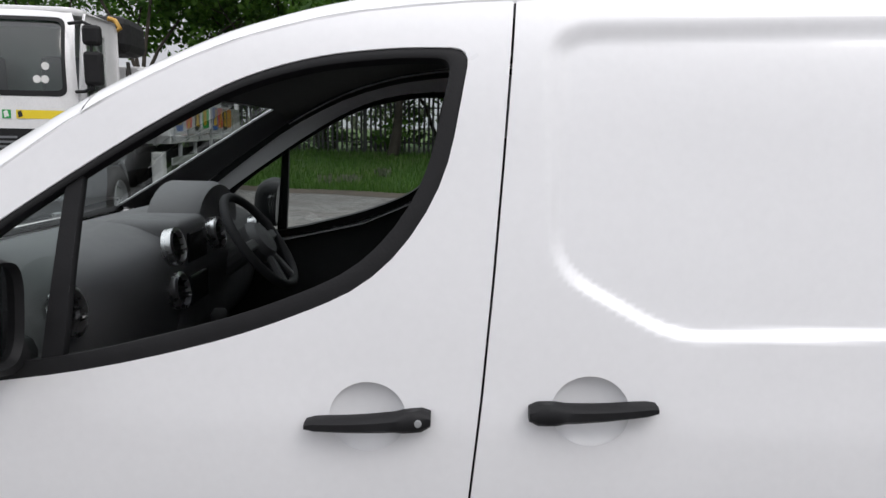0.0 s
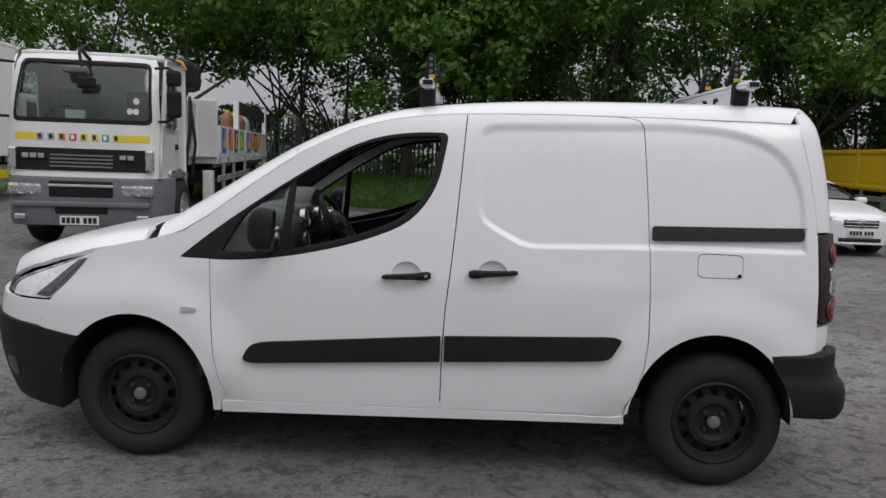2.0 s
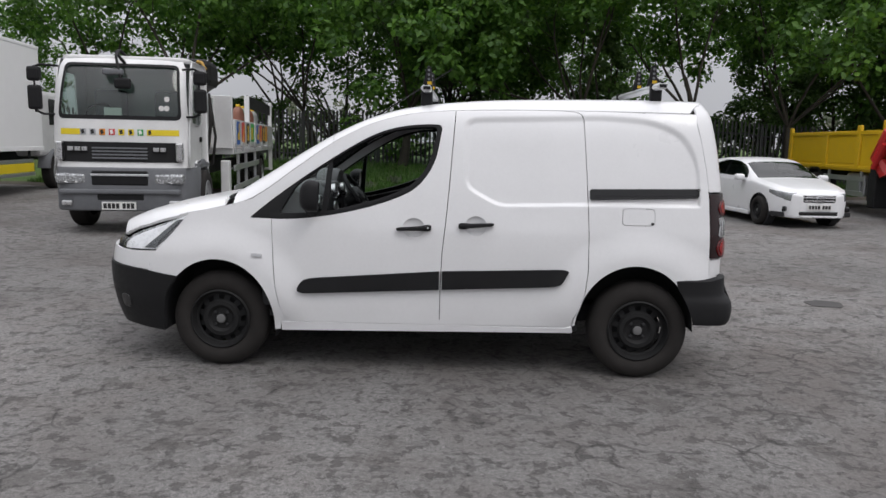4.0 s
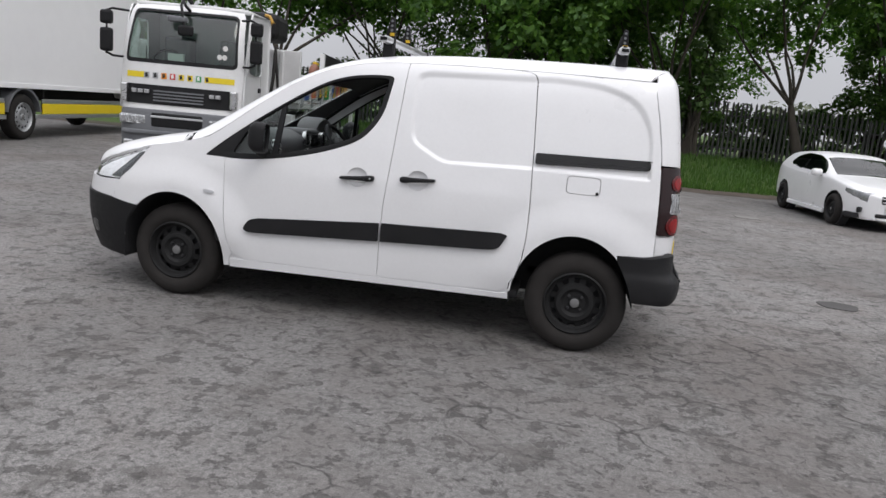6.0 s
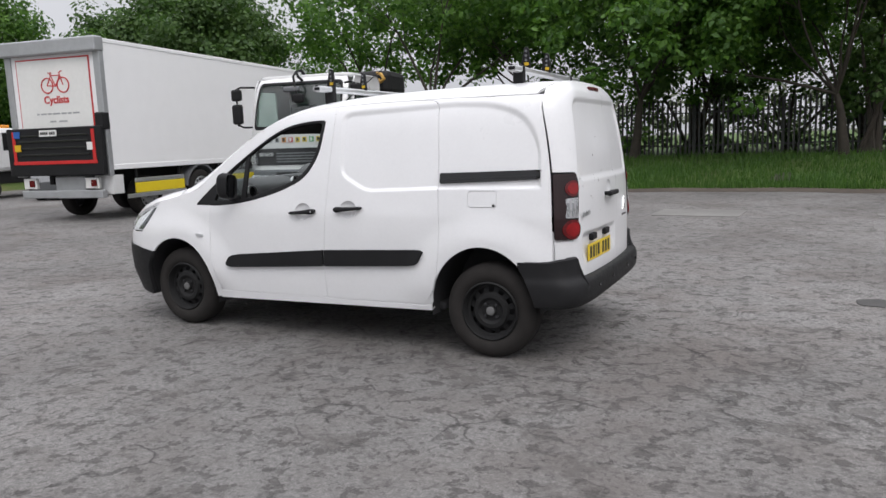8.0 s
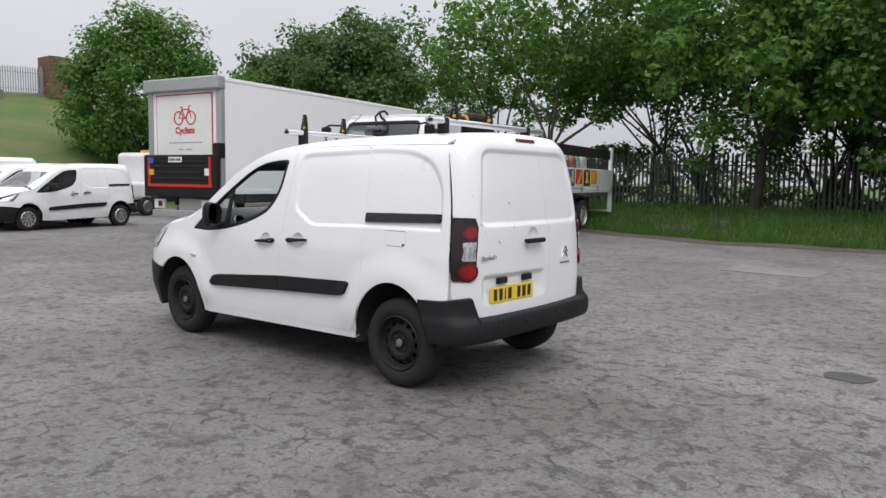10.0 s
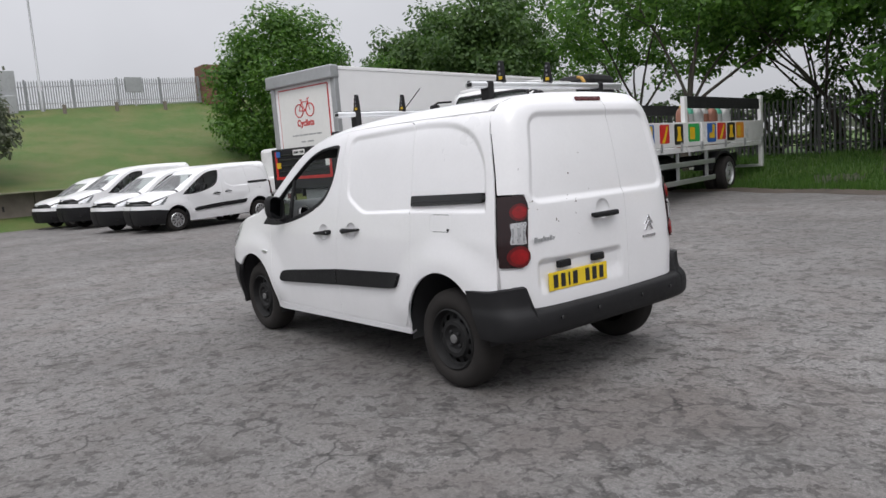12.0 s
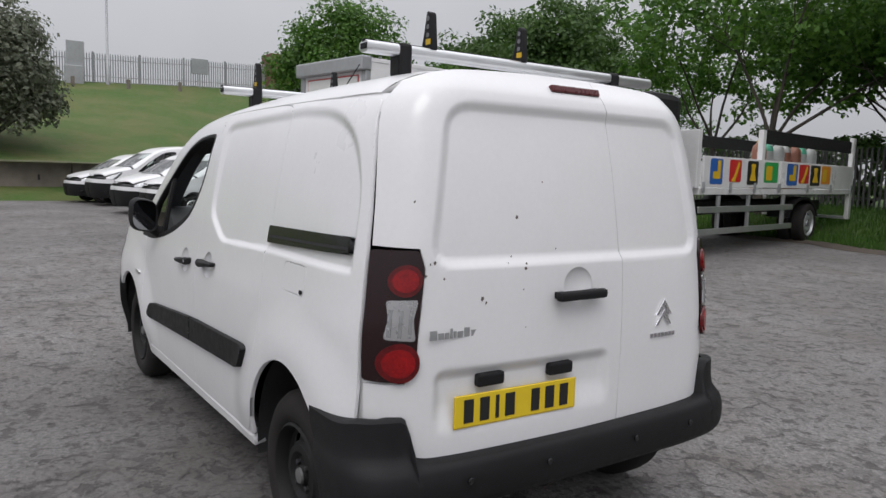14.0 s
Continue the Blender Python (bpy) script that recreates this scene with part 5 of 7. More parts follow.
def hatchback(m):
    v = thing("hatchback_car", "white parked hatchback car with dark alloy wheels beside the tipper truck", "car", m)
    xs = np.array([0.0, -0.06, -0.16, -0.5, -0.95, -1.22, -1.62, -1.98, -2.3, -2.8, -3.3, -3.72, -3.98, -4.18, -4.27, -4.29])
    cols = [hermite(-xs, q) for q in (
        [0.72, 0.77, 0.82, 0.90, 0.97, 1.01, 1.20, 1.36, 1.43, 1.445, 1.43, 1.40, 1.365, 1.17, 0.94, 0.70],
        [0.64, 0.69, 0.73, 0.81, 0.89, 0.93, 0.95, 0.955, 0.96, 0.975, 1.0, 1.03, 1.05, 1.0, 0.86, 0.62],
        [0.38, 0.56, 0.67, 0.81, 0.87, 0.885, 0.89, 0.89, 0.89, 0.89, 0.89, 0.88, 0.86, 0.82, 0.78, 0.68],
        [0.28, 0.42, 0.52, 0.65, 0.71, 0.74, 0.71, 0.68, 0.675, 0.67, 0.66, 0.65, 0.64, 0.65, 0.66, 0.60])]
    nx, nt = 430, 90
    X = -np.concatenate([0.3 * (np.linspace(0, 1, 31)[:-1]) ** 1.6, np.linspace(0.3, 4.29, nx - 30)])
    zt, zb, wb, wr = (c(-X) for c in cols)
    zb = np.minimum(zb, zt - 0.03)
    lo = 0.23 + 0.05 * np.clip((-X - 3.9) / 0.35, 0, 1)
    kt = np.array([0.0, 0.12, 0.22, 0.29, 0.50, 0.56, 0.72, 0.90, 1.0])
    grid = []
    for i in range(nx):
        h = zb[i] - lo[i]
        roof = min(1.0, (zt[i] - zb[i]) / 0.25)
        ky = [0.0, 0.6 * wr[i], 0.92 * wr[i], wr[i] + 0.01, 0.962 * wb[i], 0.985 * wb[i], wb[i], 0.985 * wb[i], 0.93 * wb[i]]
        kz = [zt[i], zt[i] - 0.012, zt[i] - 0.04 * roof - 0.006, zt[i] - 0.075 * roof - 0.01, zb[i] + 0.01, zb[i] - 0.05, lo[i] + 0.52 * h, lo[i] + 0.14 * h, lo[i]]
        t = np.linspace(0, 1, nt)
        fy, fz = hermite(kt, ky), hermite(kt, kz)
        grid.append(np.stack([np.full(nt, X[i]), fy(t), fz(t)], 1))
    grid = np.array(grid)
    dlo = rounded([(-1.50, 0.985), (-1.72, 1.16), (-2.02, 1.325), (-2.45, 1.375), (-2.95, 1.36), (-3.30, 1.29), (-3.50, 1.16), (-3.42, 1.085), (-2.9, 1.02)], 0.06)
    mid = (grid[:-1, :-1] + grid[1:, 1:]) / 2
    side = sdf(dlo, mid[..., 0], mid[..., 2])
    tt = np.arange(nt - 1) / (nt - 1)
    inband = (tt > 0.27) & (tt < 0.52)
    kind = np.zeros(mid.shape[:2], int)
    kind[(side < 0) & inband[None]] = 1
    kind[(np.abs(mid[..., 0] + 2.62) < 0.035) & inband[None] & (side < 0)] = 3
    top = (tt < 0.235)[None]
    kind[top & (mid[..., 0] < -1.26) & (mid[..., 0] > -1.96)] = 2
    kind[top & (mid[..., 0] < -3.95) & (mid[..., 0] > -4.15)] = 2
    lampz = 0.665 + 0.21 * (-mid[..., 0] - 0.1)
    kind[(mid[..., 0] > -0.55) & (mid[..., 0] < -0.07) & (np.abs(mid[..., 1]) > 0.44) & (np.abs(mid[..., 2] - lampz) < 0.082 - 0.10 * (-mid[..., 0] - 0.07))] = 4
    for wx in (-0.87, -3.57):
        kind[(np.hypot(mid[..., 0] - wx, mid[..., 2] - 0.33) < 0.365) & (tt > 0.5)[None]] = 9
    for code, nm, mt, lab in ((0, "body", "white", ""), (1, "side_glass", "glass_dark", "dark tinted side windows"), (2, "screen", "glass_dark", "raked windscreen and tail glass"), (3, "door_pillar", "black_gloss", ""), (4, "headlamp", "lamp_smoky", "swept smoky headlamp")):
        for flip in (1, -1):
            F = [(i * nt + j, i * nt + j + 1, (i + 1) * nt + j + 1, (i + 1) * nt + j)[::flip] for i, j in zip(*np.nonzero(kind == code))]
            used = sorted({q for f in F for q in f})
            at = {q: n for n, q in enumerate(used)}
            me = bpy.data.meshes.new(nm)
            me.from_pydata((grid.reshape(-1, 3)[used] * (1, flip, 1)).tolist(), [], [[at[q] for q in f] for f in F])
            me.shade_smooth()
            part(nm, me, M[mt], v, lab)
    bm = B()
    bm.faces.new([bm.verts.new(p) for p in grid[0]] + [bm.verts.new(p * (1, -1, 1)) for p in grid[0][::-1][:-1]])
    bm.faces.new([bm.verts.new(p) for p in grid[-1]] + [bm.verts.new(p * (1, -1, 1)) for p in grid[-1][::-1][:-1]])
    part("end_panel", bm, M["white"], v)
    fitted("floor_pan", v, "trim_dark", -4.1, -0.15, -0.80, 0.80, 0.24, 0.34, 0.02)
    fitted("seat_block", v, "trim_dark", -3.9, -1.5, -0.70, 0.70, 0.34, 0.90, 0.05)
    for x in (-0.87, -3.57):
        for s in (-1, 1):
            arch_disc(v, x, s * 0.80, 0.37, s)
            wheel(v, x, s * 0.80, s, M["steel_black"], 0.315, 0.19, False, "dark alloy wheel")
    for s in (-1, 1):
        o = fitted("door_mirror", v, "white", -0.08, 0.08, -0.11, 0.11, -0.07, 0.07, 0.05, "white door mirror")
        o.location = (-1.60, s * 0.985, 1.0)
        o = fitted("air_intake", v, "black_gloss", -0.05, 0.03, -0.15, 0.15, -0.055, 0.055, 0.03)
        o.matrix_basis = Matrix.Translation((-0.17, s * 0.60, 0.41)) @ pose(0, 0, 0, 0, 0, -s * 40)
        fitted("side_skirt", v, "white", -3.2, -1.25, s * 0.84, s * 0.90, 0.18, 0.27, 0.02)
    g = fitted("grille", v, "black_gloss", -0.09, 0.012, -0.37, 0.37, 0.53, 0.71, 0.05, "dark grille with a chrome badge")
    for z in (0.588, 0.652):
        fitted("grille_bar", g, "chrome", 0.003, 0.020, -0.34, 0.34, z - 0.012, z + 0.012, 0.006)
    bm = B()
    lathe(bm, [(0.075, 0.02), (0.08, 0.03), (0.068, 0.034), (0.064, 0.02)], 24, "x", (0, 0, 0.62), cap=False)
    for k in range(3):
        box(bm, 0.022, 0.03, -0.006, 0.006, 0, 0.07, 0, 1, Matrix.Translation((0, 0, 0.62)) @ Matrix.Rotation(2 * math.pi * k / 3, 4, "X"))
    part("badge", bm, M["chrome"], g)
    fitted("lower_grille", v, "black_gloss", -0.12, 0.012, -0.42, 0.42, 0.275, 0.37, 0.03)
    fitted("splitter", v, "silver", -0.12, 0.025, -0.46, 0.46, 0.235, 0.265, 0.012)
    p = fitted("number_plate", v, "white_plate", 0.0, 0.03, -0.26, 0.26, 0.40, 0.51, 0.004, "white number plate")
    bars(p, [0.05, 0.05, 0.05, 0.05, -0.02, 0.05, 0.05, 0.05], 0.075, Matrix.Translation((0.0305, 0, 0.455)) @ FACE_POS_X, M["ink"], 0.014)
    return v


# ---------------------------------------------------------------- the flatbed truck
def flat(y0, s=1):
    """A flank at y = y0 as a surface of (x, z)."""
    return lambda a, b: (np.asarray(a, float), np.full(np.shape(a), float(y0)), np.asarray(b, float))


M["hook"] = simple("worn_yellow_hook", (0.42, 0.24, 0.04), 0.6, vary=0.4, scale=20)
CAB_X = hermite([0.3, 0.9, 1.05, 1.8, 2.55, 2.68, 2.75], [0.0, 0.0, -0.04, -0.09, -0.34, -0.46, -0.7])


def cab_front(y, z):
    y, z = np.asarray(y, float), np.asarray(z, float)
    return CAB_X(z) - 0.16 * np.clip(np.abs(y) / 1.05, 0, 1) ** 6, y, z


def flatbed_truck(m):
    v = thing("flatbed_truck", "white flatbed truck with yellow front stripe, gas bottles and picture boards", "truck", m)
    W = 1.03
    cab = new("cab")
    cab.parent = v
    cab["label"] = "white tilting truck cab"
    screen = rounded([(-0.92, 1.76), (0.92, 1.76), (0.86, 2.57), (-0.86, 2.57)], 0.09)
    face = [(-W, 1.02), (W, 1.02), (W, 1.8), (0.97, 2.55), (0.90, 2.70), (-0.90, 2.70), (-0.97, 2.55), (-W, 1.8)]
    part("cab_front", panel("cab_front", face, cab_front, 0.06, [screen], 0.03), M["white_old"], cab)
    g = part("windscreen", panel("windscreen", screen, proud(cab_front, -0.02), 0.1, (), 0), M["glass_trees"], cab, "tall windscreen with inspection discs")
    g.visible_shadow = False
    part("screen_seal", panel("screen_seal", rounded([(-0.94, 1.74), (0.94, 1.74), (0.88, 2.59), (-0.88, 2.59)], 0.1), proud(cab_front, 0.004), 0.1, [rounded([(-0.90, 1.80), (0.90, 1.80), (0.845, 2.55), (-0.845, 2.55)], 0.08)], 0.01), M["black_plastic"], cab)
    for s in (-1, 1):
        prof = [(-0.14, 1.02), (-0.24, 1.8), (-0.42, 2.5), (-0.55, 2.66), (-1.62, 2.70), (-1.72, 2.6), (-1.72, 0.95), (-1.55, 0.95), (-1.52, 1.1)] + [(-0.75, 1.12), (-0.62, 1.02)]
        win = rounded([(-0.42, 1.72), (-0.52, 2.45), (-1.15, 2.47), (-1.18, 1.72), (-0.9, 1.68)], 0.06)
        part("cab_side", panel("cab_side", prof, flat(s * W), 0.1, [win], 0.03), M["white_old"], cab)
        gl = part("side_window", panel("side_window", win, flat(s * (W - 0.02)), 0.2, (), 0), M["glass"], cab, "door window")
        gl.visible_shadow = False
        part("door_seam", panel("door_seam", [(-1.24, 1.15), (-1.255, 1.15), (-1.255, 2.5), (-1.24, 2.5)], flat(s * (W + 0.002)), 0.3, (), 0), M["trim_dark"], cab)
        fitted("door_handle", cab, "black_plastic", -1.2, -1.08, s * W, s * (W + 0.03), 1.42, 1.5, 0.01)
        fitted("wheel_guard", cab, "grey_plastic", -1.86, -0.62, s * 0.86, s * 1.06, 0.98, 1.08, 0.03)
        bm = B()
        prism(bm, arc(-1.27, 0.48, 0.66, 0, 180, 18) + arc(-1.27, 0.48, 0.57, 180, 0, 18), s * 0.80, s * 1.06, "y", 0.012)
        part("mudguard", bm, M["grey_plastic"], cab, smooth=40)
        # mirrors on their arm
        mi = part("mirror_arm", tube(B(), [(-0.30, s * 0.95, 2.52), (-0.12, s * 1.16, 2.52), (-0.10, s * 1.24, 2.48)], 0.018, 8), M["black_plastic"], cab, smooth=60)
        part("mirror_stay", tube(B(), [(-0.25, s * 0.98, 1.80), (-0.12, s * 1.14, 1.80), (-0.10, s * 1.24, 1.85)], 0.018, 8), M["black_plastic"], mi, smooth=60)
        tube_bm = tube(B(), [(-0.10, s * 1.24, 2.5), (-0.10, s * 1.24, 1.82)], 0.016, 8)
        part("mirror_post", tube_bm, M["black_plastic"], mi)
        fitted("mirror_head", mi, "black_plastic", -0.18, -0.06, s * 1.15, s * 1.35, 2.28, 2.49, 0.04, "black mirror housing")
        fitted("mirror_head", mi, "black_plastic", -0.18, -0.06, s * 1.15, s * 1.35, 1.86, 2.22, 0.04, "black mirror housing")
        o = fitted("headlamp", cab, "lamp_clear", -0.12, 0.022, s * 0.52, s * 0.98, 0.77, 0.93, 0.04, "clear twin headlamp")
        part("lamp_bowl", lathe(lathe(B(), [(0.062, 0.024), (0.05, 0.012), (0.0, 0.008)], 16, "x", (0, s * 0.63, 0.85), False), [(0.062, 0.024), (0.05, 0.012), (0.0, 0.008)], 16, "x", (0, s * 0.79, 0.85), False), M["silver"], o)
        fitted("corner_lamp", cab, "silver", -0.15, -0.02, s * 0.86, s * 0.97, 1.12, 1.40, 0.02)
        fitted("fog_lamp", cab, "silver", -0.05, 0.022, s * 0.74, s * 0.90, 0.44, 0.52, 0.02)
    bm = prism(B(), rounded([(-0.46, 0.86), (-0.46, -0.86), (-0.6, -1.0), (-1.72, -1.02), (-1.72, 1.02), (-0.6, 1.0)], 0.08), 2.63, 2.72, "z", 0.035)
    part("cab_roof", bm, M["white_old"], cab, smooth=40)
    fitted("cab_back", cab, "white_old", -1.76, -1.70, -W, W, 0.95, 2.66, 0.02)
    fitted("cab_floor", cab, "trim_dark", -1.7, -0.2, -0.98, 0.98, 1.0, 1.06, 0)
    fitted("dashboard", cab, "dash", -0.62, -0.22, -0.9, 0.9, 1.4, 1.78, 0.08)
    for yy in (-0.5, 0.5):
        fitted("seat", cab, "grey_plastic", -1.55, -1.2, yy - 0.25, yy + 0.25, 1.1, 2.25, 0.07)
    sw = part("steering_wheel", tube(B(), [(0, 0.21 * math.cos(t), 0.21 * math.sin(t)) for t in [2 * math.pi * i / 24 for i in range(25)]], 0.018, 8, False), M["black_plastic"], cab)
    sw.matrix_basis = Matrix.Translation((-0.72, -0.5, 1.86)) @ Matrix.Rotation(radians(-50), 4, "Y")
    fitted("front_mirror", cab, "black_plastic", -0.17, -0.07, -0.06, 0.19, 2.20, 2.36, 0.035, "black front mirror on its arm")
    # plain grey box over the screen, not a lamp
    fitted("visor_lamp", cab, "grey_plastic", -0.25, -0.10, -0.24, 0.06, 2.40, 2.49, 0.025)
    part("mirror_hanger", tube(B(), [(-0.30, -0.06, 2.74), (-0.13, -0.02, 2.66), (-0.12, 0.04, 2.34)], 0.022, 8), M["black_plastic"], cab, smooth=60)
    fitted("paper", cab, "white_plate", -0.32, -0.26, -0.28, -0.02, 1.80, 1.92, 0)
    for yy, zz in ((0.72, 2.06), (0.72, 1.92), (0.64, 1.92)):
        o = part("inspection_disc", lathe(B(), [(0.0, 0.004), (0.042, 0.004), (0.042, 0.0)], 16, "x", cap=False), M["white_plate"], cab)
        x, _, _ = cab_front(np.array(yy), np.array(zz))
        o.location = (float(x) - 0.012, yy, zz)
    # front: stripe with small signs, grille, bumper
    for a, b in ((-0.90, -0.60), (0.50, 0.90)):
        part("front_stripe", panel("front_stripe", [(a, 1.505), (b, 1.505), (b, 1.595), (a, 1.595)], proud(cab_front, 0.004), 0.1, (), 0.004), M["yellow_tape"], cab, "yellow reflective stripe")
    for i, c in enumerate(("steel_grey", "steel_grey", "orange", "red", "yellow_tape", "yellow_tape", "green", "yellow_tape")):
        yy = -0.55 + i * 0.145
        part("warning_sign", panel("warning_sign", [(yy - 0.045, 1.505), (yy + 0.045, 1.505), (yy + 0.045, 1.595), (yy - 0.045, 1.595)], proud(cab_front, 0.008), 0.2, (), 0.003), M[c], cab)
        part("sign_mark", panel("sign_mark", [(yy - 0.02, 1.515), (yy + 0.025, 1.53), (yy + 0.01, 1.59), (yy - 0.03, 1.575)], proud(cab_front, 0.011), 0.2, (), 0.002), M["white_plate" if c in ("green", "red") else "ink"], cab)
    gr = part("grille", panel("grille", rounded([(-0.90, 1.10), (0.90, 1.10), (0.95, 1.40), (-0.95, 1.40)], 0.04), proud(cab_front, 0.012), 0.1, (), 0.03), M["black_plastic"], cab, "black slatted grille with letter badges")
    for z in (1.16, 1.21, 1.26, 1.31):
        part("grille_slat", panel("grille_slat", [(-0.42, z - 0.012), (0.42, z - 0.012), (0.42, z + 0.012), (-0.42, z + 0.012)], proud(cab_front, 0.028), 0.2, (), 0.02), M["grey_plastic"], gr)
    for y0, n in ((-0.78, 3), (0.52, 2)):
        for k in range(n):
            fitted("letter_bar", gr, "silver", -0.045, -0.015, y0 + k * 0.105, y0 + k * 0.105 + 0.085, 1.265, 1.325, 0.004)
    bp = rounded([(-0.95, 1.08), (-0.35, 1.08), (-0.08, 0.98), (0.01, 0.7), (0.01, -0.7), (-0.08, -0.98), (-0.35, -1.08), (-0.95, -1.08)], 0.08)
    bu = part("front_bumper", prism(B(), bp, 0.36, 1.02, "z", 0.04), M["grey_plastic"], cab, "grey plastic truck bumper", 40)
    bu.data.materials[0] = M["grey_plastic"]
    fitted("bumper_grille", bu, "black_plastic", -0.05, 0.018, -0.44, 0.44, 0.74, 0.98, 0.03)
    fitted("grille_bar", bu, "alu", 0.0, 0.03, -0.44, 0.44, 0.89, 0.925, 0.006)
    fitted("bumper_slot", bu, "black_plastic", -0.05, 0.016, -0.36, 0.36, 0.52, 0.64, 0.02)
    fitted("bumper_lip", bu, "grey_plastic", -0.1, 0.05, -0.92, 0.92, 0.62, 0.69, 0.02)
    p = fitted("number_plate", bu, "white_plate", 0.0, 0.03, -0.29, 0.23, 0.38, 0.50, 0.004)
    bars(p, [0.05, 0.05, 0.05, 0.05, -0.02, 0.05, 0.05, 0.05], 0.08, Matrix.Translation((0.0305, -0.03, 0.44)) @ FACE_POS_X, M["ink"], 0.014)
    bm = tube(B(), [(-0.42, 0.05, 2.58), (-0.30, 0.0, 2.66), (-0.35, -0.08, 2.76), (-0.5, -0.06, 2.8), (-0.52, 0.02, 2.72)], 0.025, 8)
    part("roof_lamp_bracket", bm, M["black_plastic"], cab, smooth=60)
    # chassis, bed and its gear
    for s in (-1, 1):
        fitted("chassis_rail", v, "steel_black", -8.9, -0.7, s * 0.38, s * 0.46, 0.72, 0.98, 0.01)
        for z in (0.46, 0.88):
            fitted("side_guard", v, "alu", -6.5, -2.9, s * 1.12, s * 1.15, z - 0.06, z + 0.06, 0.012)
        for x in (-6.2, -4.9, -3.7):
            fitted("guard_post", v, "steel_grey", x - 0.04, x + 0.04, s * 1.06, s * 1.12, 0.42, 1.15, 0.01)
        wheel(v, -1.27, s * 0.93, s, M["steel_grey"], 0.475, 0.27, False, "", 0.30)
        wheel(v, -7.16, s * 0.97, s, M["steel_grey"], 0.475, 0.27, False, "", 0.30)
        wheel(v, -7.16, s * 0.66, s, M["steel_grey"], 0.475, 0.27, False, "", 0.30)
        bm = B()
        prism(bm, arc(-7.0, 0.48, 0.62, 15, 165, 14) + arc(-7.0, 0.48, 0.57, 165, 15, 14), s * 0.62, s * 1.12, "y")
        part("mudguard", bm, M["black_plastic"], v, smooth=40)
        for x0, x1 in ((-5.9, -3.0), (-9.05, -5.95)):
            b = fitted("drop_side", v, "white_old", x0, x1, s * 1.10, s * 1.15, 1.30, 1.88, 0.012, "white drop side with printed pictures")
            if s > 0:
                cols = (("blue", "yellow"), ("red", "yellow"), ("ink", "yellow"), ("green", "yellow")) if x0 > -5.95 + 0.01 or x1 > -5 else (("blue", "yellow"), ("red", "yellow"), ("ink", "yellow"), ("orange", "yellow"))
                for k, (c1, c2) in enumerate(cols):
                    step = 0.72 if x1 > -5 else 0.46
                    a = x1 - 0.22 - k * step
                    w2 = 0.46 if x1 > -5 else 0.40
                    pic = part("printed_panel", prism(B(), rounded([(a, 1.36 + 0.05 * (k % 2)), (a, 1.84), (a - w2, 1.84), (a - w2, 1.36 + 0.05 * (k % 2))], 0.05), 1.150, 1.154, "y"), M[c1], b)
                    shp = [[(0.1, 0.1), (0.38, 0.1), (0.38, 0.45), (0.26, 0.45), (0.26, 0.24), (0.1, 0.24)], [(0.08, 0.06), (0.22, 0.04), (0.40, 0.40), (0.34, 0.46), (0.2, 0.2)], [(0.1, 0.08), (0.38, 0.08), (0.3, 0.26), (0.34, 0.42), (0.14, 0.42), (0.18, 0.26)], [(0.06, 0.1), (0.26, 0.1), (0.26, 0.4), (0.06, 0.4)]][k]
                    part("printed_shape", prism(B(), rounded([(a - q * w2 / 0.46, 1.36 + r) for q, r in shp], 0.04), 1.154, 1.157, "y"), M[c2], pic)
        for x in (-3.0, -4.0, -5.0, -5.92, -7.0, -8.0, -9.0):
            fitted("bed_hinge", v, "steel_grey", x - 0.04, x + 0.04, s * 1.15, s * 1.175, 1.20, 1.40, 0.008)
    fitted("bed_deck", v, "white_old", -9.1, -2.9, -1.13, 1.13, 1.16, 1.28, 0.01)
    hb = fitted("headboard", v, "white_old", -2.92, -2.84, -1.13, 1.13, 1.28, 2.34, 0.012, "white steel headboard")
    for yy in (-0.75, 0.0, 0.75):
        fitted("board_rib", hb, "white_old", -2.86, -2.80, yy - 0.04, yy + 0.04, 1.28, 2.3, 0.01)
    for x, z1 in ((-5.35, 2.50), (-9.08, 2.62)):
        for s in (-1, 1):
            fitted("cage_post", v, "white_old", x - 0.06, x + 0.06, s * 1.02, s * 1.13, 0.5 if x < -8 else 1.28, z1, 0.012)
    for s in (-1, 1):
        fitted("cage_top", v, "steel_black", -9.0, -5.4, s * 1.05, s * 1.09, 2.22, 2.52, 0.01, "dark mesh panel round the bottles")
    fitted("tail_frame", v, "alu", -9.12, -9.04, -1.05, 1.05, 0.50, 0.58, 0.01)
    fitted("tail_board", v, "white_old", -9.14, -9.09, -1.1, 1.1, 1.28, 1.88, 0.012)
    # loader crane folded behind the cab
    cr = part("loader_crane", box(box(B(), -2.6, -2.1, -0.3, 0.3, 0.95, 2.5, 0.05), -2.70, -2.1, 0.15, 0.95, 2.42, 2.92, 0.12), M["steel_black"], v, "black folded loader crane")
    part("crane_arm", tube(B(), [(-2.35, -0.6, 2.5), (-2.45, 0.2, 2.7), (-2.4, 0.9, 2.6)], [0.08, 0.11, 0.10], 10), M["steel_black"], cr, smooth=60)
    part("crane_hook", tube(B(), [(-2.1, 0.75, 2.72), (-2.05, 0.82, 2.66), (-2.05, 0.90, 2.72), (-2.05, 0.84, 2.82), (-2.05, 0.76, 2.84)], 0.03, 8), M["hook"], cr, smooth=60)
    part("crane_hose", tube(tube(B(), [(-2.0, 0.9, 1.1), (-1.95, 1.0, 1.7), (-2.1, 0.95, 2.2)], 0.03, 8), [(-2.15, 0.95, 1.0), (-2.05, 1.05, 1.5), (-2.2, 0.9, 2.3)], 0.025, 8), M["rubber"], cr, smooth=60)
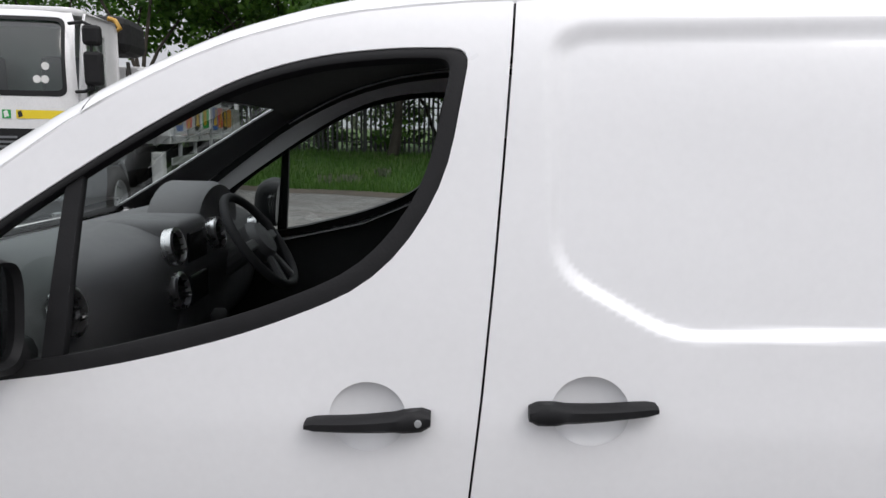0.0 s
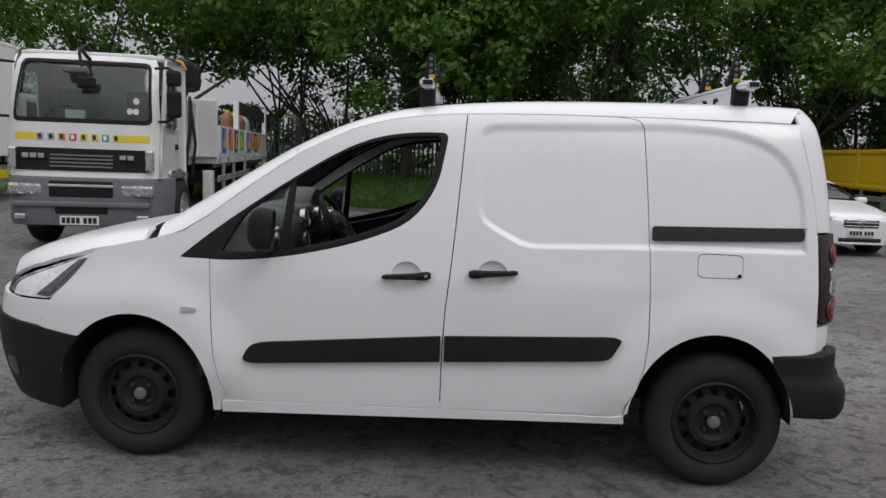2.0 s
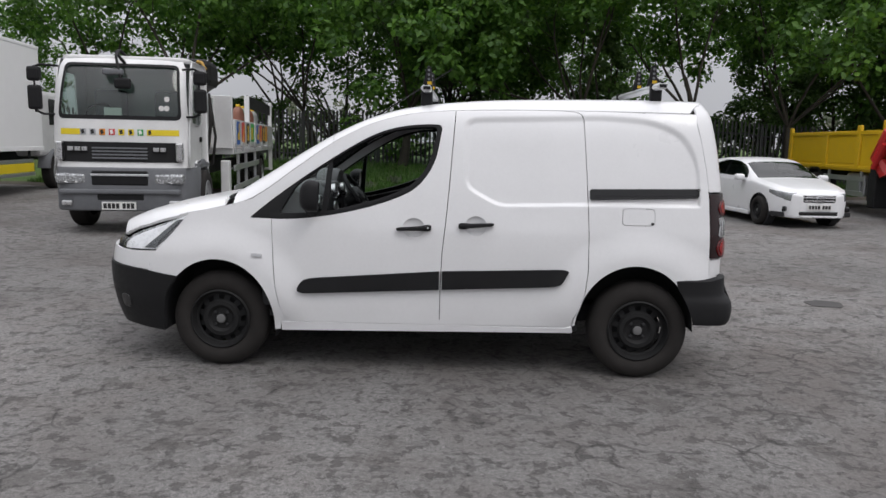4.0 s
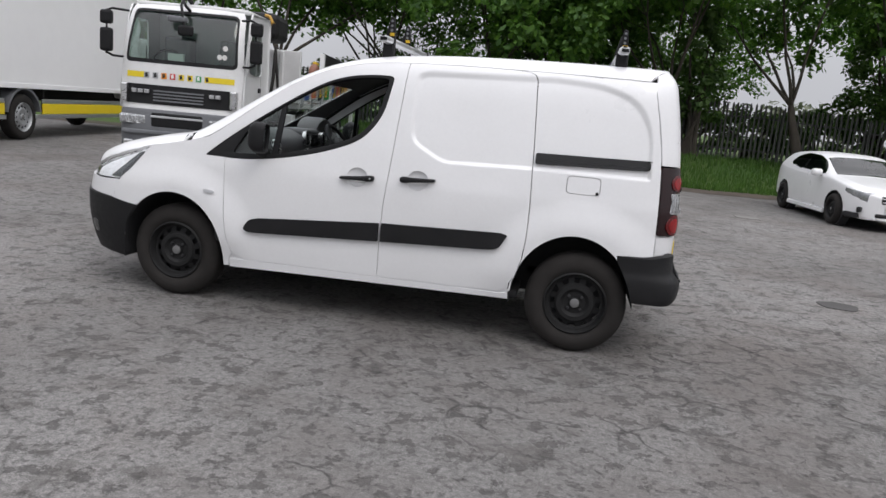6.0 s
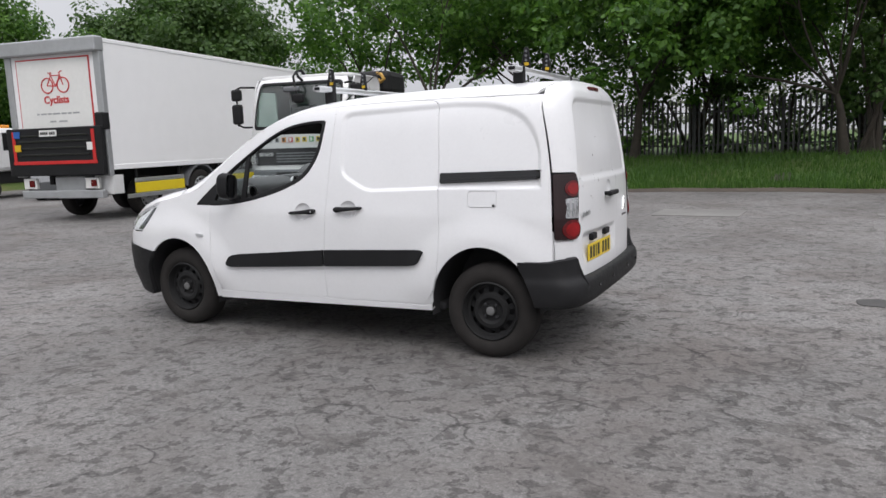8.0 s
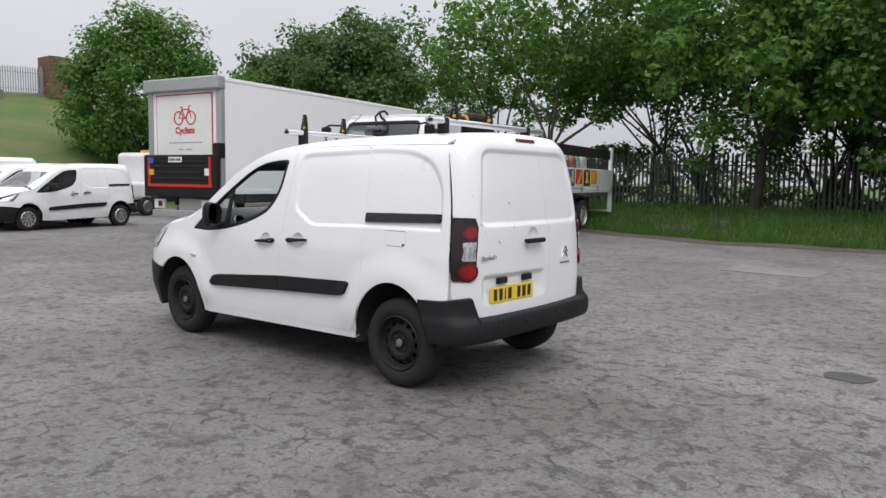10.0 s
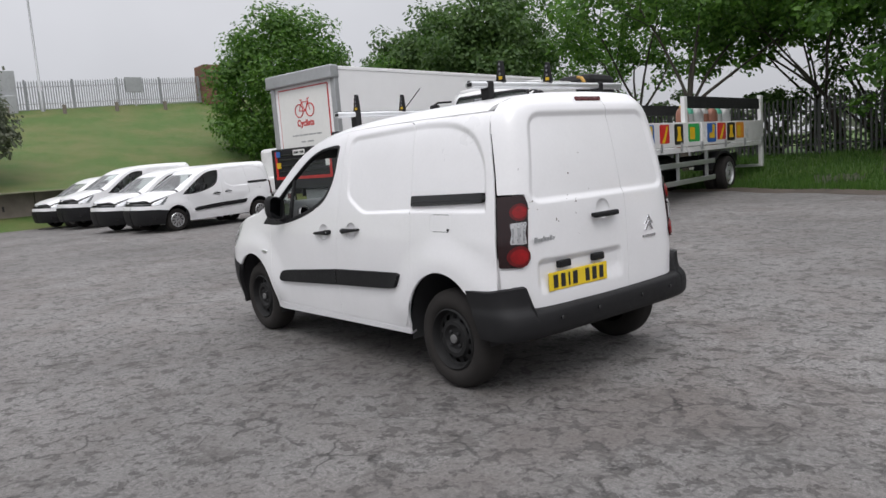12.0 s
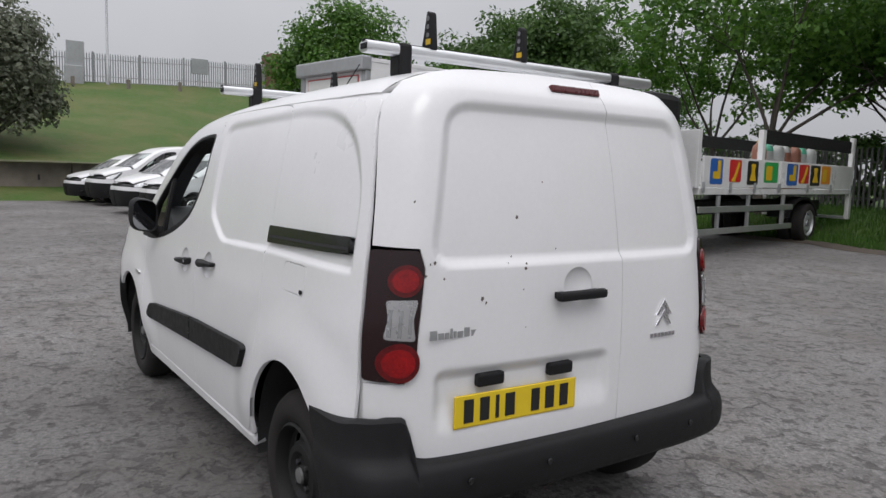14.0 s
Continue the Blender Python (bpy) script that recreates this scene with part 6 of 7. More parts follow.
    part("stabiliser_leg", box(B(), -2.75, -2.6, 0.95, 1.12, 0.25, 1.05, 0.02), M["white_old"], cr)
    # this truck has the narrow cab and the long wheelbase
    cab.scale = (1, 0.948, 1)
    far = lambda x: float(np.interp(x, (-9.2, -9.08, -5.35, -2.9, -1.9, 0.0), (-12.6, -12.4, -6.65, -3.9, -1.95, 0.0)))  # noqa: E731
    for o in v.children_recursive:
        up = o
        while up.parent != v:
            up = up.parent
        if up == cab or up.name.startswith("wheel"):
            continue
        for q in o.data.vertices:
            q.co.x = far(q.co.x)
    for o in v.children:
        if o.name.startswith("wheel") and o.location.x < -5:
            o.location.x = -9.6
    return v


def gas_bottle(m, body, shoulder):
    v = thing("gas_bottle", f"{'brown' if body == 'bottle_brown' else 'grey'} gas bottle standing on the truck bed", "gas bottle", m, group="gas bottles on the truck")
    part("body", lathe(B(), [(0.0, 0.0), (0.11, 0.0), (0.115, 0.03), (0.115, 0.75), (0.11, 0.78)], 16, "z", cap=False), M[body], v, smooth=40)
    part("shoulder", lathe(B(), [(0.112, 0.76), (0.10, 0.86), (0.05, 0.92), (0.03, 0.94)], 16, "z", cap=True), M[shoulder], v, smooth=40)
    part("valve_guard", lathe(B(), [(0.04, 0.92), (0.045, 0.97), (0.035, 0.985)], 12, "z", cap=True), M["yellow"], v, smooth=40)
    return v


# ---------------------------------------------------------------- the box lorry
def box_lorry(m):
    """Origin at the box's rear corner on the near flank; x forward, y to its left."""
    v = thing("box_lorry", "white box lorry with a black tail lift and a cycle poster", "lorry", m)
    L, Wd, Z0, Z1 = 8.45, 2.45, 1.10, 3.73
    fitted("cargo_box", v, "grp", 0.12, L, 0.0, Wd, Z0, Z1, 0.03, "plain white cargo box")
    for y in (-0.012, Wd - 0.03):
        fitted("top_rail", v, "grp", 0.05, L, y, y + 0.042, Z1 - 0.07, Z1 + 0.015, 0.01)
        fitted("bottom_rail", v, "grp", 0.05, L, y, y + 0.042, Z0 - 0.03, Z0 + 0.08, 0.01)
    rf = fitted("rear_frame", v, "steel_grey", 0.0, 0.13, -0.02, 0.14, 0.95, Z1, 0.015, "grey steel rear frame")
    fitted("frame_post", rf, "steel_grey", 0.0, 0.13, Wd - 0.14, Wd + 0.02, 0.95, Z1, 0.015)
    fitted("header_box", rf, "steel_grey", -0.12, 0.14, -0.04, Wd + 0.04, Z1 - 0.26, Z1 + 0.04, 0.03)
    d = fitted("shutter_door", v, "grp", 0.03, 0.08, 0.14, Wd - 0.14, 1.1, Z1 - 0.26, 0.005, "white shutter with a red-edged cycle poster")
    fitted("poster_edge", d, "red", 0.018, 0.029, 0.26, Wd - 0.26, 1.98, Z1 - 0.32, 0.0)
    po = fitted("poster", d, "white_plate", 0.008, 0.02, 0.29, Wd - 0.29, 1.98, Z1 - 0.35, 0.0)
    # bicycle outline on the poster
    cy, cz = Wd / 2 - 0.05, 2.97
    bk = part("bicycle_picture", B(), M["red"], po)
    bm = B()
    for dy in (-0.26, 0.26):
        tube(bm, [(0.004, cy + 0.8 * (dy + 0.19 * math.cos(t)), cz - 0.12 + 0.8 * 0.19 * math.sin(t)) for t in [2 * math.pi * i / 24 for i in range(25)]], 0.014, 6, False)
    for a, b in (((0.26, -0.12), (0.12, 0.13)), ((0.12, 0.13), (-0.18, 0.13)), ((-0.18, 0.13), (-0.02, -0.14)), ((-0.02, -0.14), (0.12, 0.13)), ((-0.02, -0.14), (0.26, -0.12)), ((-0.26, -0.12), (-0.16, 0.2)), ((-0.16, 0.2), (-0.26, 0.24)), ((0.12, 0.13), (0.14, 0.19)), ((0.08, 0.2), (0.2, 0.2))):
        tube(bm, [(0.004, cy + 0.8 * a[0], cz - 0.12 + 0.8 * (a[1] + 0.12)), (0.004, cy + 0.8 * b[0], cz - 0.12 + 0.8 * (b[1] + 0.12))], 0.011, 6)
    bm.to_mesh(bk.data)
    bm.free()
    FACE_NEG_X = pose(0, 0, 0, 90, 0, -90)
    letters(po, "Cyclists", 0.21, Matrix.Translation((0.004, cy, cz - 0.42)) @ FACE_NEG_X, M["red"], 0.003, bold=0.006)
    bars(po, [0.07, 0.16, 0.1, 0.2, 0.14, 0.1, 0.18], 0.035, Matrix.Translation((0.007, cy, cz - 0.70)) @ FACE_NEG_X, M["steel_grey"], 0.03, "small_print")
    bars(po, [0.16, 0.22], 0.035, Matrix.Translation((0.007, cy, cz - 0.86)) @ FACE_NEG_X, M["steel_grey"], 0.08, "small_print")
    # tail lift platform folded up
    tl = fitted("tail_lift", v, "black_plastic", -0.16, -0.04, -0.02, Wd + 0.02, 0.98, 1.98, 0.02, "black folded tail lift with a red border")
    fitted("lift_border", tl, "red", -0.172, -0.158, 0.12, Wd - 0.12, 1.22, 1.29, 0.004)
    for y in (0.14, Wd - 0.22):
        fitted("lift_border", tl, "red", -0.172, -0.158, y, y + 0.08, 1.29, 1.92, 0.004)
    for z in (1.42, 1.56, 1.70, 1.82):
        fitted("lift_rib", tl, "black_gloss", -0.178, -0.158, 0.3, Wd - 0.3, z - 0.02, z + 0.02, 0.006)
    pl = fitted("number_plate", tl, "white_plate", -0.185, -0.165, 1.1, 1.55, 1.80, 1.93, 0.004)
    bars(pl, [0.04, 0.04, 0.04, 0.04, -0.02, 0.04, 0.04, 0.04], 0.06, Matrix.Translation((-0.1855, 1.325, 1.865)) @ FACE_NEG_X, M["ink"], 0.012)
    fitted("lift_sticker", tl, "blue", -0.182, -0.165, Wd - 0.36, Wd - 0.2, 1.78, 1.92, 0.0)
    fitted("lift_sticker", tl, "yellow", -0.182, -0.165, Wd - 0.36, Wd - 0.2, 1.5, 1.64, 0.0)
    fitted("lift_sticker", tl, "white_plate", -0.182, -0.165, 0.2, 0.34, 1.5, 1.66, 0.0)
    fitted("lift_arm_box", v, "black_plastic", -0.1, 0.12, -0.04, 0.16, 1.9, 2.25, 0.03)
    # under the box
    fitted("underrun_bar", v, "steel_grey", -0.08, 0.06, 0.15, Wd - 0.15, 0.50, 0.66, 0.015)
    fitted("lift_motor_box", v, "steel_grey", 0.05, 0.5, 0.7, 1.5, 0.48, 0.96, 0.03)
    for y in (0.25, Wd - 0.55):
        lb = fitted("lamp_board", v, "white_plate", -0.06, 0.02, y, y + 0.34, 0.70, 0.92, 0.01)
        fitted("tail_lamp", lb, "red_lens", -0.08, -0.055, y + 0.04, y + 0.18, 0.74, 0.88, 0.01)
    fitted("side_locker", v, "white_old", 0.1, 0.42, 0.02, 0.5, 0.56, 0.96, 0.02)
    for x0, x1 in ((0.75, 2.4), (3.75, 7.8)):
        fitted("guard_strip", v, "yellow_tape", x0, x1, 0.0, 0.03, 0.54, 0.76, 0.006, "yellow side guard strip")
        fitted("guard_rail", v, "alu", x0 - 0.25, x1 + 0.05, 0.0, 0.035, 0.44, 0.53, 0.008)
        fitted("guard_rail", v, "alu", x0, x1, 0.0, 0.035, 0.77, 0.86, 0.008)
        for x in (x0 + 0.1, x1 - 0.1):
            fitted("guard_post", v, "steel_black", x - 0.03, x + 0.03, 0.035, 0.09, 0.45, 1.08, 0.005)
    for x in (3.1, 9.4):
        for y, s in ((0.17, -1), (Wd - 0.17, 1)):
            wheel(v, x, y, s, M["steel_grey"], 0.475, 0.27, False, "", 0.30)
            prismb = prism(B(), arc(x, 0.48, 0.62, 10, 170, 14) + arc(x, 0.48, 0.57, 170, 10, 14), y - 0.16, y + 0.16, "y")
            part("mudguard", prismb, M["grey_plastic"], v, smooth=40)
    wheel(v, 1.35, 0.30, -1, M["steel_grey"], 0.45, 0.27, False, "", 0.28)
    wheel(v, 1.35, Wd - 0.30, 1, M["steel_grey"], 0.45, 0.27, False, "", 0.28)
    for y in (0.8, Wd - 0.8):
        fitted("chassis_rail", v, "steel_black", 0.1, 9.9, y - 0.05, y + 0.05, 0.78, 1.08, 0.01)
    # cab of the lorry, mostly behind its box
    c = fitted("cab", v, "white_old", L + 0.12, L + 1.85, 0.12, Wd - 0.12, 0.9, 2.65, 0.12, "white lorry cab")
    fitted("cab_window", c, "black_gloss", L + 0.75, L + 1.45, 0.108, 0.13, 1.75, 2.45, 0.02)
    fitted("wind_deflector", c, "white_old", L + 0.2, L + 1.2, 0.4, Wd - 0.4, 2.62, 3.2, 0.2)
    return v


# ---------------------------------------------------------------- the tipper
def tipper_truck(m):
    """Origin at the body's near rear lower corner; x along the body, y away."""
    v = thing("tipper_truck", "yellow tipper truck with a red folded crane and grey side guards", "truck", m)
    bd = part("tipper_body", prism(prism(prism(B(), [(0, 1.10), (4.6, 1.10), (4.6, 1.98), (0, 1.98)], 0.0, 0.06, "y", 0.01), [(0, 1.10), (4.6, 1.10), (4.6, 1.98), (0, 1.98)], 2.3, 2.36, "y", 0.01), [(0, 1.04), (4.6, 1.04), (4.6, 1.11), (0, 1.11)], 0, 2.36, "y"), M["yellow"], v, "yellow dented tipping body")
    fitted("tail_gate", bd, "yellow", -0.05, 0.03, 0.0, 2.36, 1.08, 2.02, 0.015)
    fitted("front_wall", bd, "yellow", 4.52, 4.6, 0.0, 2.36, 1.08, 2.25, 0.015)
    for x in (0.0, 2.05, 3.6, 4.5):
        fitted("body_post", bd, "yellow", x - 0.05, x + 0.12, -0.05, 0.02, 1.08, 2.15 if x in (0.0, 3.6) else 1.98, 0.02)
    fitted("top_rim", bd, "yellow", 0, 4.55, -0.04, 0.08, 1.92, 2.02, 0.015)
    fitted("bottom_rim", bd, "yellow", 0, 4.55, -0.04, 0.08, 1.08, 1.17, 0.015)
    for a, b in ((0.18, 1.95), (2.25, 3.5)):
        fitted("pressed_panel", bd, "yellow", a, b, -0.012, 0.01, 1.22, 1.86, 0.01)
    for x in (1.55, 6.0):
        for y, s in ((0.14, -1), (2.2, 1)):
            wheel(v, x, y, s, M["silver"], 0.475, 0.27, False, "", 0.30)
            part("mudguard", prism(B(), arc(x, 0.48, 0.62, 10, 170, 14) + arc(x, 0.48, 0.57, 170, 10, 14), y - 0.16, y + 0.16, "y"), M["black_plastic"], v, smooth=40)
    for z in (0.50, 0.86):
        fitted("side_guard", v, "alu", 2.12, 4.05, -0.03, 0.0, z - 0.06, z + 0.06, 0.01, "grey side guard rail")
    for x in (2.3, 3.8):
        fitted("guard_post", v, "steel_grey", x - 0.04, x + 0.04, 0.0, 0.05, 0.44, 1.06, 0.01)
    for y in (0.75, 1.6):
        fitted("chassis_rail", v, "steel_black", 0.1, 7.2, y - 0.05, y + 0.05, 0.72, 1.04, 0.01)
    fitted("fuel_tank", v, "alu", 3.0, 3.8, 0.08, 0.6, 0.45, 0.98, 0.06)
    c = part("crane", tube(B(), [(4.78, 0.05, 1.0), (4.62, -0.10, 1.38), (5.0, -0.12, 1.95), (5.2, 0.3, 2.3)], [0.16, 0.15, 0.13, 0.11], 8), M["red"], v, "red folded crane", 40)
    part("crane_ram", tube(B(), [(4.70, -0.22, 1.15), (5.05, -0.22, 1.70)], 0.06, 10), M["red"], c)
    fitted("crane_base", c, "steel_black", 4.65, 5.0, 0.1, 2.2, 0.95, 1.6, 0.03)
    fitted("stabiliser_leg", c, "steel_black", 4.35, 4.62, -0.10, 0.22, 0.22, 1.25, 0.03)
    fitted("tool_box", v, "steel_black", 4.12, 4.32, 0.0, 0.7, 0.35, 1.02, 0.03)
    cb = fitted("cab", v, "white_old", 5.4, 6.9, 0.1, 2.26, 0.9, 2.6, 0.12)
    fitted("cab_window", cb, "black_gloss", 5.7, 6.4, 0.08, 0.11, 1.75, 2.4, 0.02)
    return v


# ---------------------------------------------------------------- verge, bank and planting
def grass_material(name, dark, light, dry):
    m = Nodes(name)
    p = m.world_coord()
    a, b, c = m.noise(0.5, 5, p, 0.6), m.noise(9, 5, p, 0.7), m.noise(60, 3, p)
    col = m.mix(m.value(b, 0.3, 0.7), dark, light)
    col = m.mix(m.value(a, 0.40, 0.64, 0, 0.85), col, dry)
    col = m.mix(m.value(c, 0.35, 0.75, 0, 0.5), col, dark)
    m.put(base_color=col, roughness=0.9, normal=m.bump(m.noise(45, 4, p), 0.8, 0.03))
    return m.mat


def leaf_material(name, dark, light, glow=0.35):
    m = Nodes(name)
    g = m.n.new("ShaderNodeNewGeometry")
    big = m.noise(0.8, 3, m.world_coord())
    col = m.mix(g.outputs["Random Per Island"], dark, light)
    col = m.mix(m.value(big, 0.3, 0.7, 0.0, 0.45), col, dark)
    tr = m.n.new("ShaderNodeBsdfTranslucent")
    m.l.new(col, tr.inputs["Color"])
    mx = m.n.new("ShaderNodeMixShader")
    mx.inputs[0].default_value = glow
    m.put(base_color=col, roughness=0.55)
    m.l.new(m.bsdf.outputs[0], mx.inputs[1])
    m.l.new(tr.outputs[0], mx.inputs[2])
    m.l.new(mx.outputs[0], m.n["Material Output"].inputs["Surface"])
    return m.mat


M["grass"] = grass_material("verge_grass", (0.026, 0.068, 0.010), (0.072, 0.155, 0.022), (0.10, 0.12, 0.03))
M["hill_grass"] = grass_material("bank_grass", (0.040, 0.088, 0.012), (0.078, 0.130, 0.020), (0.13, 0.125, 0.042))
M["blade"] = leaf_material("grass_blade", (0.035, 0.095, 0.012), (0.10, 0.20, 0.03))
M["leaf"] = leaf_material("broad_leaf", (0.036, 0.105, 0.014), (0.15, 0.30, 0.040), 0.5)
M["leaf_dark"] = leaf_material("dark_leaf", (0.038, 0.090, 0.020), (0.105, 0.19, 0.038), 0.45)
# grey-green of the bank shrub and weeds; also paints haze on the far woods
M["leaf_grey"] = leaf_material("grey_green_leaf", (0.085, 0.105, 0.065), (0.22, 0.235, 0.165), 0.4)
M["bark"] = simple("brown_bark", (0.05, 0.042, 0.034), 0.9, vary=0.4, scale=9, bump=0.6)
M["concrete"] = simple("stained_concrete", (0.19, 0.165, 0.14), 0.9, vary=0.4, scale=2.5, bump=0.4)
M["brick"] = simple("dark_brick", (0.17, 0.085, 0.06), 0.85, vary=0.3, scale=6, bump=0.3)
M["fence_dark"] = simple("weathered_dark_steel", (0.06, 0.062, 0.06), 0.7, 0.2, 0.3, 8)
M["fence_grey"] = simple("galvanised_palisade", (0.32, 0.33, 0.345), 0.6, 0.3, 0.15, 8)
M["soil"] = simple("bare_soil", (0.075, 0.06, 0.048), 0.95, vary=0.4, scale=5, bump=0.5)
M["bottle_brown"] = simple("brown_bottle_paint", (0.24, 0.1, 0.065), 0.5, vary=0.2)
M["bottle_grey"] = simple("grey_bottle_paint", (0.36, 0.37, 0.36), 0.5, vary=0.2)
M["bottle_green"] = simple("green_bottle_paint", (0.08, 0.36, 0.24), 0.5, vary=0.2)
M["patch"] = simple("pale_concrete_cover", (0.165, 0.16, 0.152), 0.88, vary=0.3, scale=7, bump=0.3)
M["tar"] = simple("dark_tar_patch", (0.050, 0.048, 0.047), 0.85, vary=0.35, scale=9, bump=0.4)


def sheet(name, xs, ys, f, mat, label, cat):
    v = [(x, y, float(f(x, y))) for x in xs for y in ys]
    n = len(ys)
    fc = [(i * n + j, (i + 1) * n + j, (i + 1) * n + j + 1, i * n + j + 1) for i in range(len(xs) - 1) for j in range(n - 1)]
    me = bpy.data.meshes.new(name)
    me.from_pydata(v, [], fc)
    me.shade_smooth()
    return tagged(part(name, me, mat), label, cat, kind="structure")


def verge_edge(x):
    return 13.85 + 0.2 * math.sin(x * 0.9) + 0.12 * math.sin(x * 2.3 + 1) + max(0.0, x - 6) * 0.6 + max(0.0, -x - 1) * 0.16


def verge_z(x, y):
    d = y - verge_edge(x)
    base = float(ground_z(x, y))
    if d < 0:
        return base - 0.05
    rise = 0.06 * min(1, d / 0.15) + 0.62 * float(smooth01(np.array((d - 0.3) / 6.0)))
    return base + rise + 0.03 * noise.noise((x * 0.7, y * 0.7, 0))


xs = list(np.arange(-34, 40.1, 0.5)) + [60, 120, 400]
xs = [-400, -120, -60] + xs
ys = list(np.arange(13.0, 23.1, 0.25)) + [26, 30, 40, 60, 120, 300]
verge = sheet("grass_verge", xs, ys, verge_z, M["grass"], "rough green grass verge rising to the fence", "grass")

# a bare worn strip along the verge's foot
bm = B()
prev = None
for i in range(140):
    x = -16 + i * 0.25
    e = verge_edge(x)
    w = 0.25 + 0.18 * noise.noise((x * 0.8, 3, 0))
    z0 = float(ground_z(x, e)) + 0.006
    pair = [bm.verts.new((x, e - w - 0.1, z0)), bm.verts.new((x, e + 0.10, z0 + 0.066))]
    if prev:
        bm.faces.new((prev[0], pair[0], pair[1], prev[1]))
    prev = pair
tagged(part("verge_edge", bm, M["soil"]), "bare soil edge of the grass verge", "soil", kind="structure")


def blades(name, n, spot, h0, h1, w, mat, label):
    """Loose blades as one object."""
    rnd = np.random.RandomState(5)
    P = np.array([spot(rnd) for _ in range(n)])
    a, h, lean = rnd.rand(n) * 6.283, h0 + (h1 - h0) * rnd.rand(n), rnd.rand(n, 2) * 0.5 - 0.25
    dx, dy = np.cos(a) * w, np.sin(a) * w
    V = np.zeros((n, 3, 3))
    V[:, 0] = P + np.stack([dx, dy, 0 * a - 0.02], 1)
    V[:, 1] = P + np.stack([-dx, -dy, 0 * a - 0.02], 1)
    V[:, 2] = P + np.stack([lean[:, 0] * h, lean[:, 1] * h, h], 1)
    me = bpy.data.meshes.new(name)
    me.from_pydata(V.reshape(-1, 3).tolist(), [], np.arange(3 * n).reshape(-1, 3).tolist())
    return tagged(part(name, me, mat), label, "grass", kind="stuff")


def verge_spot(r):
    x = r.rand() * 30 - 13
    d = (r.rand() ** 1.4) * 6.2 + 0.03
    y = verge_edge(x) + d
    return (x, y, verge_z(x, y))


blades("grass_blades", 42000, verge_spot, 0.06, 0.2, 0.016, M["blade"], "loose green grass blades on the verge")

# pale weeds and litter at the verge's edge
def weed(m):
    v = thing("weed_clump", "pale flowering weed clump in the verge grass", "weed", m, group="weeds in the verge")
    bm = B()
    for k in range(26):
        a, r, h = random.random() * 6.283, random.random() * 0.28, 0.08 + random.random() * 0.16
        p = Vector((r * math.cos(a), r * math.sin(a), 0))
        q = p + Vector((random.uniform(-0.05, 0.05), random.uniform(-0.05, 0.05), h))
        t = Vector((math.cos(a + 1), math.sin(a + 1), 0)) * 0.035
        bm.faces.new([bm.verts.new(p - t * 0.3), bm.verts.new(q + t), bm.verts.new(q + Vector((0, 0, 0.04))), bm.verts.new(q - t)])
    part("leaves", bm, M["leaf_grey"], v)
    return v


for x, y in ((-3.1, 15.3), (-2.6, 15.5), (2.6, 15.4), (-1.9, 16.2)):
    weed(pose(x, y, verge_z(x, y)))


# palisade fence
FY = 21.0
fence = thing("palisade_fence", "dark weathered steel palisade fence with pointed pales", "fence", pose(0, FY, 0))
pale = bpy.data.meshes.new("pale")
bm = B()
prof = [(-0.034, 0.0), (-0.034, 1.78), (-0.012, 1.86), (0.012, 1.86), (0.034, 1.78), (0.034, 0.0)]
f0 = [bm.verts.new((x, -0.012 if abs(x) > 0.02 else 0.012, z)) for x, z in prof]
bm.faces.new((f0[0], f0[1], f0[2], f0[3], f0[4], f0[5]))
f1 = [bm.verts.new((x, 0.006 if abs(x) > 0.02 else 0.022, z)) for x, z in prof]
bm.faces.new(f1[::-1])
for i in range(6):
    bm.faces.new((f0[i], f1[i], f1[(i + 1) % 6], f0[(i + 1) % 6]))
bm.to_mesh(pale)
bm.free()
pale.materials.append(M["fence_dark"])


def fence_base(x):
    return verge_z(x, FY) - 0.02


for i in range(290):
    x = -14.5 + i * 0.152
    o = new("pale", pale)
    o.parent = fence
    o.location = (x + random.uniform(-0.008, 0.008), 0, fence_base(x) + 0.04 + random.uniform(-0.015, 0.015))
    o.rotation_euler = (0, random.uniform(-0.012, 0.012), 0)
for i in range(24):
    x = -36 + i * 2.75
    fitted("fence_post", fence, "fence_dark", x - 0.05, x + 0.05, 0.03, 0.12, fence_base(x) - 0.1, fence_base(x) + 1.8, 0.008)
for dz in (0.35, 1.45):
    bm = tube(B(), [(x, 0.035, fence_base(x) + dz) for x in np.arange(-36, 30, 1.0)], 0.028, 4)
    part("fence_rail", bm, M["fence_dark"], fence)
bm = B()
for i in range(145):
    x = -14.65 - i * 0.152
    z = fence_base(x) + 0.04
    prism(bm, [(x - 0.034, z), (x - 0.034, z + 1.78), (x, z + 1.86), (x + 0.034, z + 1.78), (x + 0.034, z)], -0.012, 0.006, "y")
o = part("far_infill", bm, M["fence_dark"], fence)
o["kind"] = "stuff"


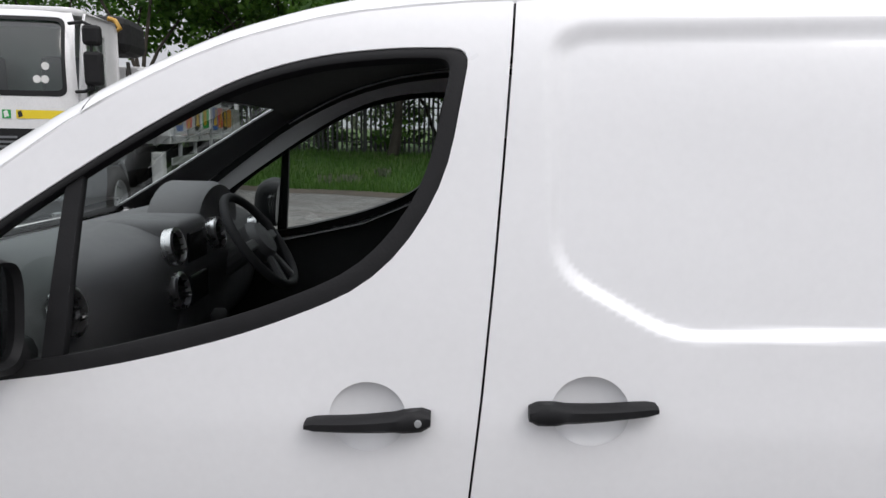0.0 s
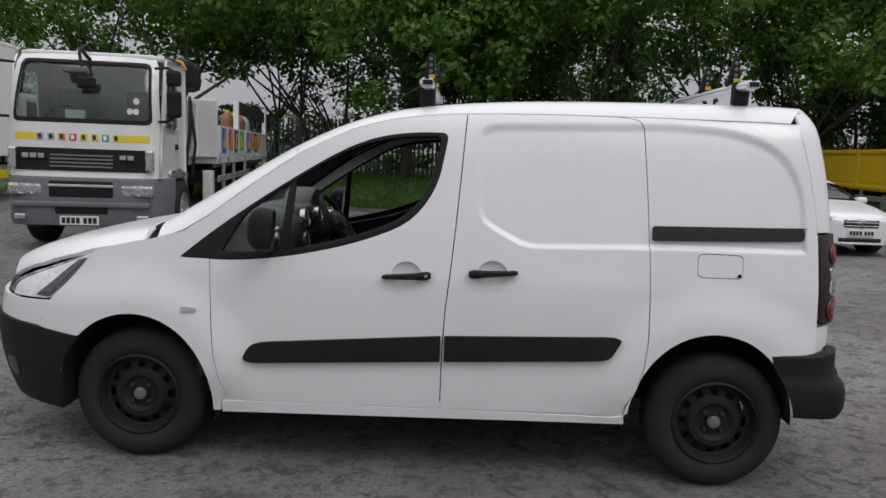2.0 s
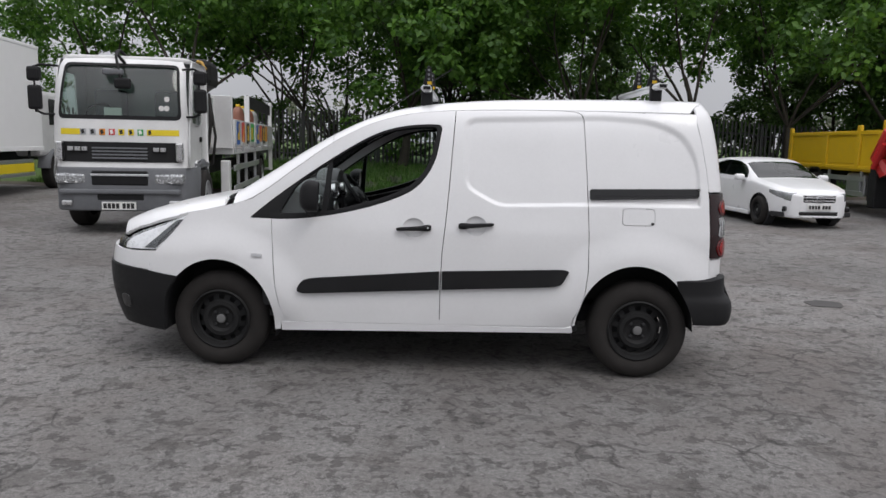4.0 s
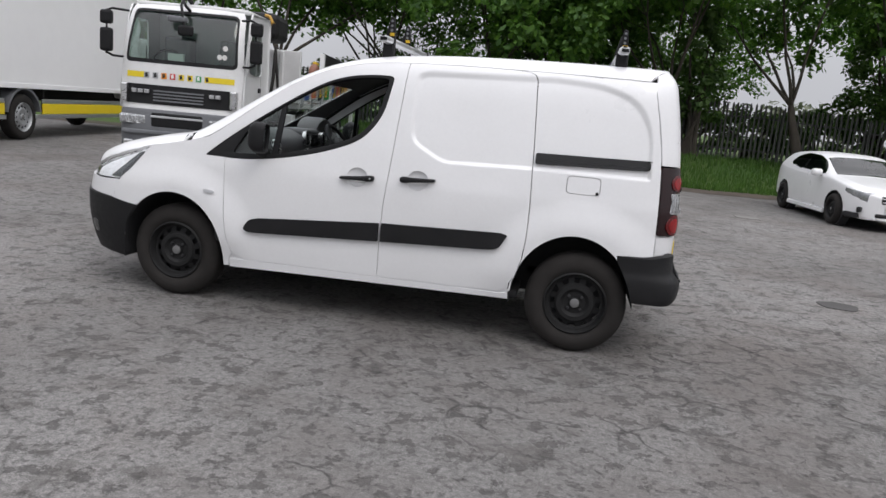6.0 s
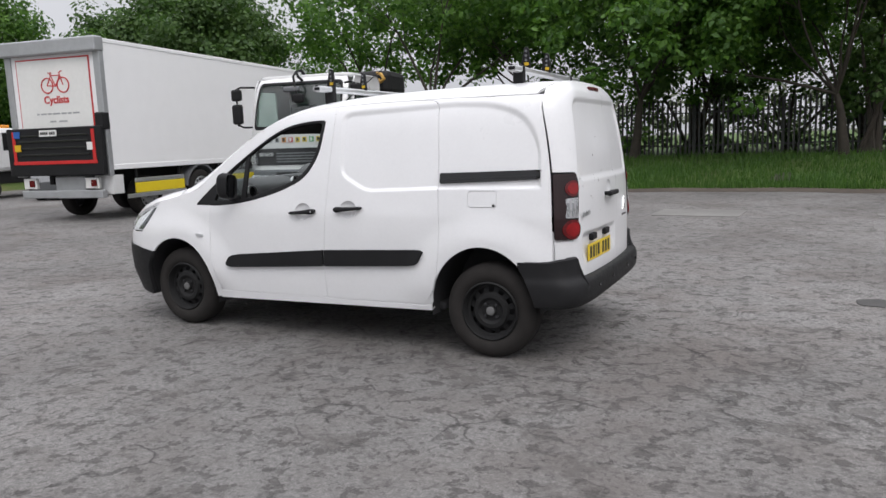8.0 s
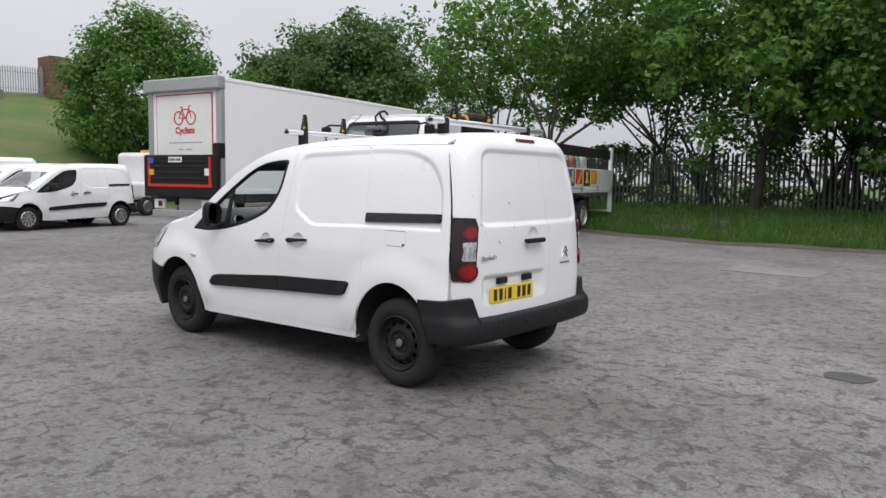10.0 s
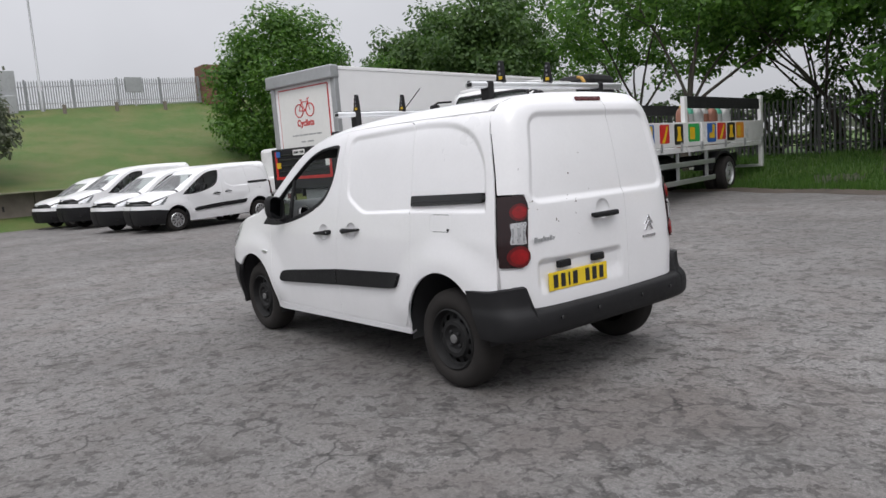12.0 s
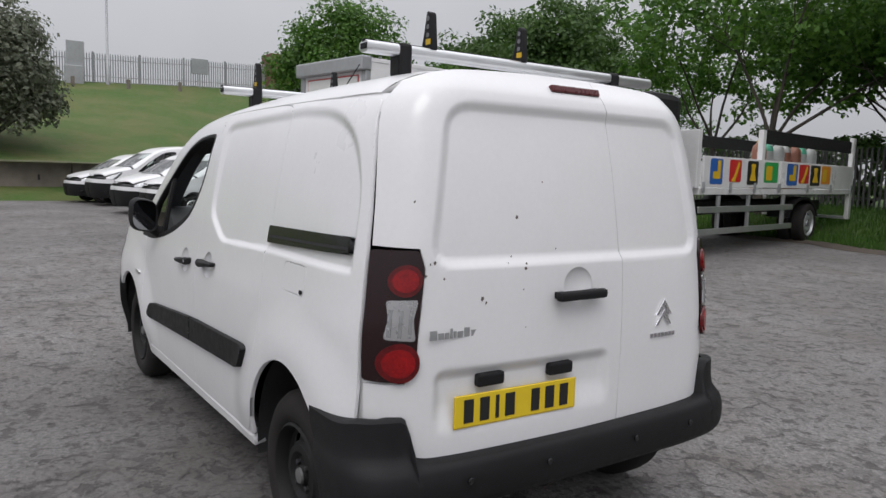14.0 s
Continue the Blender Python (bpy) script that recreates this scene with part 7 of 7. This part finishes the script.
# ---- trees
def leaf_cloud(name, centres, radii, per, size, mat, seed, flat_k=0.75):
    """Many small folded leaves round a set of clump centres, as one mesh."""
    r = np.random.RandomState(seed)
    C = np.repeat(np.array(centres), per, 0)
    R = np.repeat(np.array(radii), per)
    n = len(C)
    d = r.normal(size=(n, 3))
    d /= np.linalg.norm(d, axis=1, keepdims=True)
    d[:, 2] *= flat_k
    P = C + d * (R * (0.35 + 0.65 * r.rand(n) ** 0.5))[:, None]
    up = d * 1.0 + r.normal(size=(n, 3)) * 0.45 + np.array([0, 0, 0.7])
    up /= np.linalg.norm(up, axis=1, keepdims=True)
    t = np.cross(up, r.normal(size=(n, 3)))
    t /= np.linalg.norm(t, axis=1, keepdims=True) + 1e-9
    s = np.cross(up, t)
    L = (size * (0.6 + 0.8 * r.rand(n)))[:, None]
    droop = -0.25 * L * up
    V = np.stack([P - t * L * 0.5, P + s * L * 0.33 + droop * 0.3, P + t * L * 0.5 + droop, P - s * L * 0.33 + droop * 0.3], 1).reshape(-1, 3)
    F = np.arange(4 * n).reshape(-1, 4)
    me = bpy.data.meshes.new(name)
    me.from_pydata(V.tolist(), [], F.tolist())
    me.materials.append(mat)
    return me


def tree_meshes(seed, height, spread, fork, mat, dens=60, size=0.2, clump=0.62):
    """Trunk with limbs, and the crown's leaves."""
    r = random.Random(seed)
    bm = B()
    tips = []

    def grow(p, d, length, rad, depth):
        n = 5
        pts, rs = [p], [rad]
        q, e = p.copy(), d.copy()
        for i in range(n):
            e = (e + Vector((r.uniform(-1, 1), r.uniform(-1, 1), r.uniform(-0.5, 0.8))) * 0.16).normalized()
            q = q + e * length / n
            pts.append(q.copy())
            rs.append(rad * (1 - 0.55 * (i + 1) / n))
        tube(bm, pts, rs, 8 if depth < 2 else 5, False)
        if depth >= 2:
            tips.append((pts[3], clump * r.uniform(0.7, 1.0)))
            tips.append((pts[-1], clump * r.uniform(0.8, 1.25)))
        if depth == 3:
            return
        k = (5, 4, 3)[depth] if depth else fork
        for j in range(k):
            a = 2 * math.pi * (j + r.uniform(-0.3, 0.3)) / k
            tilt = radians((52, 48, 55)[depth] * r.uniform(0.55, 1.15)) if depth else radians(r.uniform(20, 66))
            o = e.orthogonal().normalized()
            o.rotate(Matrix.Rotation(a, 3, e))
            nd = (e * math.cos(tilt) + o * math.sin(tilt) + Vector((0, 0, 0.12 if depth < 2 else -0.1))).normalized()
            start = pts[-1] if j < 2 or depth == 0 else pts[r.choice((3, 4))]
            grow(start, nd, length * (spread * 1.25, 0.62, 0.62)[depth] * r.uniform(0.8, 1.15), rs[-1] * (0.62 if depth else 0.6), depth + 1)

    grow(Vector((0, 0, -0.15)), Vector((r.uniform(-0.08, 0.08), r.uniform(-0.08, 0.08), 1)).normalized(), height * 0.2, 0.20, 0)
    tm = bpy.data.meshes.new("trunk")
    bm.to_mesh(tm)
    bm.free()
    tm.shade_smooth()
    tm.materials.append(M["bark"])
    tips += [(p - Vector((r.uniform(-0.5, 0.5), r.uniform(-0.5, 0.5), r.uniform(0.8, 1.9))), k * 0.85) for p, k in tips if dens > 60 and r.random() < 0.3]
    cm = leaf_cloud("crown", [tuple(t[0]) for t in tips], [t[1] for t in tips], dens, size, mat, seed)
    return tm, cm


KINDS = [tree_meshes(s, h, sp, fk, M[mt], dens, sz, cl) for s, h, sp, fk, mt, dens, sz, cl in ((11, 10.5, 1.5, 7, "leaf", 62, 0.215, 0.74), (23, 11.0, 1.45, 6, "leaf", 62, 0.215, 0.74), (37, 9.5, 1.6, 7, "leaf_dark", 90, 0.23, 0.85), (51, 10.5, 1.35, 5, "leaf", 50, 0.195, 0.66), (67, 12.5, 1.15, 8, "leaf_dark", 150, 0.22, 0.92))]


def tree(x, y, kind, turn, scale, label, z=None):
    v = thing("tree", label, "tree", pose(x, y, verge_z(x, y) if z is None else z, 0, 0, turn) @ Matrix.Diagonal((scale, scale, scale, 1)), group="trees along the fence")
    tm, cm = KINDS[kind]
    part("trunk", tm, None, v)
    part("crown", cm, None, v)
    return v


DENSE, OPEN, DARK = "dense green broadleaf tree behind the yard", "open-crowned broadleaf tree with visible limbs", "dark shaded broadleaf tree by the fence"
for row in ((-9.0, 18.6, 3, 20, 1.15, OPEN), (-12.6, 21.6, 3, 75, 1.05, OPEN), (-5.6, 22.4, 3, 140, 1.0, OPEN), (-2.0, 19.6, 1, 10, 0.95, DENSE), (0.4, 23.0, 2, 200, 0.95, DARK), (4.2, 19.4, 0, 250, 0.92, DENSE), (8.4, 19.8, 3, 60, 1.1, OPEN), (11.6, 20.6, 0, 120, 0.98, DENSE), (14.4, 20.2, 3, 190, 1.1, OPEN), (18.2, 20.6, 1, 75, 1.0, DENSE), (12.6, 26.2, 3, 310, 1.0, OPEN), (21.5, 24.0, 2, 20, 1.1, DARK), (-27.0, 24.8, 4, 100, 1.06, "tall dense dark green tree behind the lorry"), (5.6, 26.6, 3, 15, 0.8, OPEN), (-0.8, 27.5, 2, 33, 1.1, DARK), (-8.0, 25.5, 3, 230, 1.0, OPEN), (-19.5, 27.0, 3, 80, 0.72, "thin twiggy tree with sparse leaves")):
    tree(*row)


def bush(x, y, z, rx, ry, rz, mat, label, seed, n=70, per=70, size=0.22, name="bush", clump=0.75):
    """A rounded mass of leaf clumps with an uneven outline, on short stems."""
    r = random.Random(seed)
    v = thing(name, label, name.replace("_", " "), pose(x, y, z))
    cs, rs = [], []
    for _ in range(n):
        t, u = r.random() * 6.283, r.uniform(-0.55, 1)
        k = r.uniform(0.72, 1.05)
        s = math.sqrt(max(0, 1 - u * u))
        cs.append((rx * k * s * math.cos(t), ry * k * s * math.sin(t), rz * (1 + u * k)))
        rs.append(clump * r.uniform(0.7, 1.3) * min(rx, rz) / 2.2)
    bm = B()
    for k in range(7):
        c = cs[k]
        tube(bm, [(0.1 * k - 0.3, 0, -0.1), (c[0] * 0.4, c[1] * 0.4, c[2] * 0.5), c], [0.09, 0.06, 0.02], 6)
    part("stem", bm, M["bark"], v)
    part("foliage", leaf_cloud("foliage", cs, rs, per, size, M[mat], seed), None, v)
    return v


for i, (x, y, w, h) in enumerate(((-12.5, 23.2, 2.2, 1.3), (-8.2, 23.0, 2.0, 1.2), (-4.6, 23.4, 2.2, 2.3), (-0.6, 22.8, 1.7, 2.7), (2.6, 24.2, 2.2, 2.0), (5.0, 22.3, 1.3, 1.7), (11.7, 22.7, 1.5, 2.6), (7.4, 22.6, 1.3, 0.9), (9.7, 23.4, 1.5, 1.0), (14.2, 22.6, 1.8, 2.5), (16.8, 22.9, 1.8, 2.7), (19.6, 23.2, 2.2, 2.4))):
    bush(x, y, verge_z(x, y), w, 1.3, h, "leaf_dark", "dark green shrub behind the palisade fence", 90 + i, 60 if x > 10 else 36, 120 if x > 10 else 90, 0.15)
bush(4.9, 19.9, verge_z(4.9, 19.9), 0.8, 0.7, 2.3, "leaf_dark", "dark ivy-clad shrub beside a tree trunk", 77, 40, 60, 0.18, clump=1.0)

# brambles along the fence's foot
ug_c, ug_r = [], []
rr = random.Random(8)
for i in range(150):
    x = -13 + i * 0.22
    ug_c.append((x + rr.uniform(-0.1, 0.1), FY + 0.45 + rr.uniform(0, 0.7), verge_z(x, FY) + rr.uniform(0.1, 1.35 if x > 10.5 else 0.62)))
    ug_r.append(rr.uniform(0.25, 0.46) * (1.25 if x > 10.5 else 1.0))
tagged(part("brambles", leaf_cloud("brambles", ug_c, ug_r, 60, 0.13, M["leaf_dark"], 6), None), "dark bramble undergrowth behind the fence", "brambles", kind="stuff")

# far trees across the field; grey-green leaves put distance haze into the colour
bm_c, bm_r = [], []
rr = random.Random(4)
for i in range(190):
    x = -160 + i * 2.0
    for k in range(2):
        bm_c.append((x + rr.uniform(-1, 1), 110 + rr.uniform(-6, 6), 1.5 + rr.uniform(0, 5.5)))
        bm_r.append(rr.uniform(1.4, 2.6))
tagged(part("far_woods", leaf_cloud("far_woods", bm_c, bm_r, 22, 1.0, M["leaf_grey"], 3), None), "far line of trees across the field, grey-green with painted haze", "woods", kind="stuff")

# ---- grass bank with its retaining wall
WX = -27.2


def bank_z(x, y):
    wall = WX - 0.05 * (y + 2)
    d = wall - x
    g = float(ground_z(x, y))
    if d < 0:
        return g - 0.04 + max(0.0, 0.52 * (1 + max(d, -2.3) / 2.3))
    up = min(1.0, d / 19.0)
    return 1.32 + 4.75 * (up ** 1.12) + 0.05 * max(0.0, y) * up + 0.06 * noise.noise((x * 0.3, y * 0.3, 1)) + (0 if d < 19 else 0.02 * (d - 19))


xs = [-140, -90, -70, -60] + list(np.arange(-55, -27.6, 0.75)) + [-27.55, WX - 0.02 - 0.6]
bank = sheet("grass_bank", sorted(set(xs + [-26.6])), [-80, -50] + list(np.arange(-36, 24.1, 1.5)) + [30, 40], lambda x, y: bank_z(min(x, WX - 0.05 * (y + 2) - 0.05), y) if x > -28 else bank_z(x, y), M["hill_grass"], "mown green grass bank above the retaining wall", "grass bank")
strip = sheet("grass_strip", list(np.arange(-29.0, -24.5, 0.4)), list(np.arange(-36, 20, 1.0)), lambda x, y: max(-0.3, bank_z(max(x, WX - 0.05 * (y + 2) + 0.01), y)), M["hill_grass"], "strip of grass at the wall's foot", "grass")
wall = thing("retaining_wall", "stained brown concrete panel retaining wall", "wall", None, kind="structure")
for i in range(21):
    y0 = -34 + i * 2.4
    xw = WX - 0.05 * (y0 + 1.2 + 2)
    z1 = 1.36 + random.uniform(-0.04, 0.04)
    p = fitted("wall_panel", wall, "concrete", -0.16, 0.10, -1.185, 1.185, 0.05, z1, 0.02)
    p.matrix_basis = pose(xw + 0.1 + random.uniform(-0.02, 0.02), y0 + 1.2, 0, 0, 0, 2.9)
    h = fitted("weep_hole", p, "trim_dark", 0.08, 0.106, -0.1 + random.uniform(-0.3, 0.3), 0.12, 0.68, 0.88, 0.0)
top = thing("bank_fence", "grey galvanised palisade fence on top of the bank", "fence")
bm = B()
TX = -46.5
for i in range(330):
    y = -30 + i * 0.15
    z = bank_z(TX, y) - 0.05
    prism(bm, [(y - 0.035, z), (y - 0.035, z + 1.72), (y, z + 1.85), (y + 0.035, z + 1.72), (y + 0.035, z)], TX - 0.012, TX + 0.012, "x")
o = part("fence_infill", bm, M["fence_grey"], top)
o["kind"] = "stuff"
for i in range(19):
    y = -30 + i * 2.75
    fitted("fence_post", top, "fence_grey", TX - 0.09, TX - 0.01, y - 0.06, y + 0.06, bank_z(TX, y) - 0.1, bank_z(TX, y) + 1.85, 0.0)
for dz in (0.35, 1.4):
    part("fence_rail", tube(B(), [(TX - 0.02, y, bank_z(TX, y) + dz) for y in np.arange(-30, 20, 2.0)], 0.03, 4), M["fence_grey"], top)
for y in np.arange(-8, 16, 3.1):
    z = bank_z(TX + 1.5, y)
    st = thing("bollard", "short grey concrete post on the bank", "post", pose(TX + 1.5, y, z), group="posts along the bank")
    fitted("post", st, "concrete", -0.1, 0.1, -0.1, 0.1, -0.15, 0.55, 0.03)
lp = thing("lamp_post", "tall thin grey lamp post on the bank", "lamp post", pose(-46.0, 6.5, bank_z(-46.0, 6.5)))
part("pole", tube(B(), [(0, 0, -0.2), (0, 0, 1.2), (0, 0, 1.25), (0, 0, 10)], [0.11, 0.11, 0.075, 0.05], 10), M["steel_grey"], lp, smooth=50)
part("lantern", box(tube(B(), [(0, 0, 9.9), (0.3, 0, 10.2), (1.0, 0, 10.25)], 0.035, 8), 0.9, 1.6, -0.13, 0.13, 10.2, 10.32, 0.04), M["steel_grey"], lp)
cb = thing("cabinet_box", "grey steel cabinet by the fence", "cabinet", pose(-46.0, 4.7, bank_z(-46.0, 4.7)))
fitted("body", cb, "steel_grey", -0.3, 0.3, -0.6, 0.4, -0.1, 1.0, 0.03)
fitted("sign_board", cb, "steel_grey", -0.05, 0.05, -0.5, 0.5, 1.0, 2.5, 0.02)
cb = thing("notice_board", "small grey notice board on the fence", "sign", pose(-46.2, 12.2, bank_z(-46.2, 12.2)))
fitted("board", cb, "steel_grey", -0.04, 0.04, -0.55, 0.55, 0.9, 1.9, 0.02)
fitted("leg", cb, "steel_grey", -0.04, 0.04, -0.05, 0.05, -0.2, 0.9, 0.0)
pr = thing("brick_pier", "dark red brick pier at the fence end", "pier", pose(-46.5, 17.6, bank_z(-46.5, 17.6)))
for k in range(26):
    fitted("brick_course", pr, "brick", -0.9, 0.9, -0.7 + 0.004 * (k % 2), 0.7, -0.2 + k * 0.105, -0.2 + k * 0.105 + 0.095, 0.008)
bush(-30.2, -1.0, bank_z(-30.2, -1.0) - 0.4, 2.7, 2.9, 3.1, "leaf_grey", "tall grey-green shrub on the bank", 31, 120, 190, 0.19, "shrub")
for x, y, r_, h_, lab, sd in ((-31.5, 15.8, 3.75, 4.6, "round dense green tree", 41), (-28.5, 20.2, 3.0, 3.2, "dense green bushy tree beside the bank", 42), (-34.0, 21.5, 2.4, 2.6, "rough green scrub at the bank's end", 43)):
    bush(x, y, 0.4, r_, r_, h_, "leaf", lab, sd, 170, 200, 0.19, "round_tree", 0.62)

# ---------------------------------------------------------------- vehicles in place
TRUCK = pose(-5.013, 5.421, 0.0, 0, 0, -80.17)
flatbed_truck(TRUCK)
for k in range(7):
    gas_bottle(TRUCK @ pose(-7.25 - 0.5 * k, 0.78 - 0.05 * (k % 2), 1.28) @ Matrix.Diagonal((1.5, 1.3, 1.06, 1)), ("bottle_brown", "bottle_grey", "bottle_grey", "bottle_brown")[k % 4], ("bottle_brown", "bottle_green", "bottle_grey", "bottle_grey")[k % 4])
box_lorry(pose(-9.715, 5.286, 0.0, 0, 0, 98.8))
hatchback(pose(6.93, 8.47, 0.0, 0, 0, -84.8) @ Matrix.Diagonal((0.91, 0.91, 0.91, 1)))
tipper_truck(pose(9.6, 16.0, 0.0, 0, 0, -91.5) @ Matrix.Diagonal((1.065, 1, 0.97, 1)))
GZ = 0.0
van_a = build_van(pose(-16.43, 4.55, GZ, 0, 0, 99.5), "white parked panel van with silver wheel covers", M["silver"], True, False)
tagged(van_a, group="vans parked in a row")
for x, y, grow, lab in ((-18.35, 4.15, (1, 1, 1), "white parked panel van with a black bumper, second in the row"), (-22.6, 4.33, (1.1, 1.02, 1.13), "white parked high-roofed van in the row"), (-24.6, 3.7, (1, 1, 0.98), "white parked panel van at the end of the row")):
    o = copy_thing(van_a, pose(x, y, GZ, 0, 0, 99.5) @ Matrix.Diagonal((*grow, 1)))
    tagged(o, lab, "van", "vans parked in a row")
pk = thing("pickup_truck", "white pickup cab with a light bar behind the vans", "truck", pose(-21.6, 9.4, GZ, 0, 0, -78.6))
fitted("cab", pk, "white_old", -1.9, -0.2, -0.95, 0.95, 0.9, 2.35, 0.15)
fitted("cab_window", pk, "black_gloss", -1.4, -0.6, 0.93, 0.96, 1.6, 2.2, 0.02)
fitted("bed", pk, "white_old", -4.6, -1.95, -1.0, 1.0, 0.7, 1.3, 0.03)
fitted("light_bar", pk, "orange", -1.3, -1.0, -0.6, 0.6, 2.35, 2.47, 0.03)
fitted("chassis", pk, "steel_black", -4.5, 0.3, -0.8, 0.8, 0.5, 0.9, 0.03)
fitted("bonnet", pk, "white_old", -0.3, 0.7, -0.9, 0.9, 0.6, 1.25, 0.12)
for x in (-3.6, 0.0):
    for s in (-1, 1):
        wheel(pk, x, s * 0.85, s, M["silver"], 0.36, 0.22, True, rim_r=0.2)
dk = thing("dark_car", "dark parked car behind the vans", "car", pose(-17.6, 9.6, GZ, 0, 0, -60))
st2 = [(0.0, 0.6, 0.56, 0.6, 0.5), (-0.2, 0.82, 0.76, 0.8, 0.6), (-0.9, 0.95, 0.88, 0.86, 0.72), (-1.2, 1.0, 0.92, 0.87, 0.72), (-1.9, 1.42, 0.95, 0.87, 0.6), (-2.6, 1.46, 0.97, 0.87, 0.6), (-3.5, 1.36, 1.0, 0.86, 0.57), (-3.9, 1.0, 0.96, 0.82, 0.55), (-4.0, 0.6, 0.56, 0.75, 0.6)]
M["grey_paint"] = paint_material("dark_grey_car_paint", (0.10, 0.105, 0.11))
loft_body(dk, st2, lambda i, j: (j in (0, 1) and i == 3) or (j == 3 and i in (4, 5)) or (j in (0, 1) and i == 6), mats=("grey_paint", "glass_dark"))
for x in (-0.8, -3.2):
    for s in (-1, 1):
        arch_disc(dk, x, s * 0.868, 0.35, s)
        wheel(dk, x, s * 0.79, s, M["silver"], 0.31, 0.19, True)

# ---------------------------------------------------------------- roof rack of the white van
def roof_bar(x, z, stops, y0, y1):
    v = thing("roof_bar", "aluminium roof bar with black upright ladder stops", "roof rack", pose(x, 0, 0), group="roof bars")
    wing = rounded([(-0.036, z - 0.004), (-0.022, z + 0.020), (0.010, z + 0.024), (0.034, z + 0.018), (0.034, z - 0.018), (-0.014, z - 0.022)], 0.012, 4)
    bar = part("bar", prism(B(), wing, y0, y1, "y", 0.002), M["alu"], v, "silver aluminium bar", 40)
    fitted("bar_slot", bar, "black_plastic", -0.008, 0.014, y0 - 0.002, y1 + 0.002, z + 0.016, z + 0.0255, 0.001)
    fitted("end_cap", bar, "black_plastic", -0.016, 0.030, y0 - 0.004, y0 + 0.006, z - 0.010, z + 0.012, 0.004)
    for y in (-0.50, 0.58):
        _, _, zz = van_top(np.array(x), np.array(y + 0.02))
        fitted("foot", v, "black_plastic", -0.038, 0.038, y - 0.028, y + 0.028, float(zz) - 0.01, z + 0.026, 0.012, "black clamp foot")
    for y in stops:
        bm = prism(B(), rounded([(-0.036, z + 0.015), (0.038, z + 0.015), (0.024, z + 0.150), (0.0, z + 0.158), (-0.018, z + 0.08)], 0.01), y - 0.014, y + 0.014, "y", 0.004)
        st = part("ladder_stop", bm, M["black_plastic"], v, "black upright ladder stop", 40)
        bm = B()
        for k, zz in enumerate((0.07, 0.10, 0.13)):
            lathe(bm, [(0.009, y - 0.0155), (0.009, y + 0.0155)], 12, "y", (0.01, 0, z + zz))
        part("stop_holes", bm, M["grey_plastic"], st)
        fitted("stop_label", st, "yellow", 0.0, 0.03, y - 0.016, y + 0.016, z + 0.035, z + 0.055, 0.0)
    return v


roof_bar(-0.042, 1.843, (-0.49, -0.045), -0.68, 0.76)
roof_bar(1.47, 1.884, (-0.38, 0.055), -0.655, 0.82)
an = thing("roof_aerial", "thin black whip aerial on the van roof", "aerial", pose(-0.52, 0.04, float(van_top(np.array(-0.50), np.array(0.04))[2])))
part("base", lathe(B(), [(0.03, 0.0), (0.028, 0.012), (0.012, 0.03), (0.008, 0.03)], 14, "z", cap=True), M["black_plastic"], an)
part("whip", tube(B(), [(0, 0, 0.025), (0.28, 0, 0.20), (0.63, 0, 0.42)], [0.006, 0.0045, 0.003], 6), M["black_plastic"], an)

# ---------------------------------------------------------------- marks in the yard
def slab(name, x, y, pts, mat, h, label, cat):
    o = part(name, prism(B(), rounded(pts, 0.06), -0.03, h, "z", 0.004), mat)
    o.location = (x, y, float(ground_z(x, y)))
    return tagged(o, label, cat, kind="structure")


slab("manhole_slab", 1.5, 8.55, [(-0.75, -0.55), (0.72, -0.62), (0.78, 0.5), (-0.7, 0.58)], M["patch"], 0.012, "pale concrete manhole slab in the yard", "manhole")
slab("drain_cover", 4.5, 8.6, [(-0.22, -0.2), (0.2, -0.2), (0.2, 0.2), (-0.22, 0.2)], M["patch"], 0.01, "small pale drain cover in the yard", "drain")
slab("tar_patch", 3.78, 1.65, [(-0.16, -0.13), (0.1, -0.17), (0.2, 0.05), (0.02, 0.16), (-0.18, 0.08)], M["tar"], 0.006, "small dark tar patch", "patch")
